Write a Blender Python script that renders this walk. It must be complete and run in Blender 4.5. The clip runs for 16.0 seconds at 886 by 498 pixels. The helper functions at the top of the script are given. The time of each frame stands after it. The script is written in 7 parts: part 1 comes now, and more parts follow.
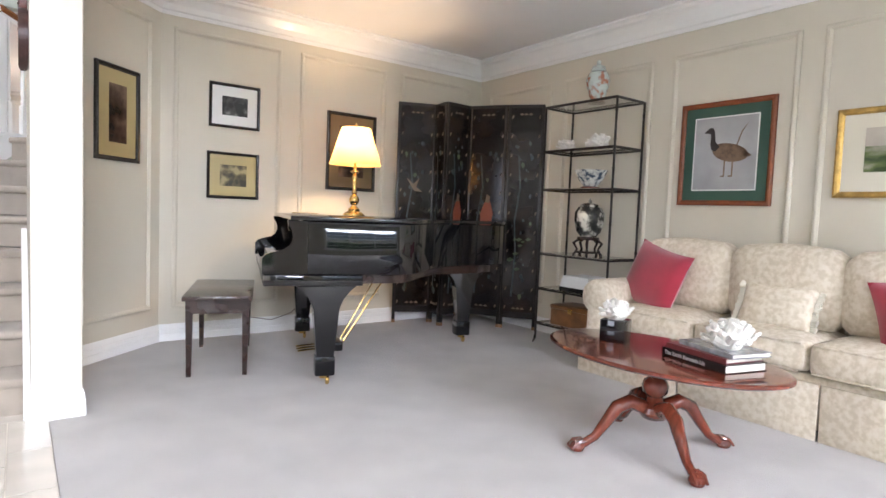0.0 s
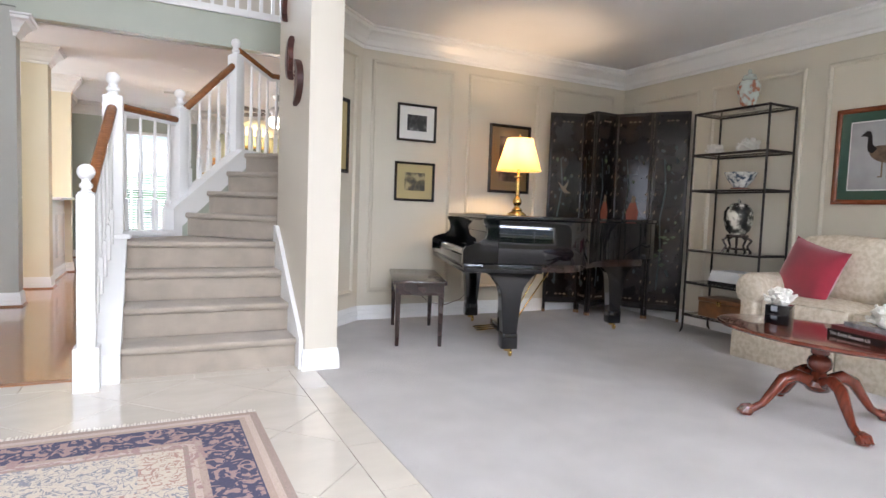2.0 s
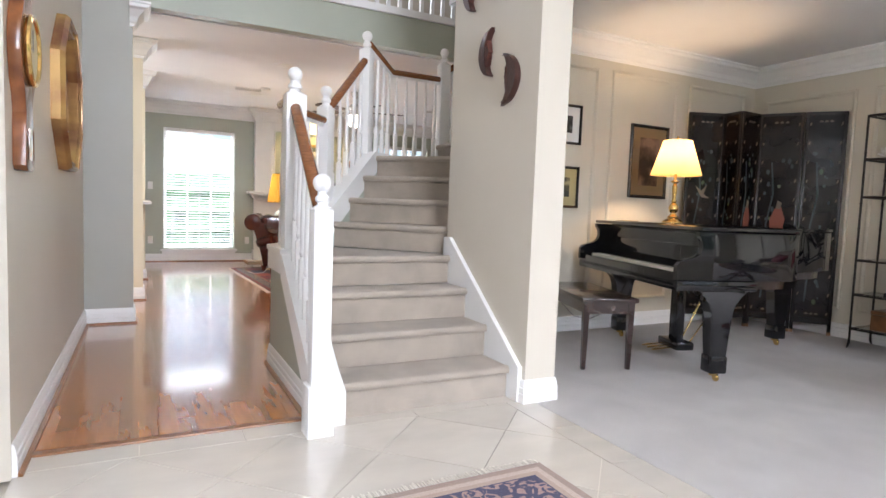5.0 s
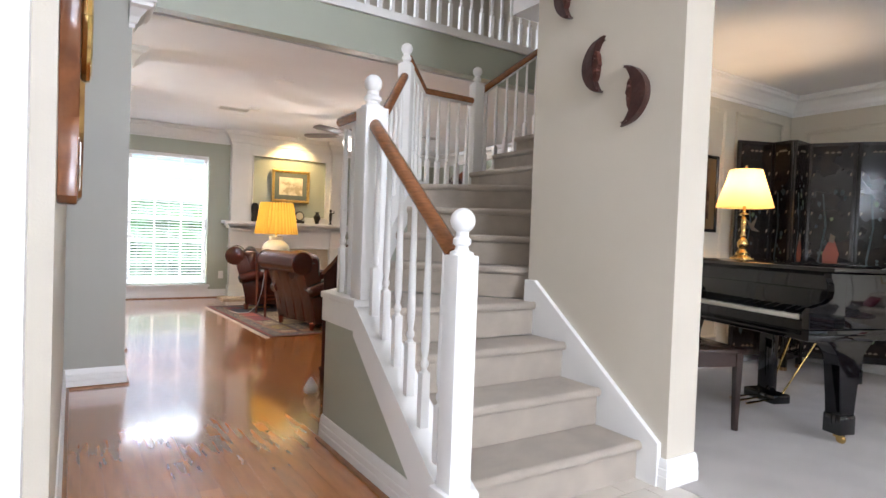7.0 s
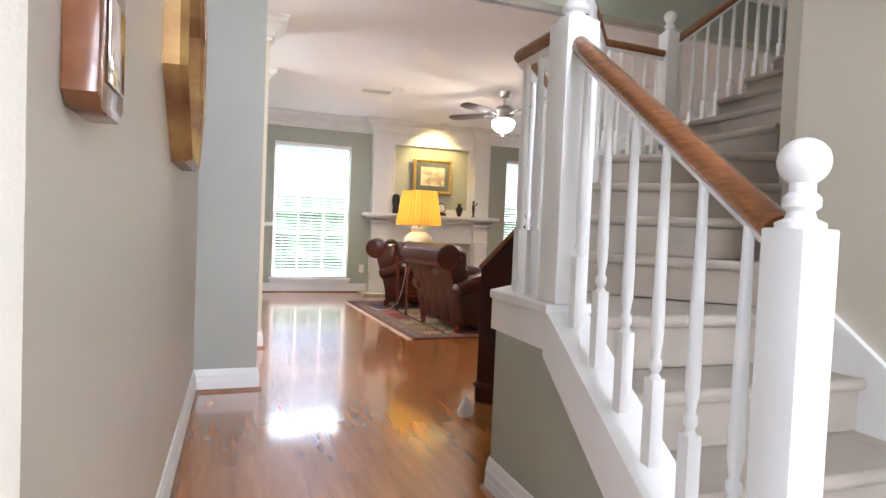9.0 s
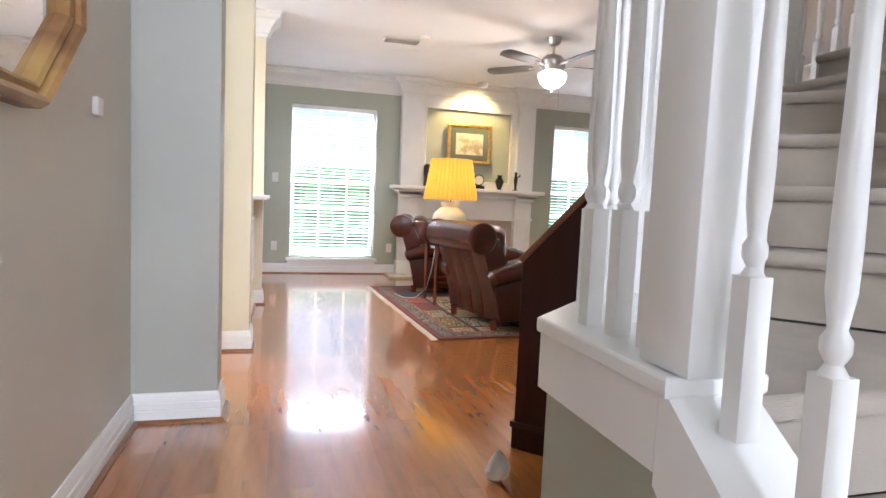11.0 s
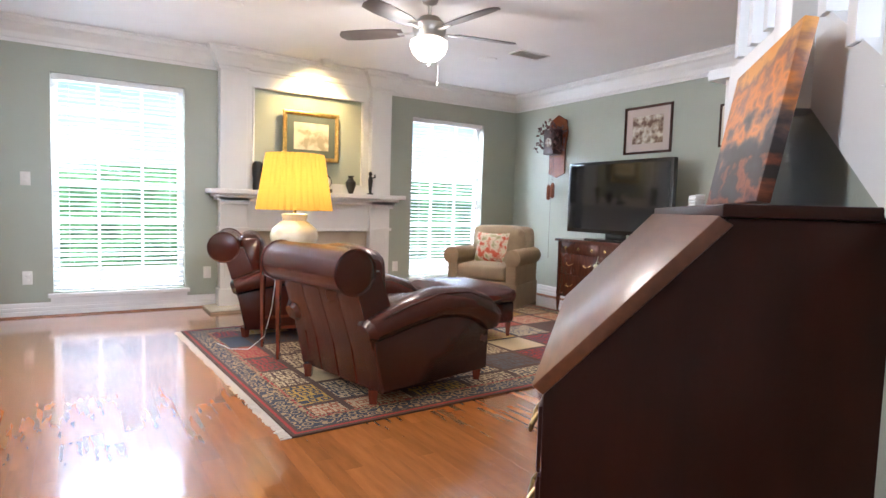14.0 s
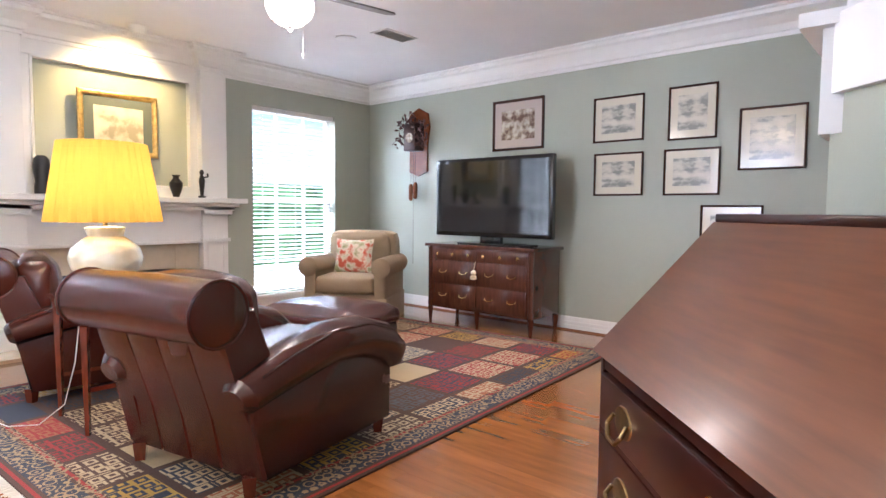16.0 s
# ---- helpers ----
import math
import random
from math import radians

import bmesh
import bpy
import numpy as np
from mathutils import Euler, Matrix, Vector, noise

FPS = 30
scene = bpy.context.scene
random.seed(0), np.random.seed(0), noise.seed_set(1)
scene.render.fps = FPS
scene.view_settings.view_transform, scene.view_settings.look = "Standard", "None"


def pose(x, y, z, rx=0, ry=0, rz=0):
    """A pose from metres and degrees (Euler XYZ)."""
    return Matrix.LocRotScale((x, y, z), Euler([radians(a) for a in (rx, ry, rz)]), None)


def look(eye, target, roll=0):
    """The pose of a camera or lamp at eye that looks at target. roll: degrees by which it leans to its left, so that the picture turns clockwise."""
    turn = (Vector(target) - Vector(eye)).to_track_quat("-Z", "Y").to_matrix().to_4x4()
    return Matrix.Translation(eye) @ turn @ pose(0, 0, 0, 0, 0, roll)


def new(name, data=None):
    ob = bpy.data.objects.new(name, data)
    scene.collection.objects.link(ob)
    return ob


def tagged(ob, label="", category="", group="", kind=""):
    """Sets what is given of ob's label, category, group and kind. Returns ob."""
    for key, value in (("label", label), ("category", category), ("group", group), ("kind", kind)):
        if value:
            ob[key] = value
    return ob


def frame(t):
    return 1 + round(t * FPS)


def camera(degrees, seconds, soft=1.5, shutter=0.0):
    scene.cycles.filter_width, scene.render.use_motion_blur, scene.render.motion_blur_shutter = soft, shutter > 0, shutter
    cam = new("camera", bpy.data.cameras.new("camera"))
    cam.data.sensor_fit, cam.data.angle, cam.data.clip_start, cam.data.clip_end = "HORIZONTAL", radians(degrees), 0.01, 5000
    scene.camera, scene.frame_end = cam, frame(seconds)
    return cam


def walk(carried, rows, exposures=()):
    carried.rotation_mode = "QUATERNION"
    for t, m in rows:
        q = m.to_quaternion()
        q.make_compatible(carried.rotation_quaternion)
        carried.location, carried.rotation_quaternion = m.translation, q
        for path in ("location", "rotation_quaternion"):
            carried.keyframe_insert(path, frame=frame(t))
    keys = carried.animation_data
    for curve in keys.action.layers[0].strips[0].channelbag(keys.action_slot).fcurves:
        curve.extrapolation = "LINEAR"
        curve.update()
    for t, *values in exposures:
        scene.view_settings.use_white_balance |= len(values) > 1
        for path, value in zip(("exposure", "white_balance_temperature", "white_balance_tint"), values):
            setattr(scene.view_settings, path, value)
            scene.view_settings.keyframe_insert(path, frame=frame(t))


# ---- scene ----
cam = camera(74.9, 16.0)
PATH = [
    (0, (0.948, 0.568, 1.051), (2.136, 2.173, 0.928), 2.3),
    (0.5, (0.784, 0.452, 1.063), (1.964, 2.062, 0.934), 2.2),
    (1, (0.569, 0.349, 1.073), (1.749, 1.959, 0.951), 2.2),
    (1.5, (0.378, 0.229, 1.08), (1.408, 1.939, 0.951), 2.1),
    (2, (0.184, 0.275, 1.029), (1.069, 2.063, 0.894), 2.1),
    (2.5, (0.01, 0.344, 0.957), (0.811, 2.171, 0.816), 1.9),
    (3, (-0.12, 0.488, 0.94), (0.63, 2.335, 0.785), 2.0),
    (5.5, (-1.054, 1.44, 1.089), (-0.091, 3.188, 0.958), 2.2),
    (6, (-1.22, 1.65, 1.079), (-0.216, 3.377, 0.975), 2.2),
    (6.5, (-1.289, 1.908, 1.074), (-0.231, 3.603, 0.983), 2.1),
    (7, (-1.264, 2.191, 1.105), (-0.185, 3.874, 1.058), 2.1),
    (7.5, (-1.253, 2.464, 1.079), (-0.166, 4.143, 1.054), 2.3),
    (8, (-1.253, 2.689, 1.056), (-0.172, 4.372, 1.043), 2.3),
    (8.5, (-1.175, 2.886, 1.027), (-0.236, 4.652, 0.999), 2.2),
    (9, (-1.084, 3.06, 1.013), (-0.411, 4.942, 0.944), 2.4),
    (9.5, (-0.986, 3.277, 1.002), (-0.444, 5.199, 0.892), 2.5),
    (12, (-0.563, 4.461, 1.072), (-0.027, 6.38, 0.893), 2.6),
    (12.5, (-0.532, 4.713, 1.096), (0.147, 6.587, 0.925), 2.6),
    (13, (-0.474, 4.984, 1.078), (0.357, 6.797, 0.925), 2.3),
    (13.5, (-0.472, 5.226, 1.079), (0.509, 6.963, 0.932), 2.0),
    (14, (-0.38, 5.453, 1.093), (0.68, 7.143, 0.95), 1.7),
    (14.5, (-0.32, 5.641, 1.078), (0.816, 7.282, 0.941), 1.5),
    (15, (-0.296, 5.904, 1.074), (1.011, 7.412, 0.946), 1.1),
    (15.5, (-0.261, 6.1, 1.078), (1.167, 7.495, 0.952), 0.8),
    (16, (-0.185, 6.297, 1.112), (1.323, 7.604, 0.981), 0.5),
]
walk(cam, [(t, look(eye, target, roll)) for t, eye, target, roll in PATH], [(0, 0.22, 6250, 20), (2, -0.12, 6250, 20), (5.5, -0.1, 6250, 20), (7, -0.15, 6250, 20), (9, 0.02, 6250, 20), (12, 0.14, 5900, 19), (14, 0.32, 5750, 19), (16, 0.46, 5650, 22)])

# ---- world, sun, main lights ----
world = bpy.data.worlds.new("sky")
scene.world = world
world.use_nodes = True
wn = world.node_tree
sky = wn.nodes.new("ShaderNodeTexSky")
sky.sky_type, sky.sun_disc = "NISHITA", False
sky.sun_elevation, sky.sun_rotation = radians(50), radians(200)
bgn = wn.nodes["Background"]
bgn.inputs["Strength"].default_value = 0.15
wn.links.new(sky.outputs[0], bgn.inputs["Color"])


def lamp(name, kind, m, energy, colour=(1, 1, 1), size=0.1, size_y=None, spread=None):
    data = bpy.data.lights.new(name, kind)
    data.energy, data.color = energy, colour
    if kind == "AREA":
        data.shape, data.size, data.size_y = "RECTANGLE", size, size_y or size
        if spread:
            data.spread = radians(spread)
    elif kind == "SUN":
        data.angle = radians(size)
    else:
        data.shadow_soft_size = size
    ob = new(name, data)
    ob.matrix_world = m
    return ob


DAY = (0.85, 0.93, 1.0)
WARM = (1.0, 0.72, 0.42)
lamp("sun", "SUN", look((0, -3, 9), (0.5, 1.0, 0)), 4.5, (1, 0.95, 0.88), 0.5)
lamp("daylight_front_windows", "AREA", look((3.0, -3.4, 3.3), (3.0, 2.2, 0.4)), 1000, DAY, 3.2, 2.0)
lamp("daylight_front_door", "AREA", look((-0.1, -3.4, 3.0), (-0.1, 3.5, 0.4)), 400, DAY, 2.2, 2.2)
# added fill that brightens the upper hall, just inside an assumed high window
lamp("high_foyer_fill", "AREA", look((0.0, -1.5, 4.2), (0.2, 5, 2.0)), 120, DAY, 2.0, 1.4)
lamp("daylight_rear_window", "AREA", look((-0.09, 13.2, 3.6), (-0.09, 9.8, 0.2)), 1750, DAY, 3.0, 2.6)
lamp("daylight_rear_window", "AREA", look((3.69, 13.2, 3.6), (3.60, 9.8, 0.2)), 1400, DAY, 2.8, 2.6)
lamp("daylight_kitchen", "AREA", look((-4.3, 9.2, 1.6), (0, 9.2, 1.2)), 170, DAY, 2.0, 1.3)
lamp("daylight_gallery", "AREA", look((0.8, 10.0, 4.6), (0.8, 6, 3.4)), 100, DAY, 3.0, 1.0)
# added fill through the side doorway; the room out of view has no window
lamp("side_room_fill", "AREA", look((-3.6, 2.2, 1.5), (0, 3.2, 1.2)), 60, DAY, 1.6, 1.8)

# ---- materials ----
MATS = {}


def mat(name, colour, rough=0.5, metal=0.0, vary=0.0, scale=8.0, bump=0.0, bscale=60.0, coat=0.0, second=None, stretch=(1, 1, 1),
        emit=0.0, ecol=None, trans=0.0, spec=0.5, sheen=0.0, island=0.0, rvary=0.0):
    if name in MATS:
        return MATS[name]
    m = bpy.data.materials.new(name)
    MATS[name] = m
    m.use_nodes = True
    nt = m.node_tree
    b = nt.nodes["Principled BSDF"]
    b.inputs["Base Color"].default_value = (*colour, 1)
    b.inputs["Roughness"].default_value = rough
    b.inputs["Metallic"].default_value = metal
    b.inputs["Coat Weight"].default_value = coat
    b.inputs["Coat Roughness"].default_value = 0.06
    b.inputs["Specular IOR Level"].default_value = spec
    b.inputs["Transmission Weight"].default_value = trans
    b.inputs["Sheen Weight"].default_value = sheen
    if emit:
        b.inputs["Emission Color"].default_value = (*(ecol or colour), 1)
        b.inputs["Emission Strength"].default_value = emit
    tc = nt.nodes.new("ShaderNodeTexCoord")
    mp = nt.nodes.new("ShaderNodeMapping")
    mp.inputs["Scale"].default_value = stretch
    nt.links.new(tc.outputs["Object"], mp.inputs[0])
    if vary or second:
        n1 = nt.nodes.new("ShaderNodeTexNoise")
        n1.inputs["Scale"].default_value = scale
        n1.inputs["Detail"].default_value = 6
        nt.links.new(mp.outputs[0], n1.inputs["Vector"])
        mix = nt.nodes.new("ShaderNodeMix")
        mix.data_type = "RGBA"
        ramp = nt.nodes.new("ShaderNodeMapRange")
        ramp.inputs["From Min"].default_value, ramp.inputs["From Max"].default_value = 0.32, 0.68
        nt.links.new(n1.outputs["Fac"], ramp.inputs["Value"])
        nt.links.new(ramp.outputs[0], mix.inputs["Factor"])
        c2 = second or tuple(c * (1 - vary) for c in colour)
        mix.inputs[6].default_value, mix.inputs[7].default_value = (*colour, 1), (*c2, 1)
        out = mix.outputs[2]
        if island:
            oi = nt.nodes.new("ShaderNodeObjectInfo")
            hs = nt.nodes.new("ShaderNodeHueSaturation")
            mr = nt.nodes.new("ShaderNodeMapRange")
            mr.inputs["To Min"].default_value, mr.inputs["To Max"].default_value = 1 - island, 1 + island
            nt.links.new(oi.outputs["Random"], mr.inputs["Value"])
            nt.links.new(mr.outputs[0], hs.inputs["Value"])
            nt.links.new(out, hs.inputs["Color"])
            out = hs.outputs[0]
        nt.links.new(out, b.inputs["Base Color"])
        if rvary:
            r = nt.nodes.new("ShaderNodeMapRange")
            r.inputs["To Min"].default_value, r.inputs["To Max"].default_value = rough - rvary, rough + rvary
            nt.links.new(n1.outputs["Fac"], r.inputs["Value"])
            nt.links.new(r.outputs[0], b.inputs["Roughness"])
    if bump:
        n2 = nt.nodes.new("ShaderNodeTexNoise")
        n2.inputs["Scale"].default_value = bscale
        n2.inputs["Detail"].default_value = 4
        nt.links.new(mp.outputs[0], n2.inputs["Vector"])
        bp = nt.nodes.new("ShaderNodeBump")
        bp.inputs["Strength"].default_value = bump
        bp.inputs["Distance"].default_value = 0.01
        nt.links.new(n2.outputs["Fac"], bp.inputs["Height"])
        nt.links.new(bp.outputs[0], b.inputs["Normal"])
    return m


WALL_LR = mat("cream_wall", (0.62, 0.575, 0.47), 0.55, vary=0.05, scale=2, bump=0.08, bscale=180)
WALL_HALL = mat("beige_wall", (0.60, 0.55, 0.46), 0.42, vary=0.05, scale=2, bump=0.12, bscale=160)
WALL_GREEN = mat("sage_wall", (0.40, 0.43, 0.35), 0.42, vary=0.05, scale=2, bump=0.12, bscale=160)
WALL_KIT = mat("warm_kitchen_wall", (0.72, 0.66, 0.50), 0.6, vary=0.04, scale=2)
WHITE = mat("white_gloss_paint", (0.83, 0.83, 0.81), 0.3, vary=0.04, scale=5, bump=0.02, bscale=90)
CEIL = mat("ceiling_paint", (0.84, 0.84, 0.84), 0.8, vary=0.03, scale=3, bump=0.15, bscale=120)
CARPET = mat("beige_carpet", (0.60, 0.56, 0.525), 0.95, vary=0.14, scale=3.5, bump=0.9, bscale=420, sheen=0.3)
STAIRC = mat("stair_carpet", (0.52, 0.44, 0.35), 0.95, vary=0.20, scale=7, bump=0.9, bscale=420, sheen=0.3)
TILE = mat("travertine_tile", (0.63, 0.58, 0.50), 0.06, vary=0.10, scale=3.0, coat=0.4, island=0.025, stretch=(1, 2, 1))
GROUT = mat("grout", (0.60, 0.55, 0.47), 0.8, vary=0.1)
OAK = mat("oak_floor", (0.46, 0.165, 0.040), 0.22, vary=0.30, scale=4, stretch=(6, 0.8, 1), coat=1.0, island=0.16, spec=0.5)
for nd in OAK.node_tree.nodes:
    if nd.type == "BSDF_PRINCIPLED":
        nd.inputs["Coat Roughness"].default_value, nd.inputs["Coat IOR"].default_value = 0.10, 1.75
OAKRAIL = mat("oak_rail", (0.30, 0.11, 0.035), 0.22, vary=0.4, scale=20, stretch=(1, 1, 6), coat=0.4)
OAKTRIM = mat("oak_trim", (0.30, 0.13, 0.05), 0.3, vary=0.3, scale=14)
BLACK = mat("black_lacquer", (0.004, 0.004, 0.005), 0.05, coat=0.2)
BLACKW = mat("dark_bench_wood", (0.035, 0.018, 0.014), 0.22, vary=0.3, scale=12, coat=0.4)
BRASS = mat("polished_brass", (0.80, 0.55, 0.20), 0.16, 1.0, vary=0.1, scale=10)
AGED = mat("aged_brass", (0.36, 0.25, 0.11), 0.32, 1.0, vary=0.4, scale=40)
STEEL = mat("brushed_metal", (0.55, 0.53, 0.5), 0.3, 1.0)
IRON = mat("dark_iron", (0.03, 0.025, 0.022), 0.45, 0.6, vary=0.3, scale=20)
MAHOG = mat("mahogany", (0.17, 0.035, 0.018), 0.14, vary=0.45, scale=9, stretch=(1, 6, 1), coat=0.6)
# desk body near black: the shade on its sides is put into the colour
DESKW = mat("desk_wood_shaded", (0.040, 0.008, 0.004), 0.30, vary=0.45, scale=3, stretch=(1.2, 6, 1.2), spec=0.25)
DRESSW = mat("dresser_wood", (0.10, 0.030, 0.016), 0.22, vary=0.45, scale=8, stretch=(1, 6, 1), coat=0.4)
LEATHER = mat("brown_leather", (0.058, 0.0115, 0.0068), 0.26, vary=0.3, scale=2.2, bump=0.04, bscale=200, coat=0.0, rvary=0.05)
TANF = mat("tan_fabric", (0.36, 0.27, 0.17), 0.9, vary=0.12, scale=12, bump=0.3, bscale=350)
RED = mat("crimson_velvet", (0.36, 0.012, 0.035), 0.8, vary=0.3, scale=6, sheen=0.6)
CORAL = mat("white_coral", (0.80, 0.78, 0.72), 0.75, vary=0.12, scale=20, bump=0.6, bscale=50)
GLASS = mat("clear_glass", (1, 1, 1), 0.0, trans=1.0)
MIRROR = mat("mirror_glass", (0.9, 0.9, 0.9), 0.01, 1.0)
GOLD = mat("gilt_frame", (0.62, 0.40, 0.12), 0.35, 0.8, vary=0.4, scale=30, bump=0.4, bscale=60)
SCREENT = mat("television_screen", (0.008, 0.008, 0.010), 0.08, coat=0.5)
PLASTIC = mat("black_plastic", (0.012, 0.012, 0.012), 0.2)
PAPER = mat("cream_paper", (0.72, 0.69, 0.60), 0.8, vary=0.06, scale=10)
OUTW = mat("white_plastic", (0.8, 0.79, 0.75), 0.35)

# ---- mesh helpers ----
I4 = Matrix.Identity(4)


def box(bm, x0, x1, y0, y1, z0, z1, bev=0.0, m=I4):
    co = [(x0, y0, z0), (x1, y0, z0), (x1, y1, z0), (x0, y1, z0), (x0, y0, z1), (x1, y0, z1), (x1, y1, z1), (x0, y1, z1)]
    v = [bm.verts.new(m @ Vector(c)) for c in co]
    f = [bm.faces.new([v[i] for i in q]) for q in ((0, 3, 2, 1), (4, 5, 6, 7), (0, 1, 5, 4), (1, 2, 6, 5), (2, 3, 7, 6), (3, 0, 4, 7))]
    if bev:
        e = {e for q in f for e in q.edges}
        bmesh.ops.bevel(bm, geom=list(e), offset=bev, segments=3 if bev > 0.012 else 2, profile=0.5, affect="EDGES")
    return bm


def prism(bm, pts, z0, z1, bev=0.0, m=I4):
    """Polygon in x, y drawn up from z0 to z1."""
    a = [bm.verts.new(m @ Vector((x, y, z0))) for x, y in pts]
    b = [bm.verts.new(m @ Vector((x, y, z1))) for x, y in pts]
    n = len(pts)
    area = sum(pts[i][0] * pts[(i + 1) % n][1] - pts[(i + 1) % n][0] * pts[i][1] for i in range(n))
    f = []
    if area > 0:
        f.append(bm.faces.new(a[::-1])), f.append(bm.faces.new(b))
        f += [bm.faces.new((a[i], a[(i + 1) % n], b[(i + 1) % n], b[i])) for i in range(n)]
    else:
        f.append(bm.faces.new(a)), f.append(bm.faces.new(b[::-1]))
        f += [bm.faces.new((b[i], b[(i + 1) % n], a[(i + 1) % n], a[i])) for i in range(n)]
    if bev:
        bmesh.ops.bevel(bm, geom=list(set(f[0].edges) | set(f[1].edges)), offset=bev, segments=2, profile=0.5, affect="EDGES")
    return bm


SIDE = Matrix(((1, 0, 0, 0), (0, 0, -1, 0), (0, 1, 0, 0), (0, 0, 0, 1)))  # x, y of a profile become x, z; its height runs along -y


def lathe(bm, prof, seg=24, x=0.0, y=0.0, m=I4, sx=1.0, sy=1.0):
    rings = []
    for r, z in prof:
        rings.append([bm.verts.new(m @ Vector((x + sx * r * math.cos(2 * math.pi * i / seg), y + sy * r * math.sin(2 * math.pi * i / seg), z))) for i in range(seg)])
    for a, b in zip(rings, rings[1:]):
        for i in range(seg):
            bm.faces.new((a[i], a[(i + 1) % seg], b[(i + 1) % seg], b[i]))
    bm.faces.new(rings[0][::-1]), bm.faces.new(rings[-1])
    return bm


def tube(bm, pts, r, seg=8, flat=1.0, m=I4):
    pts = [Vector(p) for p in pts]
    rr = r if isinstance(r, (list, tuple)) else [r] * len(pts)
    prev, rings = None, []
    for i, p in enumerate(pts):
        t = (pts[min(i + 1, len(pts) - 1)] - pts[max(i - 1, 0)]).normalized()
        if prev is None:
            up = Vector((0, 0, 1)) if abs(t.z) < 0.9 else Vector((1, 0, 0))
        else:
            up = prev
        s = t.cross(up).normalized()
        up = s.cross(t).normalized()
        prev = up
        rings.append([bm.verts.new(m @ (p + rr[i] * (math.cos(2 * math.pi * k / seg) * s + flat * math.sin(2 * math.pi * k / seg) * up))) for k in range(seg)])
    for a, b in zip(rings, rings[1:]):
        for k in range(seg):
            bm.faces.new((a[k], a[(k + 1) % seg], b[(k + 1) % seg], b[k]))
    bm.faces.new(rings[0][::-1]), bm.faces.new(rings[-1])
    return bm


def B():
    return bmesh.new()


def mesh_of(name, bm, material, smooth=False):
    bmesh.ops.recalc_face_normals(bm, faces=bm.faces)
    me = bpy.data.meshes.new(name)
    bm.to_mesh(me)
    bm.free()
    me.materials.append(material)
    if smooth:
        me.shade_smooth() if hasattr(me, "shade_smooth") else None
        me.set_sharp_from_angle(angle=radians(38))
    return me


def part(name, bm, material, parent=None, label="", smooth=True):
    ob = new(name, mesh_of(name, bm, material, smooth))
    if parent is not None:
        ob.parent = parent
    if label:
        tagged(ob, label)
    return ob


def struct(name, bm, material, label="", smooth=False, parent=None):
    ob = part(name, bm, material, parent, label, smooth)
    if parent is None:
        tagged(ob, kind="structure")
    return ob


def thing(name, m, label, category, group=""):
    ob = new(name)
    ob.empty_display_size = 0.1
    ob.matrix_world = m
    return tagged(ob, label, category, group)


def puff(bm, x0, x1, y0, y1, z0, z1, r=0.05, crown=0.03, n=10, m=I4):
    """A soft cushion: a rounded box whose broad faces swell."""
    cx, cy, cz, hx, hy, hz = (x0 + x1) / 2, (y0 + y1) / 2, (z0 + z1) / 2, (x1 - x0) / 2, (y1 - y0) / 2, (z1 - z0) / 2
    grid = {}

    def vert(i, j, k):
        if (i, j, k) in grid:
            return grid[i, j, k]
        p = Vector((2 * i / n - 1, 2 * j / n - 1, 2 * k / n - 1))
        q = Vector((p.x * hx, p.y * hy, p.z * hz))
        inner = Vector((max(-hx + r, min(hx - r, q.x)), max(-hy + r, min(hy - r, q.y)), max(-hz + r, min(hz - r, q.z))))
        d = q - inner
        if d.length > 1e-6:
            q = inner + d.normalized() * min(r, d.length)
        q.x += crown * p.x * (1 - p.y ** 2) * (1 - p.z ** 2)
        q.y += crown * p.y * (1 - p.x ** 2) * (1 - p.z ** 2)
        q.z += crown * p.z * (1 - p.x ** 2) * (1 - p.y ** 2)
        grid[i, j, k] = bm.verts.new(m @ (q + Vector((cx, cy, cz))))
        return grid[i, j, k]

    for a in range(n):
        for b in range(n):
            for s in (0, n):
                for q in (((a, b, s), (a + 1, b, s), (a + 1, b + 1, s), (a, b + 1, s)), ((a, s, b), (a + 1, s, b), (a + 1, s, b + 1), (a, s, b + 1)), ((s, a, b), (s, a + 1, b), (s, a + 1, b + 1), (s, a, b + 1))):
                    bm.faces.new([vert(*c) for c in q])
    return bm


# ---- plan ----
HX, HY = -1.30, 6.68        # hall wall, end of the hall wall
MX0, MX1, MY = 1.0, 1.2, 3.80   # wall between stairs and living room
LN, LE, LC = 5.27, 4.84, 2.60   # living room
FN, FE, FC, FW = 11.73, 4.68, 2.61, -1.12   # family room
TOP = 5.3
SOUTH = -1.6
UP = 2.98
R = 0.186


def wall(name, x0, x1, y0, y1, z0, z1, material, label=""):
    return struct(name, box(B(), x0, x1, y0, y1, z0, z1), material, label)


wall("wall_hall", HX - 0.15, HX, 3.80, HY - 0.001, 0, TOP, WALL_HALL, "beige painted hall wall with orange peel texture")
wall("wall_hall_south", HX - 0.15, HX, SOUTH, 1.30, 0, TOP, WALL_HALL)
wall("wall_hall_header", HX - 0.15, HX, 1.30, 3.80, 2.1, TOP, WALL_HALL)
# grey sage paint, taken darker for the dim light on this south end
WALL_PIL = mat("grey_sage_wall_shaded", (0.40, 0.40, 0.35), 0.45, vary=0.05, scale=2, bump=0.12, bscale=160)
wall("wall_pillar", HX - 0.15, -0.95, HY, HY + 0.17, 0, 2.68, WALL_PIL, "sage green end of the hall wall")
wall("wall_south_foyer", HX - 0.15, MX1, SOUTH - 0.15, SOUTH - 0.05, 0, 0.12, WALL_HALL)
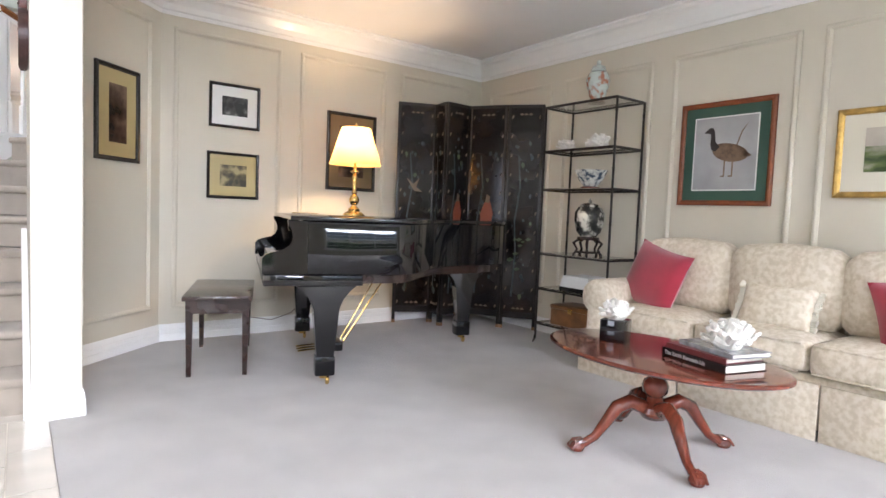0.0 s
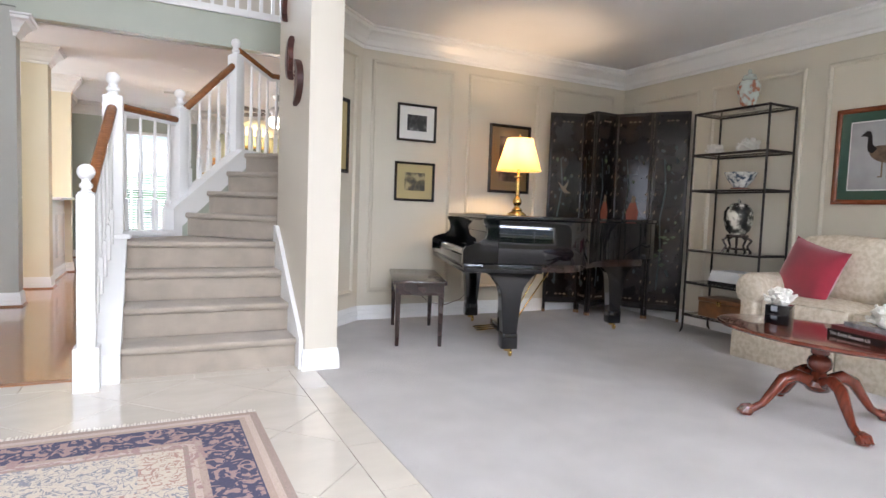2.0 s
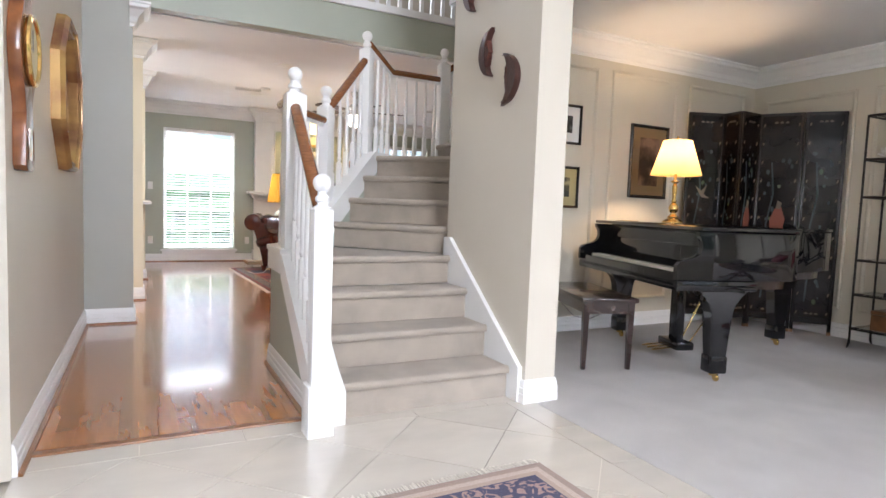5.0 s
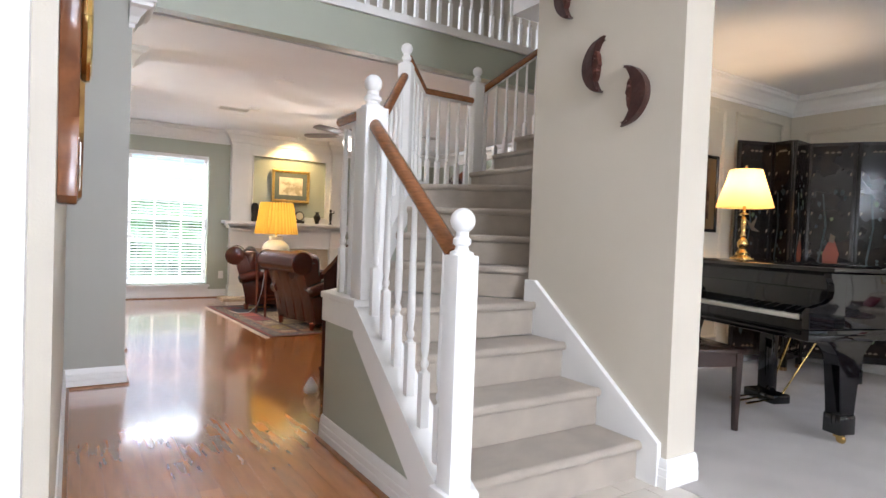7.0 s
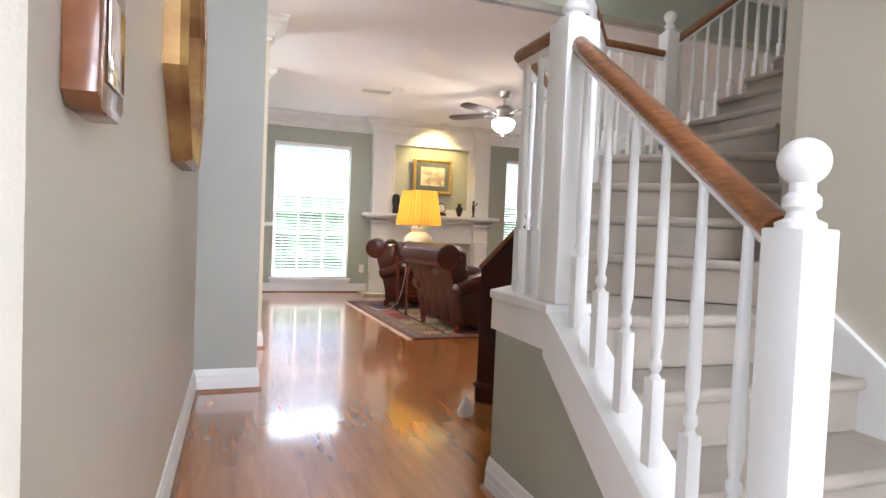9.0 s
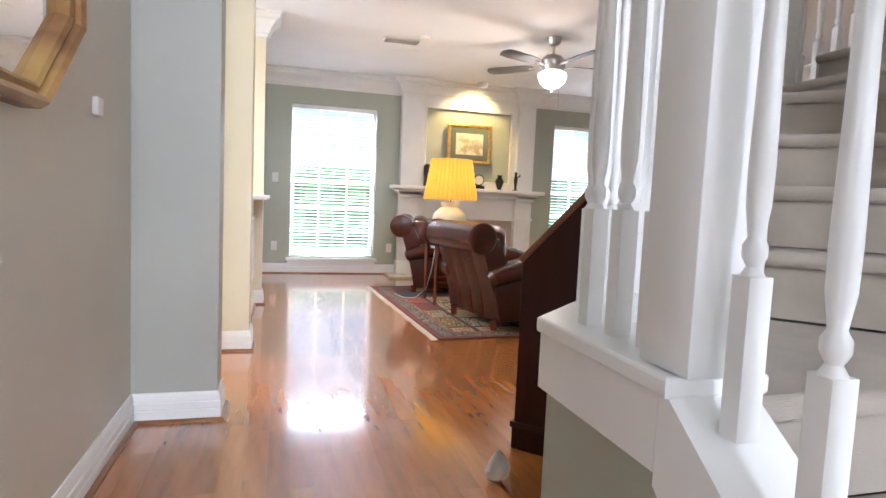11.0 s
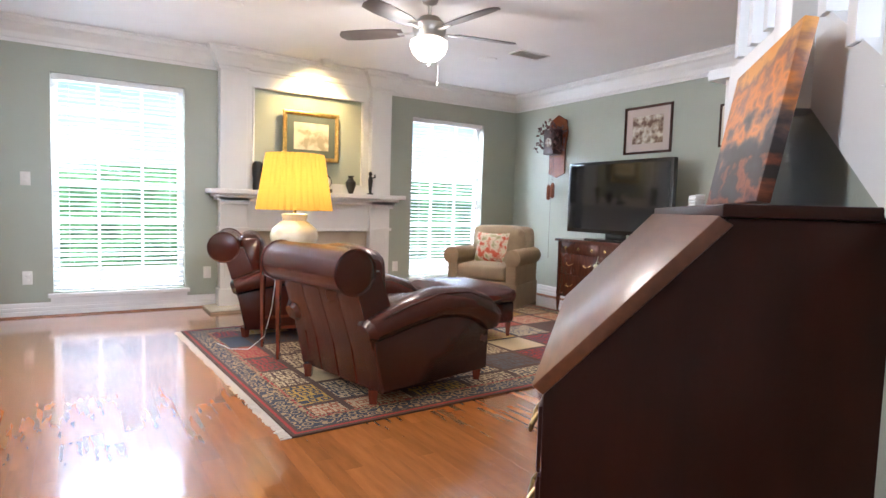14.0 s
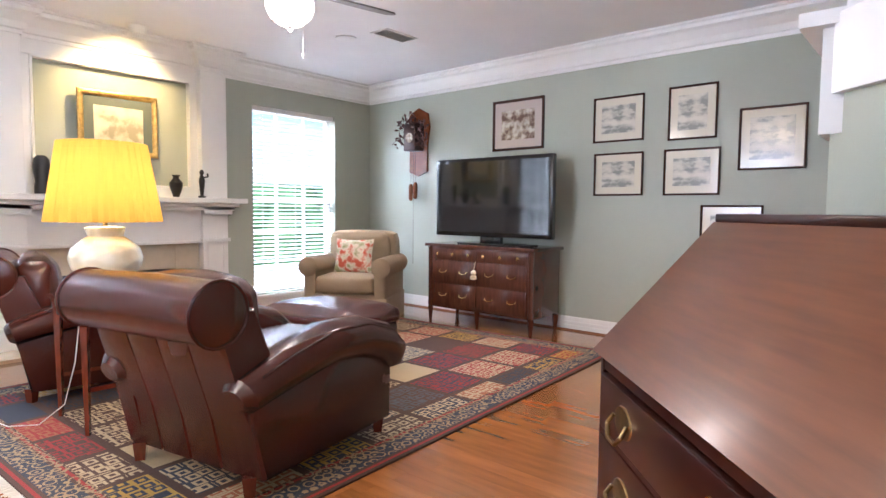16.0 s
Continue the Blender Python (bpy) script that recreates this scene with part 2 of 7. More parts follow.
wall("wall_south_sill", MX1, LE + 0.15, SOUTH - 0.2, SOUTH - 0.05, 0, 0.5, WALL_LR)
wall("wall_south_head", MX1, LE + 0.15, SOUTH - 0.2, SOUTH - 0.05, 2.25, LC, WALL_LR)
wall("wall_south_pier_a", MX1, 1.8, SOUTH - 0.2, SOUTH - 0.05, 0.5, 2.25, WALL_LR)
wall("wall_south_pier_b", 4.2, LE + 0.15, SOUTH - 0.2, SOUTH - 0.05, 0.5, 2.25, WALL_LR)
wall("wall_foyer_pier_a", HX - 0.15, -1.0, SOUTH - 0.2, SOUTH - 0.05, 0.12, TOP, WALL_HALL)
wall("wall_foyer_pier_b", 0.8, MX1, SOUTH - 0.2, SOUTH - 0.05, 0.12, TOP, WALL_HALL)
wall("wall_foyer_beam", -1.0, 0.8, SOUTH - 0.2, SOUTH - 0.05, 3.2, 3.5, WALL_HALL)
wall("wall_foyer_top", -1.0, 0.8, SOUTH - 0.2, SOUTH - 0.05, 4.9, TOP, WALL_HALL)
wall("wall_lr_header", MX0, MX1, SOUTH - 0.05, MY, LC, TOP, WALL_HALL)
struct("wall_stair", prism(B(), [(MX0, MY), (MX1, MY), (MX1, 4.70), (1.80, LN), (LE + 0.15, LN), (LE + 0.15, LN + 0.2), (1.72, LN + 0.2), (MX0, 4.78)], 0, TOP), WALL_HALL, "beige wall between the stairs and the living room")
wall("wall_east_lr", LE, LE + 0.15, SOUTH - 0.05, LN, 0, TOP, WALL_LR, "cream panelled living room wall")
wall("wall_upper_east", LE + 0.0, LE + 0.15, LN + 0.2, 12, LC + 0.1, TOP, WALL_HALL)
wall("wall_upper_west", HX - 0.15, HX, HY, 10.5, UP, TOP, WALL_HALL)
wall("wall_upper_north", HX - 0.15, LE + 0.15, 10.5, 10.65, UP, TOP, WALL_HALL)
struct("ceiling_upper", box(B(), HX - 0.2, LE + 0.2, SOUTH - 0.2, 10.7, TOP, TOP + 0.1), CEIL)
struct("ceiling_living_room", box(B(), MX1, LE, SOUTH - 0.05, LN, LC, LC + 0.1), CEIL, "white textured ceiling")
# thin skins that carry the living room colour
struct("wall_lr_north", prism(B(), [(1.80, LN - 0.003), (LE, LN - 0.003), (LE, LN - 0.001), (1.80, LN - 0.001)], 0, LC), WALL_LR, "cream panelled wall behind the grand piano")
struct("wall_lr_corner", prism(B(), [(MX1 + 0.003, 4.70), (1.802, LN - 0.003), (1.80, LN - 0.001), (MX1 + 0.001, 4.702)], 0, LC), WALL_LR)
struct("wall_lr_west", box(B(), MX1 + 0.001, MX1 + 0.003, MY, 4.70, 0, LC), WALL_LR)

# family room and kitchen
wx = [(-0.60, 0.50), (3.07, 4.14)]
wall("wall_north_a", -5.0, wx[0][0], FN, FN + 0.2, 0, FC, WALL_GREEN, "sage green wall with two tall windows")
wall("wall_north_b", wx[0][1], wx[1][0], FN, FN + 0.2, 0, FC, WALL_GREEN)
wall("wall_north_c", wx[1][1], FE + 0.15, FN, FN + 0.2, 0, FC, WALL_GREEN)
for i, (a, b) in enumerate(wx):
    wall("wall_north_sill", a, b, FN, FN + 0.2, 0, 0.22, WALL_GREEN)
    wall("wall_north_head", a, b, FN, FN + 0.2, 2.19, FC, WALL_GREEN)
wall("wall_east", FE, FE + 0.15, 6.40, FN, 0, FC, WALL_GREEN, "sage green wall behind the television")
wall("wall_west", FW - 0.12, FW, 9.62, FN, 0, FC, WALL_GREEN)
struct("ceiling", box(B(), -5.0, FE + 0.15, HY + 0.17, FN + 0.2, FC, FC + 0.06), CEIL, "white textured family room ceiling")
wall("wall_kitchen_west", -5.0, -4.85, 6.7, FN, 0, FC, WALL_KIT)
wall("wall_kitchen_south", -4.85, HX - 0.15, 6.7, 6.85, 0, FC, WALL_KIT)
wall("wall_kitchen_post", -1.12, -0.88, 7.86, 8.08, 0, FC, WALL_KIT, "cream square post at the kitchen")
wall("wall_kitchen_half", -1.06, -0.94, 8.08, 9.50, 0, 0.98, WHITE, "white panelled half wall below the counter ledge")
wall("wall_kitchen_column", -1.12, -0.86, 9.50, 9.62, 0, FC, WALL_KIT, "cream square column beside the counter ledge")

# under the stairs and the gallery
K0, K1, K2, K3 = (-0.13, 4.70), (-0.13, 5.08), (0.245, 5.455), (1.28, 6.49)
FL3 = 1.72
wall("wall_knee", -0.13, -0.01, 4.68, 5.08, 0, 0.74, WALL_GREEN, "sage green wall beside the stair landing")
struct("wall_knee_slope", prism(B(), [(3.98, 0), (4.68, 0), (4.68, 0.70), (3.98, 0.20)], 0.01, 0.13, m=Matrix(((0, 0, -1, 0), (1, 0, 0, 0), (0, 1, 0, 0), (0, 0, 0, 1)))), WALL_GREEN)
struct("wall_knee_turn", prism(B(), [K1, K2, (0.38, 5.45), (-0.01, 5.06)], 0, 0.74), WALL_GREEN)
struct("wall_under_stairs", prism(B(), [K2, K3, (FE, 6.50), (FE, 6.40), (1.33, 6.40), (0.38, 5.45)], 0, 0.74), WALL_GREEN, "sage green wall under the stairs")
struct("wall_under_landing", prism(B(), [(0.80, 6.01), K3, (FL3, 6.50), (FL3, 6.40), (1.33, 6.40), (0.88, 5.95)], 0.74, 1.28), WALL_GREEN)

# floors
struct("ground", box(B(), -60, 60, -60, 80, -0.40, -0.25), mat("lawn", (0.10, 0.22, 0.05), 0.9, vary=0.4, scale=0.5))
struct("floor_base", box(B(), -5.0, LE + 0.15, SOUTH - 0.2, FN + 0.2, -0.25, -0.02), GROUT)
struct("floor_carpet", prism(B(), [(1.07, SOUTH), (LE, SOUTH), (LE, LN), (1.80, LN), (MX1, 4.70), (MX1, MY), (1.07, MY - 0.02)], -0.02, 0.006), CARPET, "pale beige cut pile carpet")
struct("floor_side_room", box(B(), -5.0, HX - 0.15, SOUTH, 6.7, -0.02, 0.0), CARPET)
struct("floor_kitchen", box(B(), -4.85, -1.12, 6.85, FN, -0.02, 0.0), mat("kitchen_tile", (0.6, 0.57, 0.5), 0.3, vary=0.1))
wall("wall_side_room", -5.0, -4.9, SOUTH, 6.7, 0, FC, WALL_HALL)
wall("wall_side_room_south", -4.9, HX - 0.15, SOUTH - 0.1, SOUTH, 0, FC, WALL_HALL)
struct("ceiling_side_room", box(B(), -5.0, HX - 0.15, SOUTH - 0.1, 6.7, FC, FC + 0.06), CEIL)

# upper floor with its edge
struct("floor_upper", box(B(), HX, LE, HY + 0.02, 10.5, 2.75, UP), CARPET)
wall("wall_gallery_face", -0.95, FE, HY, HY + 0.12, FC, 2.93, WALL_GREEN, "sage green edge of the upper gallery")
wall("trim_gallery", HX, FE, HY - 0.03, HY + 0.14, 2.93, 3.00, WHITE, "white trim below the gallery rail")
wall("wall_gallery_side", HX, -0.95, HY, HY + 0.12, 2.69, 2.93, WALL_GREEN)


def moulding(name, pts, prof, material, closed=False, label=""):
    """Sweeps a profile (out from the wall, z) along a line in plan; out is to the left of the way."""
    bm = B()
    n = len(pts)
    rings = []
    for i, p in enumerate(pts):
        p = Vector(p)
        d0 = (p - Vector(pts[i - 1])).normalized() if i or closed else None
        d1 = (Vector(pts[(i + 1) % n]) - p).normalized() if i < n - 1 or closed else None
        d0, d1 = d0 or d1, d1 or d0
        n0, n1 = Vector((-d0.y, d0.x)), Vector((-d1.y, d1.x))
        k = (n0 + n1) / max(0.3, 1 + n0.dot(n1))
        rings.append([bm.verts.new((p.x + k.x * o, p.y + k.y * o, z)) for o, z in prof])
    for a, b in list(zip(rings, rings[1:])) + ([(rings[-1], rings[0])] if closed else []):
        for j in range(len(prof)):
            bm.faces.new((a[j], b[j], b[(j + 1) % len(prof)], a[(j + 1) % len(prof)]))
    if not closed:
        bm.faces.new(rings[0]), bm.faces.new(rings[-1][::-1])
    return struct(name, bm, material, label, smooth=False)


def crown(z, s=1.0):
    return [(0.0, z - 0.18 * s), (0.012, z - 0.18 * s), (0.016, z - 0.155 * s), (0.03, z - 0.148 * s), (0.045, z - 0.11 * s), (0.085, z - 0.06 * s), (0.115, z - 0.045 * s), (0.12, z - 0.02 * s), (0.135, z - 0.015 * s), (0.135, z), (0.0, z)]


BASE = [(0.0, 0.0), (0.018, 0.0), (0.018, 0.055), (0.014, 0.06), (0.017, 0.065), (0.017, 0.09), (0.012, 0.095), (0.014, 0.10), (0.010, 0.125), (0.006, 0.135), (0.0, 0.135)]
SHOE = [(0.018, 0.0), (0.036, 0.0), (0.034, 0.014), (0.024, 0.02), (0.018, 0.02)]
moulding("crown_living_room", [(LE, SOUTH), (LE, LN), (1.80, LN), (MX1, 4.70), (MX1, SOUTH)], crown(LC), WHITE, label="white crown moulding")
moulding("baseboard_living_room", [(LE, SOUTH), (LE, LN), (1.80, LN), (MX1, 4.70), (MX1, MY), (MX0, MY), (MX0, MY + 0.03)], BASE, WHITE, label="white stepped baseboard")
moulding("crown_family_room", [(FE, HY + 0.12), (FE, FN), (FW, FN), (FW, 9.62), (-0.86, 9.62), (-0.86, 9.50), (-1.12, 9.50)], crown(FC, 1.15), WHITE, label="white crown moulding")
moulding("crown_post", [(-1.12, 8.08), (-0.88, 8.08), (-0.88, 7.86), (-1.12, 7.86)], crown(FC), WHITE)
moulding("crown_pillar", [(-1.12, HY + 0.17), (-0.95, HY + 0.17), (-0.95, HY), (-0.97, HY)], crown(FC), WHITE)
for nm, pts in (("family_room", [(FE, 6.50), (FE, FN), (2.73, FN)]), ("window_wall", [(0.79, FN), (FW, FN), (FW, 9.62), (-0.86, 9.62), (-0.86, 9.50), (-0.94, 9.50), (-0.94, 8.08), (-0.88, 8.08), (-0.88, 7.86), (-1.12, 7.86)]),
                ("hall", [(-1.12, HY + 0.17), (-0.95, HY + 0.17), (-0.95, HY), (HX, HY), (HX, 3.81)]), ("knee", [(-0.13, 4.03), (-0.13, 5.08), (0.245, 5.455), (1.28, 6.49), (FE, 6.50)])):
    moulding("baseboard_" + nm, pts, BASE, WHITE, label="white stepped baseboard")
    moulding("shoe_" + nm, pts, SHOE, OAKTRIM)
moulding("baseboard_hall_south", [(HX, 1.29), (HX, SOUTH)], BASE, WHITE)
struct("trim_threshold", box(B(), HX, -0.14, 3.985, 4.03, 0, 0.014, 0.004), OAKTRIM, "dark oak threshold strip")

# door casing in the hall wall
struct("door_casing", box(box(B(), HX - 0.16, HX - 0.05, 3.72, 3.799, 0, 2.10), HX - 0.16, HX - 0.03, 1.301, 1.38, 0, 2.10), WHITE, "white door casing")
struct("door_casing_head", box(B(), HX - 0.16, HX - 0.048, 1.381, 3.719, 2.02, 2.099), WHITE)


# panel mouldings
def panel_frame(name, m, w, h):
    """A raised rectangular picture moulding; local x along the wall, z up, y out."""
    bm = B()
    prof = [(0, 0), (0, 0.010), (0.010, 0.018), (0.022, 0.018), (0.030, 0.010), (0.036, 0.006), (0.036, 0)]
    c = [(0, 0), (w, 0), (w, h), (0, h)]
    sg = [(1, 1), (-1, 1), (-1, -1), (1, -1)]
    rings = [[bm.verts.new(m @ Vector((x + sx * o, d, z + sz * o))) for o, d in prof] for (x, z), (sx, sz) in zip(c, sg)]
    for i in range(4):
        a, b = rings[i], rings[(i + 1) % 4]
        for j in range(len(prof) - 1):
            bm.faces.new((a[j], b[j], b[j + 1], a[j + 1]))
    return struct(name, bm, WALL_LR, "cream picture moulding panel")


def face(x, y, z, ang):
    return pose(x, y, z, 0, 0, ang)


for a, b in ((1.89, 2.71), (2.87, 3.70), (3.86, 4.69)):
    panel_frame("panel_moulding", face(b, LN - 0.003, 0.26, 180), b - a, 2.08)
for a, b in ((5.12, 4.26), (4.11, 3.23), (3.06, 2.20), (2.07, 1.20), (1.06, 0.1)):
    panel_frame("panel_moulding", face(LE, b, 0.26, 90), a - b, 2.0)
panel_frame("panel_moulding", face(1.802, LN - 0.003, 0.26, 223.5) @ pose(0.10, 0, 0), 0.64, 2.08)

# windows with blinds
PANEG = mat("window_glass", (0.95, 1, 1), 0.0, trans=1.0)


def window(name, x0, x1, z0, z1, y, out, blinds=True, label=""):
    """out: +1 when the outside lies at +y."""
    w = struct(name, box(B(), x0 - 0.04, x1 + 0.04, *sorted((y - out * 0.06, y + out * 0.02)), z0 - 0.045, z0 - 0.008, 0.006), WHITE, label or "tall white window with open slatted blinds")
    bm = B()
    ya, yb = sorted((y + out * 0.10, y + out * 0.15))
    for a, b, c, d in ((x0, x0 + 0.05, z0, z1), (x1 - 0.05, x1, z0, z1), (x0 + 0.05, x1 - 0.05, z0, z0 + 0.05), (x0 + 0.05, x1 - 0.05, z1 - 0.05, z1), (x0 + 0.05, x1 - 0.05, (z0 + z1) / 2 - 0.02, (z0 + z1) / 2 + 0.02)):
        box(bm, a, b, ya, yb, c, d)
    part("frame", bm, WHITE, w, smooth=False)
    part("apron", box(B(), x0 - 0.02, x1 + 0.02, *sorted((y - out * 0.022, y + out * 0.0)), z0 - 0.10, z0 - 0.046), WHITE, w, smooth=False)
    bm = B()
    k = 3
    for i in range(1, k):
        x = x0 + (x1 - x0) * i / k
        box(bm, x - 0.011, x + 0.011, ya + 0.01, yb - 0.01, z0 + 0.05, z1 - 0.05)
    for i in range(1, 6):
        z = z0 + (z1 - z0) * i / 6
        box(bm, x0 + 0.05, x1 - 0.05, ya + 0.012, yb - 0.012, z - 0.011, z + 0.011)
    part("glazing_bars", bm, WHITE, w, smooth=False)
    g = part("pane", box(B(), x0 + 0.05, x1 - 0.05, (ya + yb) / 2 - 0.002, (ya + yb) / 2 + 0.002, z0 + 0.05, z1 - 0.05), PANEG, w, smooth=False)
    g.visible_shadow = False
    if blinds:
        bl = part("headrail", box(B(), x0 + 0.01, x1 - 0.01, *sorted((y + out * 0.02, y + out * 0.07)), z1 - 0.05, z1 - 0.003, 0.004), WHITE, w, smooth=False)
        me = mesh_of("slat", box(B(), x0 + 0.012, x1 - 0.012, -0.024, 0.024, -0.0012, 0.0012, m=I4), WHITE)
        z = z0 + 0.03
        while z < z1 - 0.06:
            s = new("slat", me)
            s.parent = w
            s.matrix_world = pose(0, y + out * 0.05, z, 12 * out, 0, 0)
            z += 0.043
        bm = B()
        for f in (0.12, 0.5, 0.88):
            x = x0 + (x1 - x0) * f
            box(bm, x - 0.002, x + 0.002, *sorted((y + out * 0.024, y + out * 0.027)), z0 + 0.01, z1 - 0.05)
        part("ladder_cord", bm, WHITE, w, smooth=False)
    return w


window("window_1", wx[0][0], wx[0][1], 0.22, 2.19, FN, 1)
window("window_2", wx[1][0], wx[1][1], 0.22, 2.19, FN, 1)
window("window_3", 1.8, 4.2, 0.5, 2.25, SOUTH - 0.05, -1, blinds=False, label="wide front window")
# window_4 is assumed: out of view, above the entrance
window("window_4", -1.0, 0.8, 3.5, 4.9, SOUTH - 0.05, -1, blinds=False, label="unseen high foyer window")
window("window_5", -1.0, 0.8, 0.12, 3.2, SOUTH - 0.05, -1, blinds=False, label="glazed front entrance")
struct("backdrop_foliage", box(B(), -12, 16, 19.0, 19.1, -0.3, 1.75), mat("far_hedge", (0.16, 0.34, 0.14), 0.9, vary=0.8, scale=2.5, bump=1.0, bscale=6), "green garden hedge")
struct("ground_patio", box(B(), -8, 12, FN + 0.25, 17.5, -0.25, -0.15), mat("pale_patio", (0.55, 0.53, 0.48), 0.8, vary=0.1), "pale concrete patio")
struct("backdrop_front", box(B(), -12, 16, -14.1, -14.0, -0.3, 1.6), MATS["far_hedge"])

# ---- stairs ----
stairs = struct("stairs", prism(B(), [(-0.005, 3.97), (0.995, 3.97), (0.995, 4.70), (-0.005, 4.70)], 0, 0.02), STAIRC, "beige carpeted winding stairs")


def tread(pts, z0, z1, front):
    """A carpeted block with a rounded nose along its first edge."""
    bm = prism(B(), pts, z0, z1 - 0.004)
    a, b = Vector((*pts[0], 0)), Vector((*pts[1], 0))
    d = (b - a).normalized()
    o = Vector((d.y, -d.x, 0)) * 0.006
    tube(bm, [a + o + Vector((0, 0, z1 - 0.022)), b + o + Vector((0, 0, z1 - 0.022))], 0.023, 12)
    part("tread", bm, STAIRC, stairs)


XL, XR = -0.005, 0.995
for i in range(3):
    y = 3.94 + i * 0.255
    tread([(XL, y), (XR, y), (XR, 4.70), (XL, 4.70)], R * i, R * (i + 1), 0)
L1 = 4 * R
tread([(XL, 4.70), (XR, 4.70), (XR, 4.79), (1.02, 4.84), (0.39, 5.46), (XL, 5.065)], 3 * R, L1, 0)
u, nv = Vector((0.7071, 0.7071)), Vector((0.7071, -0.7071))
base2 = Vector((0.375, 5.505))
G2 = 0.245
for i in range(3):
    a = base2 + u * (G2 * i)
    b = a + nv * 1.03
    tread([tuple(a), tuple(b), tuple(b + u * (G2 * (3 - i))), tuple(a + u * (G2 * (3 - i)))], L1 + R * i, L1 + R * (i + 1), 0)
L2 = 8 * R
a = base2 + u * (G2 * 3)
b = a + nv * 1.03
tread([tuple(a), tuple(b), (1.72, LN + 0.21), (1.62, LN + 0.21), (FL3, LN + 0.21), (FL3, 6.42), (1.33, 6.42)], 7 * R, L2, 0)
for i in range(8):
    x = FL3 + 0.25 * i
    tread([(x, 6.42), (x, LN + 0.21), (FL3 + 2.0 + 0.6, LN + 0.21), (FL3 + 2.0 + 0.6, 6.42)], L2 + R * i, L2 + R * (i + 1), 0)
YZ = Matrix(((0, 0, 1, 0), (1, 0, 0, 0), (0, 1, 0, 0), (0, 0, 0, 1)))   # profile x, y -> y, z ; height -> x
XZ = Matrix(((1, 0, 0, 0), (0, 0, 1, 0), (0, 1, 0, 0), (0, 0, 0, 1)))   # profile x, y -> x, z ; height -> y
# skirt on the masked wall, stringers
struct("trim_skirt", prism(B(), [(3.83, 0.0), (3.83, 0.20), (4.70, 0.865), (4.78, 0.865), (4.78, 0.1), (4.1, 0.0)], 0.972, 0.999, m=YZ), WHITE, "white stair skirt board")
struct("trim_stringer", prism(B(), [(3.86, 0.0), (3.86, 0.17), (3.98, 0.24), (4.684, 0.775), (4.684, 0.62), (4.10, 0.13), (4.06, 0.0)], -0.15, 0.0, m=YZ), WHITE, "white stair stringer")
struct("trim_landing_cap", prism(B(), [(-0.158, 4.66), (-0.158, 5.09), (0.222, 5.47), (0.32, 5.37), (0.02, 5.04), (0.02, 4.66)], 0.757, 0.79, 0.006), WHITE, "white cap of the landing")
struct("trim_landing_fascia", prism(B(), [(-0.15, 4.685), (-0.15, 5.085), (0.227, 5.462), (0.30, 5.38), (-0.005, 5.05), (-0.005, 4.685)], 0.64, 0.756), WHITE)
DG = Matrix(((0.7071, 0, -0.7071, 0), (0.7071, 0, 0.7071, 0), (0, 1, 0, 0), (0, 0, 0, 1)))   # profile x along NE, y up, height to NW


def diag(p, q0, q1, pts, name, material, label=""):
    """A board along the NE way from plan point p: pts are (distance, z), q0 and q1 its depth to the NW."""
    m = Matrix.Translation((p[0], p[1], 0)) @ DG
    return struct(name, prism(B(), pts, q0, q1, m=m), material, label)


diag(K2, -0.10, 0.02, [(-0.02, 0.66), (-0.02, 0.96), (0.0, 0.98), (0.82, 1.52), (1.44, 1.52), (1.44, 1.36), (0.88, 1.36), (0.07, 0.82), (0.07, 0.66)], "trim_stringer_turn", WHITE, "white stair stringer")
diag(K2, -0.10, 0.0, [(0.07, 0.70), (0.07, 0.82), (0.88, 1.36), (1.43, 1.36), (1.43, 0.70)], "wall_under_flight", WALL_GREEN)
struct("trim_stringer_upper", prism(B(), [(1.27, 1.28), (1.27, 1.52), (FL3, 1.52), (3.80, 3.07), (3.98, 3.07), (3.98, 2.80), (FL3 + 0.05, 1.28)], 6.39, 6.51, m=XZ), WHITE, "white stair stringer")
struct("trim_cap_upper", prism(B(), [(1.24, 1.50), (1.24, 1.53), (FL3, 1.535), (3.80, 3.085), (3.82, 3.05), (FL3, 1.50)], 6.36, 6.55, m=XZ), WHITE)
struct("wall_under_upper_flight", prism(B(), [(FL3, 0.74), (FL3, 1.27), (3.6, 2.60), (FE, 2.60), (FE, 0.74)], 6.40, 6.50, m=XZ), WALL_GREEN)

# balusters, newels, rails
NEWELS = {}


def newel(x, y, z0, z1, s=0.062, plinth=0.0, ang=0.0):
    """z1: top of the ball."""
    t = thing("newel_post", pose(x, y, z0, 0, 0, ang), "white painted newel post with a ball top", "newel post", "newel posts of the stairs")
    h = z1 - z0
    bm = box(B(), -s, s, -s, s, 0, h - 0.16, 0.004)
    part("shaft", bm, WHITE, t)
    if plinth:
        part("plinth", box(B(), -s - 0.018, s + 0.018, -s - 0.018, s + 0.018, 0, plinth, 0.006), WHITE, t)
    prof = [(s * 0.95, h - 0.16), (s * 0.95, h - 0.15), (s * 0.6, h - 0.143), (s * 0.5, h - 0.13), (s * 0.72, h - 0.122), (s * 0.72, h - 0.106), (s * 0.5, h - 0.096), (s * 0.5, h - 0.078)]
    part("collar", lathe(B(), prof, 24), WHITE, t)
    r = 0.043
    ball = [(max(0.004, r * math.sin(math.pi * i / 12)), h - r - r * math.cos(math.pi * i / 12)) for i in range(13)]
    part("ball", lathe(B(), ball, 24), WHITE, t)
    return t


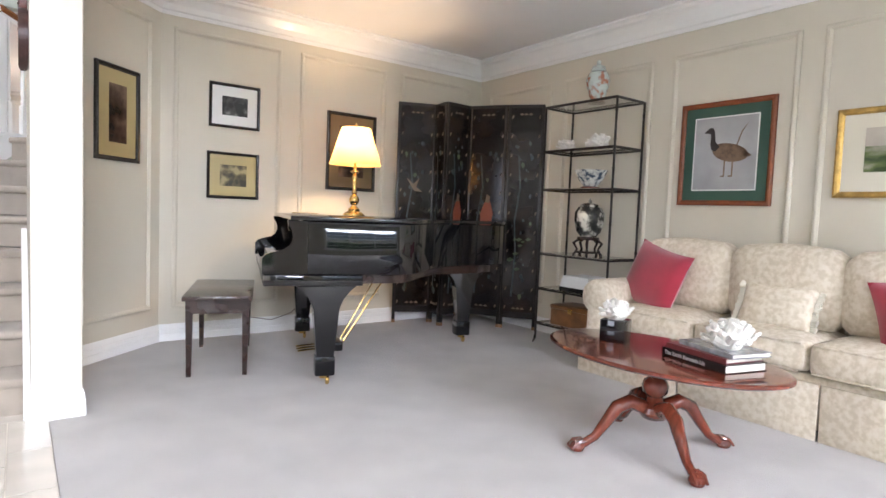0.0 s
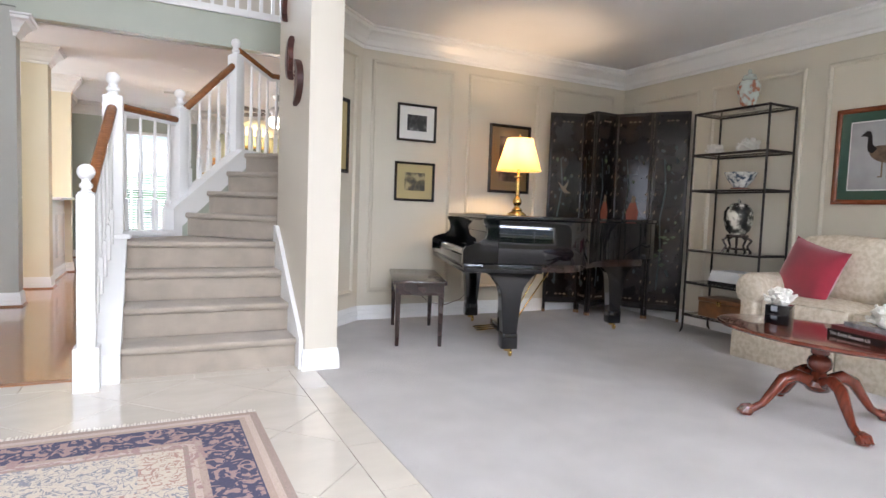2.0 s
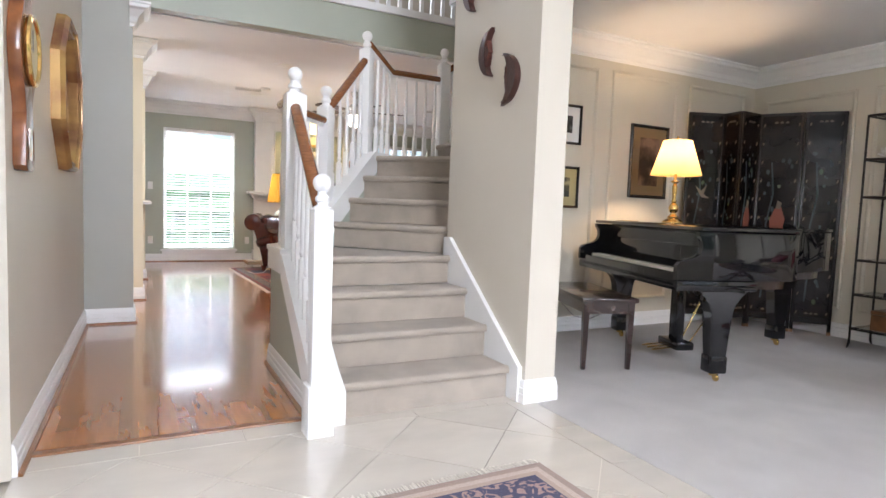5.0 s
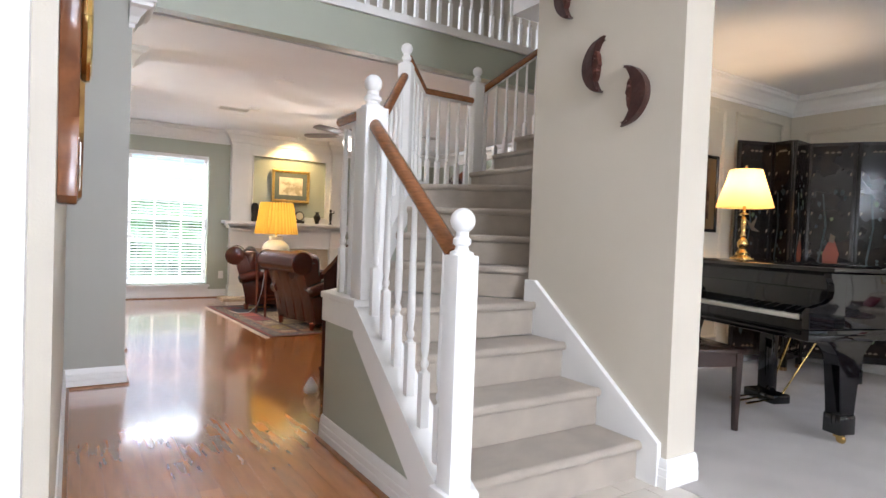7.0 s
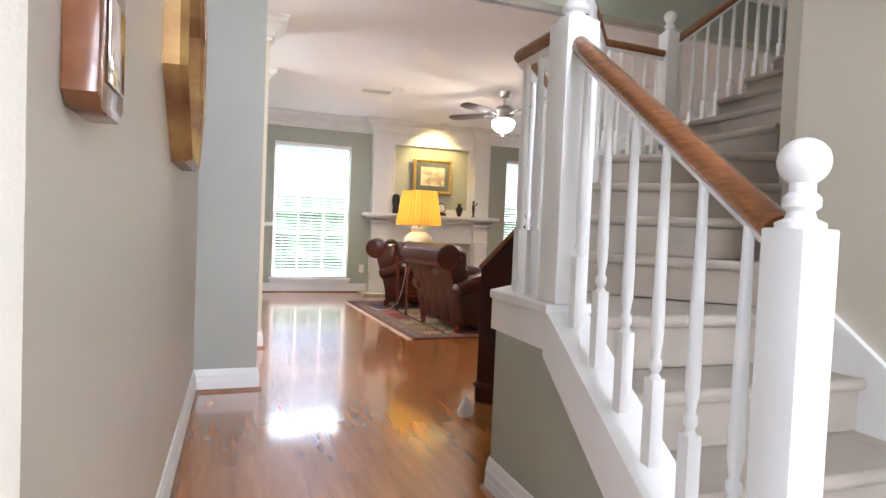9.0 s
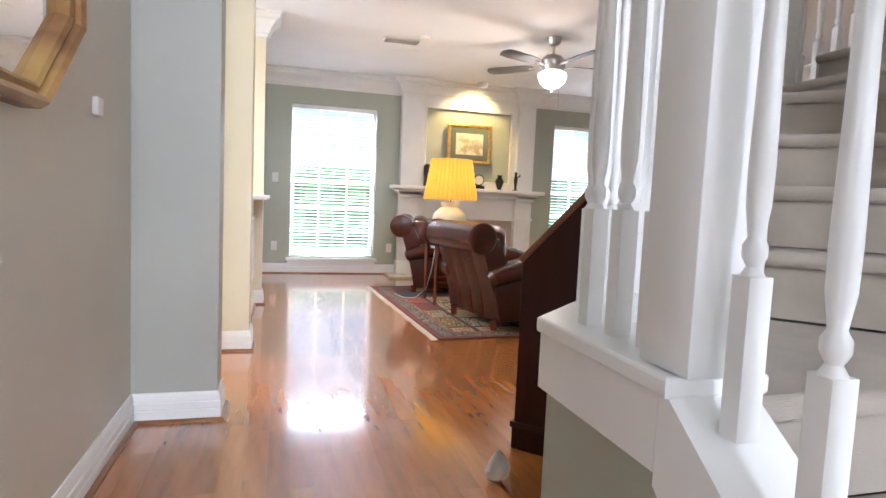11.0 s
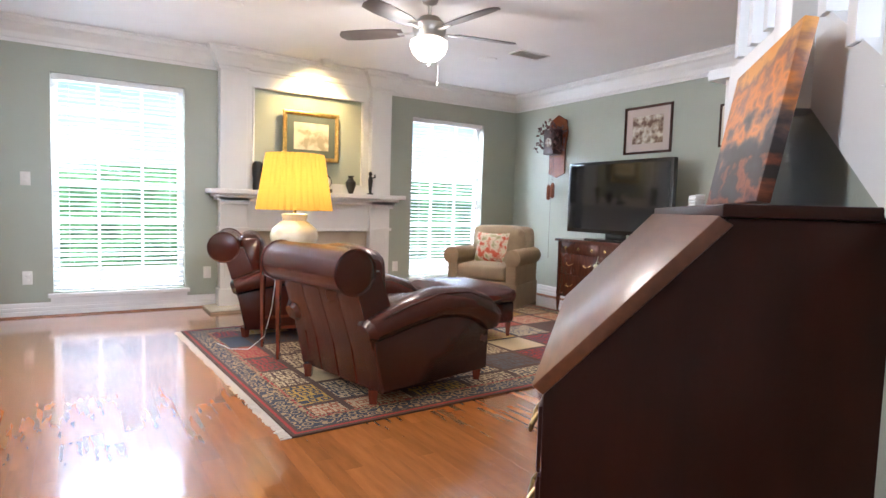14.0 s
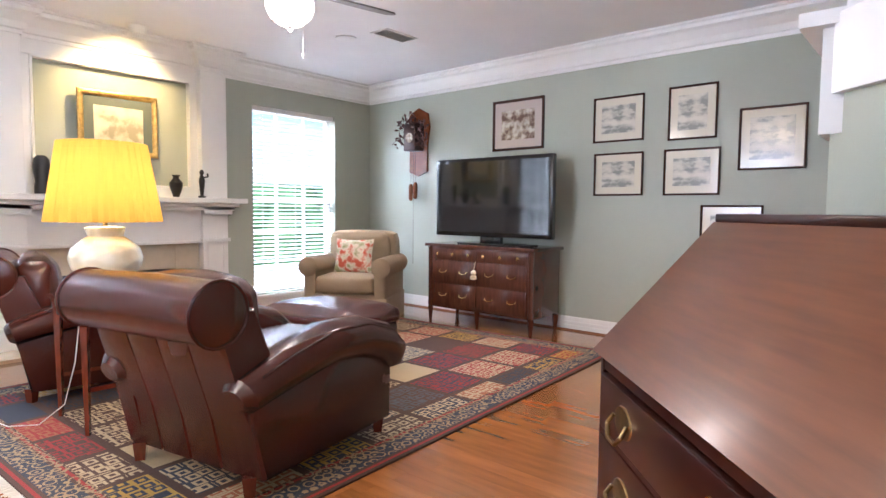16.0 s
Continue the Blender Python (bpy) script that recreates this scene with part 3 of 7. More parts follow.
def baluster(h, key):
    """Turned baluster with a square foot."""
    if key not in NEWELS:
        b0 = 0.24 * min(1, h / 0.9)
        bm = box(B(), -0.017, 0.017, -0.017, 0.017, 0, b0)
        prof = [(0.016, b0), (0.009, b0 + 0.012), (0.016, b0 + 0.025), (0.016, b0 + 0.04), (0.010, b0 + 0.05), (0.0155, b0 + 0.09), (0.0165, b0 + 0.14), (0.011, h * 0.9), (0.010, h)]
        lathe(bm, prof, 10)
        NEWELS[key] = mesh_of("baluster", bm, WHITE, True)
    return NEWELS[key]


def balustrade(name, pts, base, top, n, label):
    """Balusters between plan points p, q whose base and rail heights run from and to the given values; an oak rail."""
    t = thing(name, pose(*pts[0], base[0]), label, "stair railing")
    inv = t.matrix_world.inverted()
    p, q = Vector(pts[0]), Vector(pts[1])
    for i in range(n):
        f = (i + 0.5) / n
        c = p.lerp(q, f)
        zb, zt = base[0] + (base[1] - base[0]) * f, top[0] + (top[1] - top[0]) * f
        h = round(zt - zb, 2)
        o = new("baluster", baluster(h, h))
        o.parent = t
        o.matrix_basis = inv @ pose(c.x, c.y, zb, 0, 0, math.degrees(math.atan2(q.y - p.y, q.x - p.x)))
    a, b = Vector((p.x, p.y, top[0] + 0.02)), Vector((q.x, q.y, top[1] + 0.02))
    bm = tube(B(), [inv @ a, inv @ b], 0.034, 14, flat=0.85)
    part("handrail", bm, OAKRAIL, t, "varnished oak handrail")
    sh = tube(B(), [inv @ (a - Vector((0, 0, 0.03))), inv @ (b - Vector((0, 0, 0.03)))], 0.02, 4)
    part("rail_fillet", sh, WHITE, t, "white rail fillet")
    return t


NEW1, NEW2, NEW3, NEW4, NEW5 = (-0.15, 3.81), (-0.08, 4.70), (0.345, 5.565), (0.83, 6.06), (1.78, 6.47)
newel(*NEW1, 0.0, 1.20, 0.043, 0.24)
newel(*NEW2, 0.791, 1.85, 0.058)
newel(*NEW3, 0.80, 1.94, 0.05, ang=45)
newel(*NEW4, 1.30, 2.54, 0.05, ang=45)
newel(*NEW5, 1.36, 2.63, 0.05)
SR = "white turned balusters under an oak handrail"
balustrade("stair_railing", [(-0.145, 3.86), (-0.085, 4.66)], (0.24, 0.77), (1.02, 1.59), 6, SR)
balustrade("stair_railing", [(-0.08, 4.76), (-0.08, 5.06)], (0.79, 0.79), (1.66, 1.66), 3, SR)
balustrade("stair_railing", [(-0.08, 5.06), (0.31, 5.52)], (0.79, 0.79), (1.66, 1.66), 4, SR)
balustrade("stair_railing", [(0.38, 5.60), (0.80, 6.03)], (1.07, 1.50), (1.76, 2.26), 5, SR)
balustrade("stair_railing", [(0.86, 6.09), (1.22, 6.45)], (1.53, 1.53), (2.42, 2.30), 4, SR)
balustrade("stair_railing", [(1.22, 6.45), (1.74, 6.47)], (1.53, 1.53), (2.30, 2.30), 5, SR)
balustrade("stair_railing", [(1.83, 6.47), (3.83, 6.47)], (1.60, 3.08), (2.40, 3.90), 17, SR)
balustrade("gallery_railing", [(HX, HY + 0.05), (FE, HY + 0.05)], (3.0, 3.0), (3.95, 3.95), 50, "white turned balusters along the upper gallery")

# ---- foyer tile and oak boards are laid at the end ----


# ---- living room things ----
def piano():
    t = thing("grand_piano", pose(2.61, 4.32, 0.0, 0, 0, -17) @ Matrix.Diagonal((1, 1, 1.02, 1)), "glossy black baby grand piano with closed lid on beige carpet", "piano")
    out = [(-0.12, -0.74), (0.40, -0.74), (0.50, -0.71), (0.60, -0.60), (0.72, -0.40), (0.88, -0.22), (1.08, -0.12), (1.30, -0.06), (1.46, 0.04), (1.53, 0.22), (1.53, 0.42), (1.46, 0.60), (1.30, 0.70), (1.05, 0.74), (-0.12, 0.74)]
    part("rim", prism(B(), out, 0.66, 0.955, 0.004), BLACK, t)
    lid = [(x * 1.008 - (0.10 if x < 0 else 0), y * 1.015) for x, y in out]
    part("lid", prism(B(), lid, 0.962, 0.985, 0.004), BLACK, t)
    part("key_slip", box(B(), -0.36, -0.31, -0.70, 0.70, 0.62, 0.70, 0.004), BLACK, t)
    part("key_bed", box(B(), -0.36, 0.2, -0.74, 0.74, 0.595, 0.655, 0.005), BLACK, t)
    part("fallboard", box(B(), -0.14, -0.122, -0.70, 0.70, 0.72, 0.86, 0.004), BLACK, t)
    for y0 in (-0.70, 0.62):
        part("key_block", box(B(), -0.30, -0.14, y0, y0 + 0.08, 0.66, 0.725, 0.003), BLACK, t)
    part("keyboard", box(B(), -0.30, -0.14, -0.615, 0.615, 0.66, 0.715), mat("ivory_keys", (0.8, 0.78, 0.7), 0.3), t, "white piano keys")
    bm = B()
    for k in range(52):
        if k % 7 in (0, 1, 3, 4, 5):
            y = 0.612 - (k + 1) * 1.225 / 52
            box(bm, -0.24, -0.142, y - 0.006, y + 0.006, 0.716, 0.727)
    part("black_keys", bm, BLACK, t, smooth=False)
    for s in (-1, 1):
        arm = [(-0.37, 0.66), (-0.37, 0.75), (-0.35, 0.772), (-0.31, 0.785), (-0.25, 0.795), (-0.215, 0.82), (-0.20, 0.86), (-0.205, 0.90), (-0.23, 0.93), (-0.235, 0.957), (-0.122, 0.957), (-0.122, 0.66)]
        part("arm", prism(B(), arm, *sorted((s * 0.702, s * 0.745)), 0.003, m=Matrix(((1, 0, 0, 0), (0, 0, 1, 0), (0, 1, 0, 0), (0, 0, 0, 1)))), BLACK, t, smooth=False)
    for x, y in ((0.0, -0.64), (0.0, 0.64), (1.24, 0.30)):
        bm = prism(B(), [(-0.18, 0.0), (0.18, 0.0), (0.14, -0.03), (0.09, -0.08), (0.075, -0.14), (0.05, -0.42), (-0.05, -0.42), (-0.075, -0.14), (-0.09, -0.08), (-0.14, -0.03)], y - 0.05, y + 0.05, 0.006, m=Matrix(((1, 0, 0, x), (0, 0, 1, 0), (0, 1, 0, 0.592), (0, 0, 0, 1))))
        leg = part("leg", bm, BLACK, t, smooth=False)
        part("foot_block", box(B(), x - 0.058, x + 0.058, y - 0.055, y + 0.055, 0.065, 0.175, 0.008), BLACK, leg)
        c = lathe(B(), [(0.026, 0.045), (0.026, 0.064), (0.012, 0.0645)], 16, x, y)
        lathe(c, [(0.022, -0.011), (0.03, -0.004), (0.03, 0.004), (0.022, 0.011)], 16, m=pose(x + 0.02, y, 0.031, 90, 0, 90))
        part("caster", c, BRASS, leg, "brass caster")
    part("lyre", box(box(B(), 0.10, 0.16, -0.055, 0.055, 0.12, 0.60, 0.008), 0.06, 0.20, -0.13, 0.13, 0.07, 0.13, 0.01), BLACK, t)
    bm = B()
    for s in (-0.07, 0, 0.07):
        tube(bm, [(0.06, s, 0.085), (-0.06, s, 0.075), (-0.10, s, 0.07)], [0.008, 0.014, 0.010], 8, flat=0.5)
    part("pedals", bm, BRASS, t, "brass pedals")
    bm = B()
    tube(bm, [(0.20, -0.05, 0.10), (0.50, -0.12, 0.60)], 0.006, 8)
    tube(bm, [(0.20, 0.05, 0.10), (0.50, 0.12, 0.60)], 0.006, 8)
    part("lyre_rods", bm, BRASS, t, "thin brass lyre rods")
    part("belly", prism(B(), [(x * 0.93, y * 0.9) for x, y in out], 0.60, 0.66), BLACKW, t)
    bm = B()
    tube(bm, [(0.1, 0.62, 0.99), (-0.1, 0.62, 0.99)], 0.003, 6)
    part("lid_hinge", bm, BRASS, t)
    return t


piano()


def bench():
    t = thing("piano_bench", pose(2.06, 4.54, 0.006, 0, 0, -19), "dark wooden piano bench with square tapered legs", "bench")
    part("seat", box(B(), -0.20, 0.20, -0.43, 0.43, 0.462, 0.492, 0.006), BLACKW, t)
    part("apron", box(B(), -0.175, 0.175, -0.405, 0.405, 0.385, 0.461), BLACKW, t, smooth=False)
    for x in (-0.16, 0.16):
        for y in (-0.39, 0.39):
            m = pose(x, y, 0)
            bm = B()
            tube(bm, [(0, 0, 0), (0, 0, 0.46)], [0.019, 0.030], 4, m=m @ pose(0, 0, 0, 0, 0, 45))
            part("leg", bm, BLACKW, t, smooth=False)


bench()


def shade_mesh(r0, r1, z0, z1, pleats=60, depth=0.02, seg=None):
    bm = B()
    n = pleats * 2
    rows = []
    for k in range(5):
        f = k / 4
        r = r0 + (r1 - r0) * f
        rows.append([bm.verts.new((r * (1 - (depth if i % 2 else 0)) * math.cos(2 * math.pi * i / n), r * (1 - (depth if i % 2 else 0)) * math.sin(2 * math.pi * i / n), z0 + (z1 - z0) * f)) for i in range(n)])
    for a, b in zip(rows, rows[1:]):
        for i in range(n):
            bm.faces.new((a[i], a[(i + 1) % n], b[(i + 1) % n], b[i]))
    return bm


def shade_mat(name, colour, strength, ecol):
    m = bpy.data.materials.new(name)
    m.use_nodes = True
    nt = m.node_tree
    nt.nodes.remove(nt.nodes["Principled BSDF"])
    tr, df, em = nt.nodes.new("ShaderNodeBsdfTranslucent"), nt.nodes.new("ShaderNodeBsdfDiffuse"), nt.nodes.new("ShaderNodeEmission")
    a1, a2 = nt.nodes.new("ShaderNodeMixShader"), nt.nodes.new("ShaderNodeAddShader")
    for q in (tr, df):
        q.inputs["Color"].default_value = (*colour, 1)
    em.inputs["Color"].default_value = (*ecol, 1)
    em.inputs["Strength"].default_value = strength
    a1.inputs[0].default_value = 0.5
    nt.links.new(df.outputs[0], a1.inputs[1]), nt.links.new(tr.outputs[0], a1.inputs[2])
    nt.links.new(a1.outputs[0], a2.inputs[0]), nt.links.new(em.outputs[0], a2.inputs[1])
    nt.links.new(a2.outputs[0], nt.nodes["Material Output"].inputs[0])
    return m


SHADE1 = shade_mat("cream_shade", (0.48, 0.29, 0.11), 0.34, (1.0, 0.56, 0.17))
SHADE2 = shade_mat("yellow_shade", (0.33, 0.195, 0.04), 0.12, (1.0, 0.58, 0.07))


def brass_lamp():
    t = thing("table_lamp", pose(3.12, 4.72, 1.0055), "polished brass lamp with lit cream shade on the piano", "lamp")
    part("base", lathe(B(), [(0.085, 0), (0.085, 0.012), (0.062, 0.028), (0.045, 0.034), (0.048, 0.05), (0.03, 0.065), (0.022, 0.08)], 32), BRASS, t)
    part("stem", lathe(B(), [(0.022, 0.081), (0.036, 0.10), (0.042, 0.125), (0.030, 0.155), (0.016, 0.17), (0.024, 0.18), (0.015, 0.20), (0.019, 0.26), (0.021, 0.31), (0.012, 0.33), (0.036, 0.345), (0.036, 0.352), (0.012, 0.36), (0.009, 0.42)], 24), BRASS, t)
    s = part("shade", shade_mesh(0.205, 0.115, 0.40, 0.69, 50, 0.012), SHADE1, t, "cream pleated lamp shade")
    part("finial", lathe(B(), [(0.004, 0.66), (0.004, 0.70), (0.010, 0.71), (0.010, 0.718), (0.003, 0.728)], 12), BRASS, t)
    l = lamp("lamp_bulb", "POINT", pose(3.12, 4.72, 1.56), 34, WARM, 0.035)


brass_lamp()


def picture(name, m, w, h, fw, fmat, matte, art, label, matw=0.07, inner=None, depth=0.025):
    """Local x along, z up, y out of the wall, origin at the lower corner."""
    t = thing(name, m, label, "picture")
    bm = B()
    prof = [(0, 0.0), (0, depth * 0.8), (fw * 0.3, depth), (fw * 0.7, depth * 0.9), (fw, depth * 0.55), (fw, 0.0)]
    c, sg = [(0, 0), (w, 0), (w, h), (0, h)], [(1, 1), (-1, 1), (-1, -1), (1, -1)]
    rings = [[bm.verts.new((x + sx * o, d, z + sz * o)) for o, d in prof] for (x, z), (sx, sz) in zip(c, sg)]
    for i in range(4):
        a, b = rings[i], rings[(i + 1) % 4]
        for j in range(len(prof) - 1):
            bm.faces.new((a[j], b[j], b[j + 1], a[j + 1]))
    part("frame", bm, fmat, t, smooth=False)
    part("mount", box(B(), fw, w - fw, 0.001, 0.008, fw, h - fw), matte, t, smooth=False)
    q = fw + matw
    if inner:
        part("inner_mount", box(B(), q - 0.008, w - q + 0.008, 0.008, 0.0095, q - 0.008, h - q + 0.008), inner, t, smooth=False)
    a = part("print", box(B(), q, w - q, 0.0095, 0.011, q, h - q), art, t, smooth=False)
    return t


def art_mat(name, c1, c2, c3, scale=6.0, stretch=(1, 1, 1), kind="noise", rough=0.12):
    if name in MATS:
        return MATS[name]
    m = bpy.data.materials.new(name)
    MATS[name] = m
    m.use_nodes = True
    nt = m.node_tree
    b = nt.nodes["Principled BSDF"]
    b.inputs["Roughness"].default_value = rough
    b.inputs["Specular IOR Level"].default_value = 0.28 if name == "black_screen_lacquer" else 0.5
    tc, mp, n1, cr = nt.nodes.new("ShaderNodeTexCoord"), nt.nodes.new("ShaderNodeMapping"), nt.nodes.new("ShaderNodeTexNoise"), nt.nodes.new("ShaderNodeValToRGB")
    mp.inputs["Scale"].default_value = stretch
    n1.inputs["Scale"].default_value, n1.inputs["Detail"].default_value = scale, 7
    nt.links.new(tc.outputs["Object"], mp.inputs[0]), nt.links.new(mp.outputs[0], n1.inputs["Vector"]), nt.links.new(n1.outputs["Fac"], cr.inputs[0])
    e = cr.color_ramp.elements
    e[0].position, e[0].color = 0.40, (*c1, 1)
    e[1].position, e[1].color = 0.62, (*c3, 1)
    k = e.new(0.5)
    k.color = (*c2, 1)
    nt.links.new(cr.outputs[0], b.inputs["Base Color"])
    return m


FRBLK = mat("black_frame", (0.015, 0.012, 0.010), 0.2)
FRBRN = mat("brown_frame", (0.06, 0.022, 0.014), 0.25, vary=0.3, scale=20)
FRRED = mat("reddish_wood_frame", (0.22, 0.06, 0.022), 0.25, vary=0.3, scale=20)
MATW = mat("white_mount", (0.75, 0.75, 0.72), 0.15)
MATY = mat("tan_mount", (0.45, 0.37, 0.18), 0.15)
MATGR = mat("olive_mount", (0.18, 0.13, 0.07), 0.15)
MATGN = mat("green_mount", (0.045, 0.095, 0.07), 0.15)
MATS2 = mat("grey_green_mount", (0.14, 0.16, 0.14), 0.15)
MATC = mat("cream_mount", (0.68, 0.64, 0.52), 0.15)
ENGR = art_mat("dark_engraving", (0.03, 0.03, 0.03), (0.08, 0.08, 0.08), (0.30, 0.30, 0.29), 9)
OLIVE = art_mat("olive_print", (0.05, 0.05, 0.04), (0.14, 0.12, 0.07), (0.35, 0.30, 0.16), 12)
DARKP = art_mat("brown_print", (0.03, 0.018, 0.012), (0.08, 0.05, 0.035), (0.18, 0.12, 0.08), 5)
SEPIA = art_mat("sepia_print", (0.12, 0.07, 0.05), (0.35, 0.28, 0.22), (0.6, 0.56, 0.48), 14)
MAPP = art_mat("map_print", (0.38, 0.34, 0.24), (0.60, 0.55, 0.42), (0.68, 0.64, 0.52), 7)
SHIP = art_mat("ship_print", (0.30, 0.31, 0.28), (0.58, 0.56, 0.48), (0.68, 0.65, 0.56), 8, (1, 1, 2))
NW = lambda x, z: face(x, LN - 0.004, z, 180)
picture("framed_picture", NW(2.53, 1.65), 0.39, 0.34, 0.022, FRBLK, MATW, ENGR, "small black framed print with a white mount above another picture", 0.075)
picture("framed_picture", NW(2.53, 1.10), 0.40, 0.36, 0.022, FRBLK, MATY, OLIVE, "small black framed print with a tan mount", 0.075)
picture("framed_picture", NW(3.60, 1.22), 0.48, 0.68, 0.028, FRBLK, MATGR, DARKP, "dark framed portrait shaped print behind the brass lamp", 0.09)
picture("framed_picture", face(1.63, 5.107, 1.31, 223.5) @ pose(0, 0, 0), 0.40, 0.62, 0.03, FRBLK, MATY, DARKP, "dark framed brown print on the angled wall", 0.09)
EW = lambda y, z: face(LE, y, z, 90)
gp = picture("goose_picture", EW(2.315, 1.18), 0.65, 0.71, 0.035, FRRED, MATGN, mat("pale_grey_print", (0.42, 0.42, 0.42), 0.15, vary=0.25, scale=4), "wood framed print of a goose with a dark green mount", 0.075, MATW)
g = B()
ZX = Matrix(((1, 0, 0, 0), (0, 0, 1, 0.0112), (0, 1, 0, 0), (0, 0, 0, 1)))
body = [(0.36 + 0.11 * math.cos(a) * (1.25 if math.cos(a) > 0 else 1), 0.36 + 0.062 * math.sin(a) - 0.02 * math.cos(a)) for a in [2 * math.pi * i / 24 for i in range(24)]]
prism(g, [(0.66 - x, z) for x, z in body], 0, 0.001, m=ZX)
part("goose_body", g, mat("goose_brown", (0.20, 0.13, 0.08), 0.3, vary=0.5, scale=30), gp, smooth=False)
g = prism(B(), [(0.66 - x, z) for x, z in [(0.27, 0.37), (0.30, 0.40), (0.268, 0.44), (0.262, 0.50), (0.25, 0.53), (0.225, 0.535), (0.20, 0.515), (0.185, 0.50), (0.215, 0.497), (0.235, 0.49), (0.233, 0.42), (0.24, 0.385)]], 0, 0.0015, m=ZX)
part("goose_neck", g, mat("goose_black", (0.02, 0.015, 0.015), 0.3), gp, smooth=False)
g = B()
for x in (0.34, 0.395):
    box(g, 0.66 - x - 0.005, 0.66 - x + 0.005, 0.0112, 0.012, 0.20, 0.305)
    box(g, 0.66 - x - 0.005, 0.66 - x + 0.025, 0.0112, 0.012, 0.195, 0.205)
prism(g, [(0.66 - x, z) for x, z in [(0.47, 0.37), (0.52, 0.335), (0.50, 0.325), (0.45, 0.33)]], 0, 0.001, m=ZX)
prism(g, [(0.66 - x, z) for x, z in [(0.41, 0.40), (0.445, 0.50), (0.49, 0.555), (0.45, 0.49), (0.42, 0.40)]], 0, 0.001, m=ZX)
part("goose_legs", g, MATS["goose_brown"], gp, smooth=False)
p2 = picture("landscape_picture", EW(1.22, 1.235), 0.75, 0.51, 0.035, GOLD, MATC, art_mat("landscape_art", (0.05, 0.08, 0.03), (0.12, 0.16, 0.06), (0.30, 0.30, 0.22), 5, (1, 1, 2)), "gilt framed small landscape with a cream mount", 0.11)
part("painted_sky", box(B(), 0.145, 0.605, 0.0112, 0.0118, 0.29, 0.395), mat("painted_sky", (0.50, 0.44, 0.36), 0.4, vary=0.2, scale=6), p2, smooth=False)

t = thing("power_cord", pose(2.35, 5.05, 0.006), "thin brown cord drooping behind the piano bench", "cable")
part("cord", tube(B(), [(-0.10, 0.14, 0.36), (0.0, 0.10, 0.26), (0.10, 0.08, 0.16), (0.26, 0.06, 0.13), (0.42, 0.05, 0.18), (0.55, 0.04, 0.30)], 0.003, 6), mat("brown_cord", (0.10, 0.05, 0.03), 0.5), t)

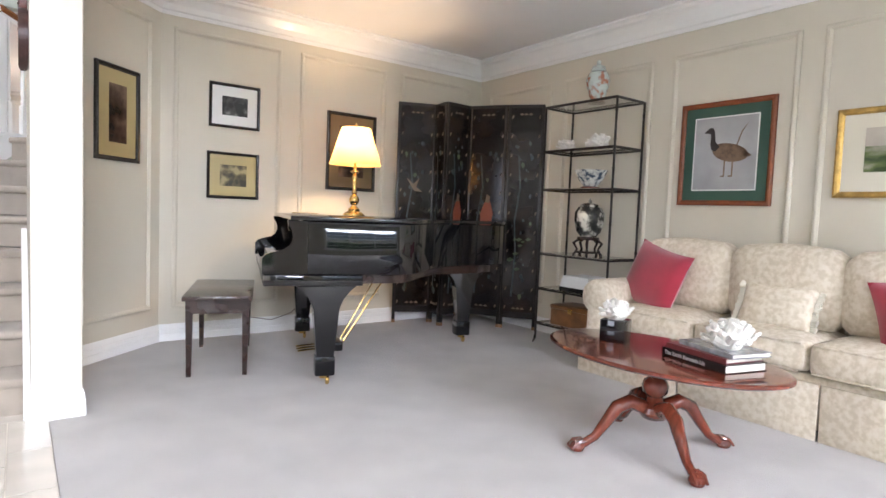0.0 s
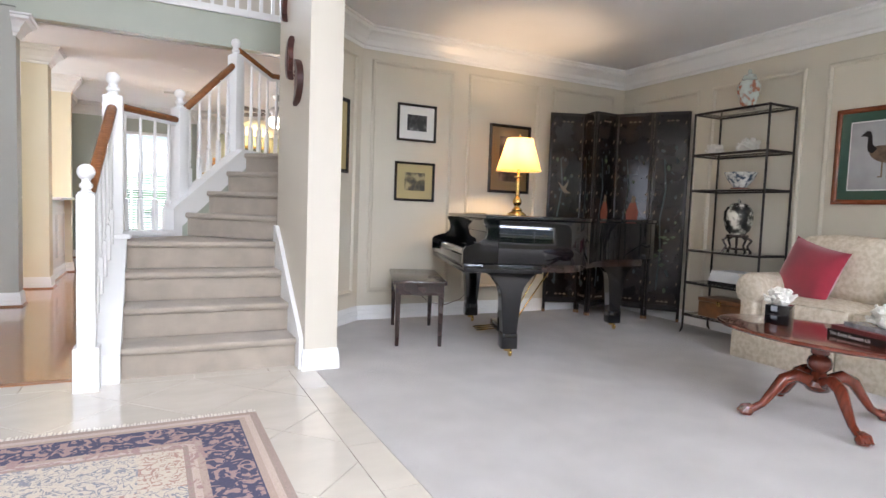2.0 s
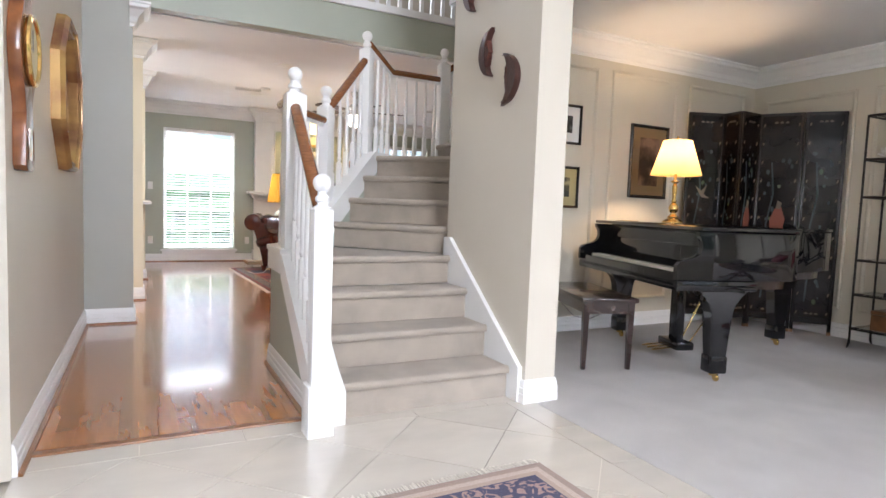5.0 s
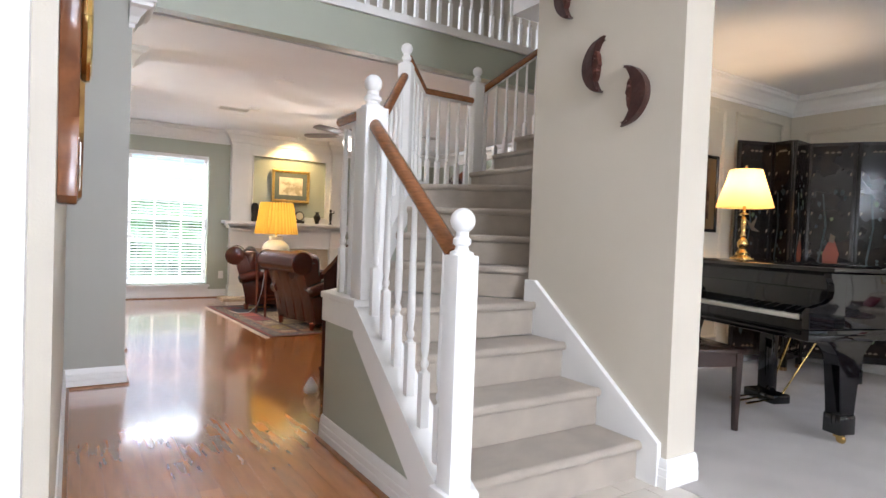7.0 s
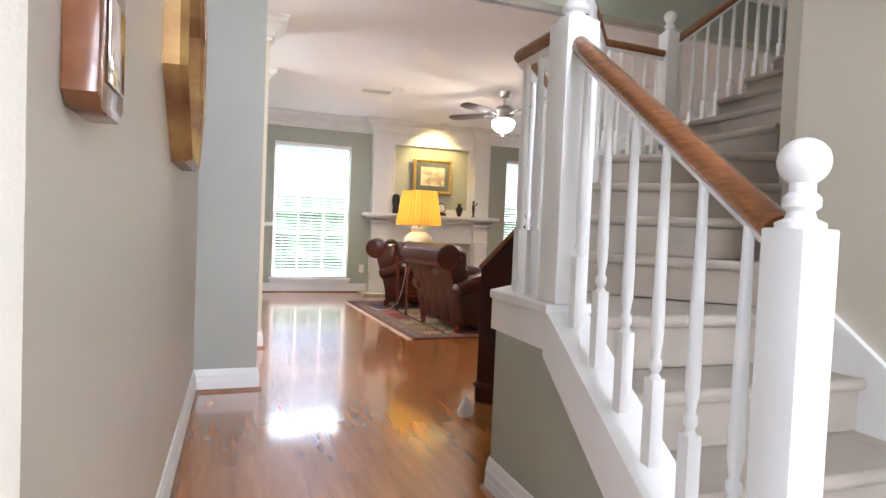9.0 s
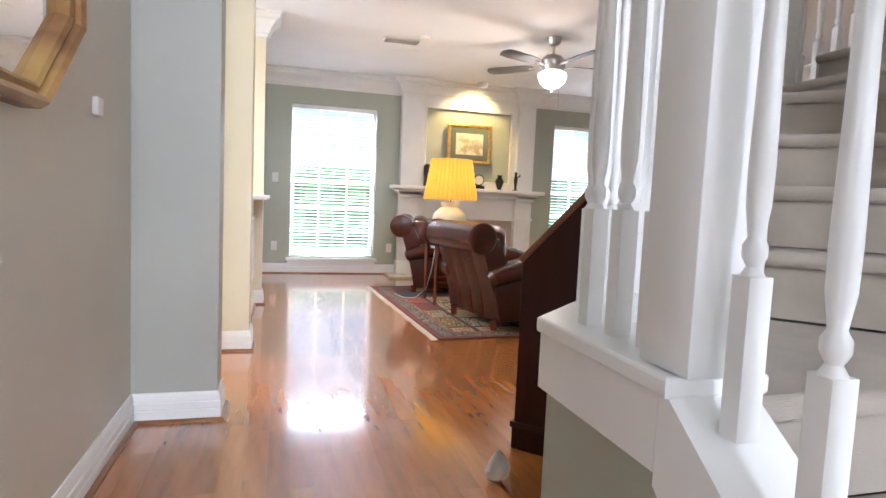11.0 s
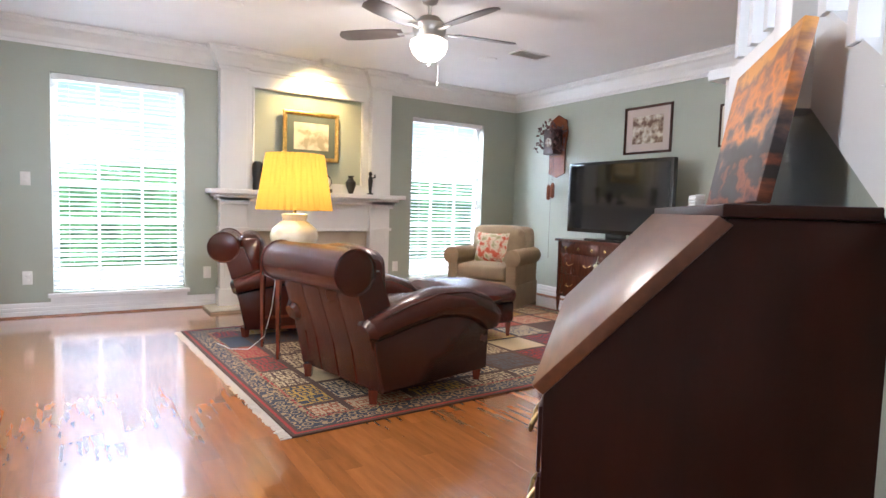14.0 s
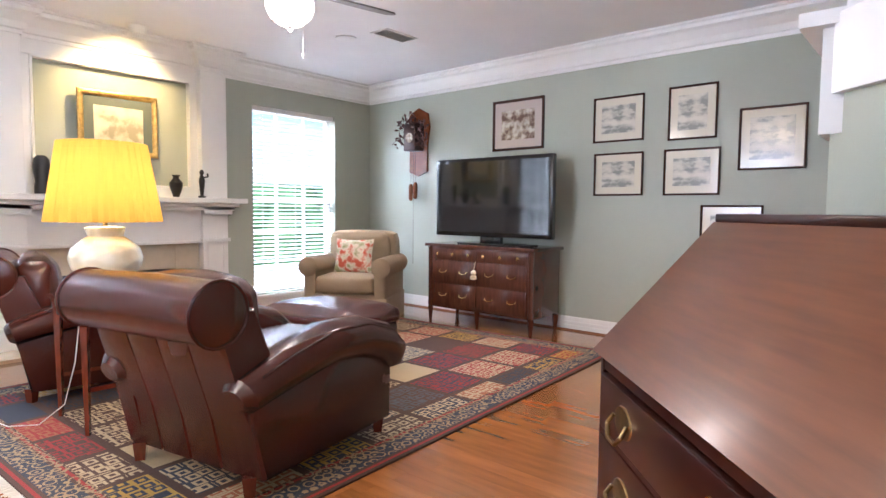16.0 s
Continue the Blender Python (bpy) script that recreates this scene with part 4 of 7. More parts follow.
# folding screen
LACQ = art_mat("black_screen_lacquer", (0.006, 0.005, 0.005), (0.008, 0.006, 0.006), (0.020, 0.013, 0.010), 3, rough=0.12)
sc = thing("folding_screen", pose(3.87, 5.20, 0.006), "tall black lacquered folding screen with carved figures", "folding screen")
inv = sc.matrix_world.inverted()
SP = [(3.80, 5.20), (4.14, 5.06), (4.11, 4.86), (4.40, 4.88), (4.59, 4.56), (4.80, 4.30)]
for i, (p, q) in enumerate(zip(SP, SP[1:])):
    p, q = Vector(p), Vector(q)
    L = (q - p).length
    m = inv @ pose(p.x, p.y, 0.006, 0, 0, math.degrees(math.atan2(q.y - p.y, q.x - p.x)))
    pn = part("panel", box(B(), 0.03, L - 0.03, -0.010, 0.010, 0.16, 2.03, m=m), LACQ, sc, smooth=False)
    bm = B()
    box(bm, 0.002, 0.03, -0.014, 0.014, 0.03, 2.06, 0.003, m), box(bm, L - 0.03, L - 0.002, -0.014, 0.014, 0.03, 2.06, 0.003, m)
    box(bm, 0.031, L - 0.031, -0.013, 0.013, 2.03, 2.06, 0, m), box(bm, 0.031, L - 0.031, -0.013, 0.013, 0.10, 0.16, 0, m)
    part("panel_frame", bm, mat("screen_frame", (0.012, 0.009, 0.008), 0.25), pn)
    for xf in (0.001, L - 0.031):
        part("foot", box(B(), xf, xf + 0.03, -0.015, 0.015, -0.006, 0.03, 0, m), mat("brass_foot", (0.25, 0.14, 0.07), 0.4, 0.5), pn)
    rnd = random.Random(10 + i)
    cols = [mat("inlay_cream", (0.12, 0.09, 0.055), 0.5), mat("inlay_red", (0.20, 0.045, 0.02), 0.5), mat("inlay_green", (0.045, 0.075, 0.03), 0.5), mat("inlay_teal", (0.012, 0.028, 0.03), 0.5)]
    bms = [B(), B(), B(), B()]
    for k in range(11):          # borders
        z = 0.20 + k * 0.175
        for x in (0.045, L - 0.045):
            prism(bms[0], [(x - 0.008, z - 0.02), (x + 0.006, z - 0.008), (x + 0.009, z + 0.016), (x - 0.004, z + 0.010)], -0.0125, 0.0125, m=m @ XZ)
    for x in (0.38, 0.5, 0.62):
        prism(bms[0], [(L * x - 0.02, 1.97), (L * x, 1.985), (L * x + 0.02, 1.97), (L * x, 1.962)], -0.0125, 0.0125, m=m @ XZ)
        prism(bms[0], [(L * x - 0.02, 0.19), (L * x, 0.205), (L * x + 0.02, 0.19), (L * x, 0.182)], -0.0125, 0.0125, m=m @ XZ)
    if L > 0.2:
        for k in range(26):      # leaves and blossoms
            z = 0.3 + 1.45 * rnd.random()
            x = 0.08 + (L - 0.16) * rnd.random()
            r = rnd.uniform(0.008, 0.022)
            j = rnd.choice((2, 3, 3, 3, 3))
            a0 = rnd.random() * 6
            pts = [(x + r * (0.5 + 0.6 * rnd.random()) * math.cos(a0 + q * 1.047), z + 1.5 * r * (0.5 + 0.6 * rnd.random()) * math.sin(a0 + q * 1.047)) for q in range(6)]
            prism(bms[j], pts, -0.0118, 0.0118, m=m @ XZ)
        tree = [(0.30, 0.3), (0.36, 0.7), (0.30, 1.0), (0.42, 1.3), (0.34, 1.6)]
        for (xa, za), (xb, zb) in zip(tree, tree[1:]):
            prism(bms[3], [(L * xa - 0.008, za), (L * xa + 0.008, za), (L * xb + 0.006, zb), (L * xb - 0.006, zb)], -0.0114, 0.0114, m=m @ XZ)
        if i == 0:               # bird
            prism(bms[0], [(L * .28, 1.36), (L * .45, 1.31), (L * .60, 1.37), (L * .52, 1.28), (L * .68, 1.24), (L * .48, 1.245), (L * .40, 1.28)], -0.0122, 0.0122, m=m @ XZ)
        if i in (2, 3):          # seated figure
            prism(bms[1], [(L * .40, .95), (L * .66, .95), (L * .72, 1.06), (L * .62, 1.18), (L * .48, 1.16), (L * .38, 1.06)], -0.0121, 0.0121, m=m @ XZ)
            prism(bms[0], [(L * .5, 1.165), (L * .6, 1.16), (L * .63, 1.22), (L * .53, 1.24)], -0.0124, 0.0124, m=m @ XZ)
        if i >= 3:               # foliage
            for k in range(9):
                x, z, r = L * rnd.uniform(.2, .8), rnd.uniform(0.55, 0.85), rnd.uniform(0.02, 0.035)
                prism(bms[2], [(x - r, z), (x, z - r * .5), (x + r, z + r * .2), (x, z + r * .6)], -0.0123, 0.0123, m=m @ XZ)
    for bmx, cm, nm in zip(bms, cols, ("cream_inlay", "red_inlay", "green_inlay", "teal_inlay")):
        if len(bmx.verts):
            tagged(part(nm, bmx, cm, pn, nm.replace("_", " ") + " of figures and leaves", smooth=False), kind="stuff")
        else:
            bmx.free()

# etagere
et = thing("etagere", pose(4.46, 3.262, 0.006, 0, 0, 0), "open black iron etagere with bamboo shaped posts against the cream wall", "shelf")
EX, EY, EZ = 0.33, 0.70, 1.95
for x in (0.0, EX):
    for y in (0.0, EY):
        bm = B()
        tube(bm, [(x, y, 0.03), (x, y, EZ)], 0.009, 8)
        for k in range(9):
            lathe(bm, [(0.009, 0.16 + k * 0.21), (0.0135, 0.168 + k * 0.21), (0.009, 0.176 + k * 0.21)], 8, x, y)
        tube(bm, [(x, y, 0.06), (x + (0.012 if x else -0.012), y, 0.02), (x + (0.03 if x else -0.03), y, 0.0)], [0.009, 0.009, 0.006], 8)
        part("post", bm, IRON, et)
SHZ = [0.16, 0.45, 0.74, 1.27, 1.58, 1.94]
for z in SHZ:
    bm = B()
    for a, b in (((0, 0), (EX, 0)), ((EX, 0), (EX, EY)), ((EX, EY), (0, EY)), ((0, EY), (0, 0))):
        tube(bm, [(*a, z), (*b, z)], 0.009, 6)
    r_ = part("shelf_frame", bm, IRON, et)
    gl = part("glass_shelf", box(B(), 0.006, EX - 0.006, 0.006, EY - 0.006, z + 0.009, z + 0.014), GLASS, et, "clear glass shelf", smooth=False)
    gl.visible_shadow = False


def on_shelf(x, y, z):
    return pose(4.45 + x, 3.31 + y, z + 0.0205)


CH1 = art_mat("painted_porcelain", (0.05, 0.08, 0.12), (0.50, 0.52, 0.50), (0.68, 0.70, 0.66), 26)
CH2 = art_mat("pale_porcelain", (0.40, 0.16, 0.10), (0.50, 0.56, 0.52), (0.56, 0.62, 0.58), 18)
CH3 = art_mat("black_porcelain", (0.02, 0.02, 0.02), (0.05, 0.05, 0.04), (0.60, 0.58, 0.50), 13)
t = thing("ginger_jar", on_shelf(0.16, 0.26, SHZ[5]), "pale green and coral lidded ginger jar on the top shelf", "jar")
part("body", lathe(B(), [(0.05, 0.02), (0.06, 0.05), (0.085, 0.13), (0.092, 0.18), (0.075, 0.225), (0.05, 0.24)], 28), CH2, t)
part("lid", lathe(B(), [(0.055, 0.24), (0.06, 0.25), (0.045, 0.28), (0.02, 0.292), (0.012, 0.30), (0.018, 0.315), (0.006, 0.33)], 24), CH2, t)
part("foot", lathe(B(), [(0.065, 0), (0.065, 0.012), (0.052, 0.02)], 24), MAHOG, t, "dark wooden stand")
t = thing("porcelain_bowl", on_shelf(0.16, 0.28, SHZ[3]), "blue and white porcelain bowl on a low stand", "bowl")
part("body", lathe(B(), [(0.05, 0.02), (0.06, 0.03), (0.10, 0.08), (0.13, 0.145), (0.122, 0.145), (0.09, 0.08), (0.04, 0.04)], 32), CH1, t)
part("stand", lathe(B(), [(0.075, 0), (0.075, 0.014), (0.055, 0.02)], 24), MAHOG, t, "dark wooden stand")
t = thing("lidded_urn", on_shelf(0.17, 0.28, SHZ[2]), "black and cream lidded urn on a footed wooden stand", "urn")
part("body", lathe(B(), [(0.06, 0.15), (0.095, 0.19), (0.115, 0.27), (0.115, 0.34), (0.09, 0.385), (0.07, 0.39)], 30), CH3, t)
part("lid", lathe(B(), [(0.074, 0.39), (0.076, 0.40), (0.05, 0.415), (0.015, 0.42), (0.012, 0.44), (0.003, 0.455)], 24), CH3, t)
bm = lathe(B(), [(0.085, 0.125), (0.09, 0.135), (0.085, 0.148)], 24)
for k in range(5):
    a = k * 2 * math.pi / 5
    c, s = math.cos(a), math.sin(a)
    tube(bm, [(0.07 * c, 0.07 * s, 0.13), (0.115 * c, 0.115 * s, 0.10), (0.085 * c, 0.085 * s, 0.05), (0.115 * c, 0.115 * s, 0.0)], [0.012, 0.012, 0.009, 0.012], 7)
lathe(bm, [(0.09, 0.02), (0.095, 0.028), (0.09, 0.036)], 20)
part("stand", bm, BLACKW, t, "carved dark footed stand")


def coral(m, s, seed, label):
    rnd = random.Random(seed)
    bm = B()
    for k in range(95):
        a, e = rnd.uniform(0, 6.283), rnd.uniform(0.0, 1.5)
        d = Vector((math.cos(a) * math.cos(e), math.sin(a) * math.cos(e), 0.15 + 0.95 * math.sin(e)))
        p0 = Vector((rnd.uniform(-.25, .25), rnd.uniform(-.25, .25), 0.12)) * s
        L = rnd.uniform(0.5, 0.9) * s
        side = d.cross(Vector((0, 0, 1))).normalized() * rnd.uniform(-.2, .2) * s
        tube(bm, [p0, p0 + d * L * 0.5 + side, p0 + d * L + side * 0.3], [0.13 * s, 0.20 * s, rnd.uniform(.08, .20) * s], 7, flat=rnd.uniform(0.35, 0.9))
    lathe(bm, [(0.45 * s, 0.0), (0.55 * s, 0.15 * s), (0.4 * s, 0.4 * s), (0.1 * s, 0.5 * s)], 12)
    for v in bm.verts:
        v.co += noise.noise_vector(v.co * (9 / s * 0.12)) * 0.06 * s
        v.co.z = max(0.0, v.co.z)
    ob = part("coral", bm, CORAL, None)
    ob.matrix_world = m
    return tagged(ob, label, "coral")


coral(on_shelf(0.14, 0.53, SHZ[4]), 0.09, 3, "small cluster of white coral on a glass shelf")
coral(on_shelf(0.15, 0.22, SHZ[4]), 0.11, 4, "wider cluster of white coral on a glass shelf")


def book(m, w, d, h, colour, label, page=True):
    t = thing("book", m, label, "book")
    part("cover", box(box(box(B(), 0, w, 0, d, 0, 0.003), 0, w, 0, d, h - 0.003, h), 0, 0.003, 0, d, 0.003, h - 0.003), colour, t, smooth=False)
    part("pages", box(B(), 0.004, w - 0.005, 0.004, d - 0.004, 0.0035, h - 0.0035), PAPER, t, smooth=False)
    return t


BKW = mat("white_book", (0.7, 0.7, 0.68), 0.4)
BKN = mat("navy_book", (0.02, 0.02, 0.05), 0.3)
BKB = mat("black_book", (0.015, 0.013, 0.013), 0.25)
BKR = mat("maroon_book", (0.15, 0.03, 0.03), 0.3)
z = 0.0
for k, (c, h) in enumerate(((BKB, 0.03), (BKW, 0.035), (BKW, 0.03), (BKW, 0.025))):
    book(on_shelf(0.04, 0.12 + 0.01 * k, SHZ[1] + z), 0.25, 0.32 - 0.02 * k, h, c, "flat white book in a stack on a glass shelf" if c is BKW else "flat black book at the bottom of a stack")
    z += h + 0.0005
t = thing("wooden_box", on_shelf(0.04, 0.10, SHZ[0]), "burled wooden box on the lowest shelf", "box")
part("body", box(B(), 0, 0.26, 0, 0.42, 0, 0.13, 0.006), mat("burl_wood", (0.25, 0.11, 0.04), 0.35, vary=0.5, scale=10), t)
part("lid", box(B(), -0.004, 0.264, -0.004, 0.424, 0.132, 0.165, 0.006), MATS["burl_wood"], t)
part("latch", box(B(), -0.010, -0.004, 0.19, 0.23, 0.11, 0.15, 0.002), BRASS, t, "brass latch")

# sofa
SOFA = art_mat("cream_damask", (0.55, 0.47, 0.35), (0.62, 0.54, 0.42), (0.68, 0.61, 0.50), 34, rough=0.8)
sf = thing("sofa", pose(4.10, 0.94, 0.006) @ Matrix.Diagonal((0.93, 1, 1.05, 1)), "long cream damask skirted sofa with crimson cushions", "sofa")
SL, SD = 2.25, 0.78
part("base", box(B(), 0.03, SD, 0.02, SL - 0.02, 0.04, 0.30, 0.02), SOFA, sf)
bm = B()
for k in range(3):
    y0 = 0.0 + k * SL / 3
    box(bm, -0.005, 0.012, y0 + 0.006, y0 + SL / 3 - 0.006, 0.0, 0.27, 0.005)
box(bm, 0.0, SD, SL - 0.012, SL + 0.004, 0.0, 0.27, 0.004), box(bm, 0.0, SD, -0.004, 0.012, 0.0, 0.27, 0.004)
part("skirt", bm, SOFA, sf)
part("back", puff(B(), 0.60, SD, 0.05, SL - 0.05, 0.2, 0.80, 0.06, 0.01), SOFA, sf)
for s in (0, 1):
    y0 = SL - 0.24 if s else 0.0
    bm = puff(B(), -0.01, SD, y0 + 0.04, y0 + 0.20, 0.2, 0.53, 0.05, 0.01)
    lathe(bm, [(0.05, -0.02), (0.105, 0.0), (0.115, 0.03), (0.115, 0.70), (0.08, 0.76)], 24, m=pose(-0.01, y0 + 0.12, 0.50, 0, 90, 0))
    part("arm", bm, SOFA, sf)
for k in range(3):
    y0 = 0.21 + k * (SL - 0.42) / 3
    w = (SL - 0.42) / 3
    c = part("seat_cushion", puff(B(), -0.01, 0.60, y0 + 0.004, y0 + w - 0.004, 0.30, 0.46, 0.04, 0.022), SOFA, sf)
    bm = B()
    for zz in (0.315, 0.447):
        tube(bm, [(-0.006, y0 + 0.03, zz), (-0.016, y0 + w / 2, zz), (-0.006, y0 + w - 0.03, zz)], 0.006, 6)
    part("piping", bm, SOFA, c)
    c = part("back_cushion", puff(B(), 0.38, 0.62, y0 + 0.004, y0 + w - 0.004, 0.46, 0.875, 0.07, 0.03), SOFA, sf)
    bm = tube(B(), [(0.43, y0 + 0.03, 0.47), (0.42, y0 + 0.022, 0.835), (0.43, y0 + 0.05, 0.86), (0.43, y0 + w - 0.05, 0.86), (0.42, y0 + w - 0.022, 0.835), (0.43, y0 + w - 0.03, 0.47)], 0.007, 6)
    part("piping", bm, SOFA, c)


def pillow(m, w, h, d, material, label, fringe=None, piping=None):
    t = thing("cushion", m, label, "cushion")
    bm = B()
    n = 16
    g_ = {}
    for s in (0, 1):
        for i in range(n + 1):
            for j in range(n + 1):
                if s and (i in (0, n) or j in (0, n)):
                    g_[s, i, j] = g_[0, i, j]
                    continue
                a, b = 2 * i / n - 1, 2 * j / n - 1
                k = (1 - a * a) ** 0.45 * (1 - b * b) ** 0.45 if abs(a) < 1 and abs(b) < 1 else 0
                px, pz = a * w / 2 * (1 - 0.07 * (1 - b * b)), b * h / 2 * (1 - 0.09 * (1 - a * a))
                g_[s, i, j] = bm.verts.new((px, (k * d / 2) * (1 if s else -1), pz + h / 2))
    for s in (0, 1):
        for i in range(n):
            for j in range(n):
                bm.faces.new([g_[s, i + p, j + q] for p, q in ((0, 0), (1, 0), (1, 1), (0, 1))])
    part("cover", bm, material, t)
    if fringe:
        bm = B()
        rnd = random.Random(5)
        for i in range(90):
            f = i / 90 * 4
            e, q = int(f), (f % 1) * 2 - 1
            a, b = ((q, -1), (1, q), (-q, 1), (-1, -q))[e]
            px, pz = a * w / 2 * (1 - 0.07 * (1 - b * b)), b * h / 2 * (1 - 0.09 * (1 - a * a)) + h / 2
            tube(bm, [(px, 0, pz), (px * 1.0 + a * 0.028 * (abs(a) == 1) + rnd.uniform(-.006, .006), rnd.uniform(-.01, .01), pz + b * 0.028 * (abs(b) == 1))], [0.009, 0.012], 5)
        part("fringe", bm, fringe, t, "pale fringe")
    return t


pillow(pose(4.34, 2.88, 0.47, -16, 0, -104) @ pose(0, 0, 0, 0, 12, 0), 0.50, 0.44, 0.17, RED, "crimson square cushion at the arm of the sofa")
pillow(pose(4.32, 2.04, 0.475, -28, 0, -88), 0.40, 0.28, 0.13, SOFA, "small cream damask cushion with fringed edge", fringe=mat("fringe", (0.7, 0.66, 0.56), 0.9))
pillow(pose(4.34, 1.30, 0.46, -22, 0, -80) @ pose(0, 0, 0, 0, -14, 0), 0.44, 0.42, 0.17, RED, "crimson square cushion leaning in the sofa corner")


# coffee table
def coffee_table():
    t = thing("coffee_table", pose(3.30, 2.07, 0.006), "oval mahogany pedestal coffee table with claw feet", "table")
    prof = [(0.90, 0.425), (0.96, 0.43), (0.975, 0.436), (1.0, 0.44), (1.0, 0.448), (0.985, 0.454), (0.96, 0.455)]
    bm = B()
    lathe(bm, [(r, z) for r, z in prof], 64, sx=0.36, sy=0.57)
    part("top", bm, MAHOG, t)
    part("block", box(B(), -0.10, 0.10, -0.10, 0.10, 0.40, 0.424, 0.004), MAHOG, t)
    part("pedestal", lathe(B(), [(0.03, 0.14), (0.055, 0.15), (0.075, 0.18), (0.07, 0.205), (0.045, 0.225), (0.035, 0.25), (0.055, 0.27), (0.06, 0.30), (0.05, 0.325), (0.035, 0.335), (0.045, 0.345), (0.045, 0.40)], 32), MAHOG, t)
    for k in range(4):
        m = pose(0, 0, 0, 0, 0, 62 + 90 * k)
        leg = part("leg", tube(B(), [(0.05, 0, 0.20), (0.12, 0, 0.225), (0.18, 0, 0.20), (0.23, 0, 0.13), (0.28, 0, 0.065), (0.33, 0, 0.035), (0.36, 0, 0.032)], [0.035, 0.034, 0.032, 0.026, 0.020, 0.020, 0.026], 12, m=m), MAHOG, t)
        bm = lathe(B(), [(0.01, 0.0), (0.03, 0.006), (0.036, 0.022), (0.03, 0.04), (0.01, 0.05)], 14, 0.36, 0, m=m)
        for a in (-0.024, -0.008, 0.008, 0.024):
            tube(bm, [(0.335, a * 0.6, 0.052), (0.37, a, 0.045), (0.397, a, 0.018)], [0.009, 0.010, 0.006], 6, m=m)
        part("claw_foot", bm, MAHOG, leg)
    return t


coffee_table()
TZ = 0.462
bk = book(pose(3.19, 1.70, TZ, 0, 0, -14), 0.23, 0.34, 0.035, BKB, "large black book at the bottom of the coffee table stack")
book(pose(3.21, 1.71, TZ + 0.0355, 0, 0, -12), 0.22, 0.31, 0.022, BKR, "dark maroon book in the stack")
book(pose(3.22, 1.69, TZ + 0.058, 0, 0, -16), 0.21, 0.29, 0.02, mat("glossy_photo_book", (0.35, 0.36, 0.38), 0.2, vary=0.6, scale=20), "glossy photograph book on the coffee table stack")


def writing(s, m, size, material, parent, name="title"):
    c = bpy.data.curves.new(name, "FONT")
    c.body, c.size, c.extrude = s, size, 0.0002
    o = bpy.data.objects.new(name, c)
    me = bpy.data.meshes.new_from_object(o)
    bpy.data.objects.remove(o)
    me.materials.append(material)
    ob = new(name, me)
    ob.parent = parent
    ob.matrix_basis = m
    return ob


writing("The Earth Beneath Us", pose(-0.0006, 0.325, 0.009, 90, 0, -90), 0.025, BKW, bk)
coral(pose(3.33, 1.77, TZ + 0.079), 0.115, 8, "large white coral on a stack of books")
t = thing("coral_stand", pose(3.32, 2.32, TZ, 0, 0, 20), "black cube stand under a white coral", "stand")
part("cube", box(B(), -0.06, 0.06, -0.06, 0.06, 0, 0.105, 0.003), BLACK, t)
coral(pose(3.32, 2.32, TZ + 0.106), 0.09, 9, "white coral on a black cube stand")


# ---- stair hall things ----
def moon_mask(m, w, h, flip, label):
    """A crescent of width w and half height h with a face in profile on its hollow side."""
    t = thing("moon_mask", m, label, "mask")
    n = 26
    us = [-1 + 2 * i / n for i in range(n + 1)]
    lean = lambda u: -0.35 * w * u * u
    outer = [(w * math.sqrt(1 - u * u) + lean(u), h * u) for u in us]
    inner = [(0.30 * w * math.sqrt(1 - u * u) + lean(u), h * u) for u in us[1:-1]]
    pts = outer + inner[::-1]
    part("crescent", prism(B(), [(x * flip, z) for x, z in pts][::int(flip)], 0.0, 0.040, 0.010, m=XZ), mat("carved_dark_wood", (0.055, 0.018, 0.014), 0.32, vary=0.4, scale=25, bump=0.3, bscale=40), t)
    face_wood = mat("carved_face_wood", (0.10, 0.028, 0.018), 0.4, vary=0.4, scale=25, bump=0.3, bscale=40)
    prof = [(0.30, -0.55), (0.10, -0.50), (0.02, -0.40), (-0.02, -0.30), (0.03, -0.24), (-0.05, -0.18), (0.0, -0.13), (-0.05, -0.08), (0.02, -0.02), (-0.12, 0.03), (-0.08, 0.10), (0.0, 0.24), (-0.04, 0.34), (0.02, 0.46), (0.14, 0.55), (0.34, 0.55)]
    part("carved_face", prism(B(), [(x * w * flip, z * h) for x, z in prof][::-int(flip)], 0.004, 0.034, 0.003, m=XZ), face_wood, t)
    part("eye", lathe(B(), [(0.004, 0), (0.010, 0.004), (0.004, 0.010)], 12, m=pose(0.12 * w * flip, 0.033, 0.22 * h, -90, 0, 0)), face_wood, t)
    part("brow", tube(B(), [(0.02 * w * flip, 0.034, 0.34 * h), (0.14 * w * flip, 0.039, 0.40 * h), (0.28 * w * flip, 0.036, 0.34 * h)], 0.005, 6), face_wood, t)
    part("lips", tube(B(), [(0.0, 0.034, -0.13 * h), (0.16 * w * flip, 0.037, -0.16 * h)], 0.005, 6), face_wood, t)


MF = lambda y, z: face(MX0, y, z, 90)
moon_mask(MF(4.285, 1.998), 0.098, 0.145, 1, "carved dark wooden crescent moon mask on the stair wall")
moon_mask(MF(4.085, 1.815), 0.112, 0.150, -1, "larger carved dark wooden crescent moon mask")
moon_mask(MF(4.52, 2.44), 0.098, 0.145, 1, "carved dark wooden crescent moon mask higher up")

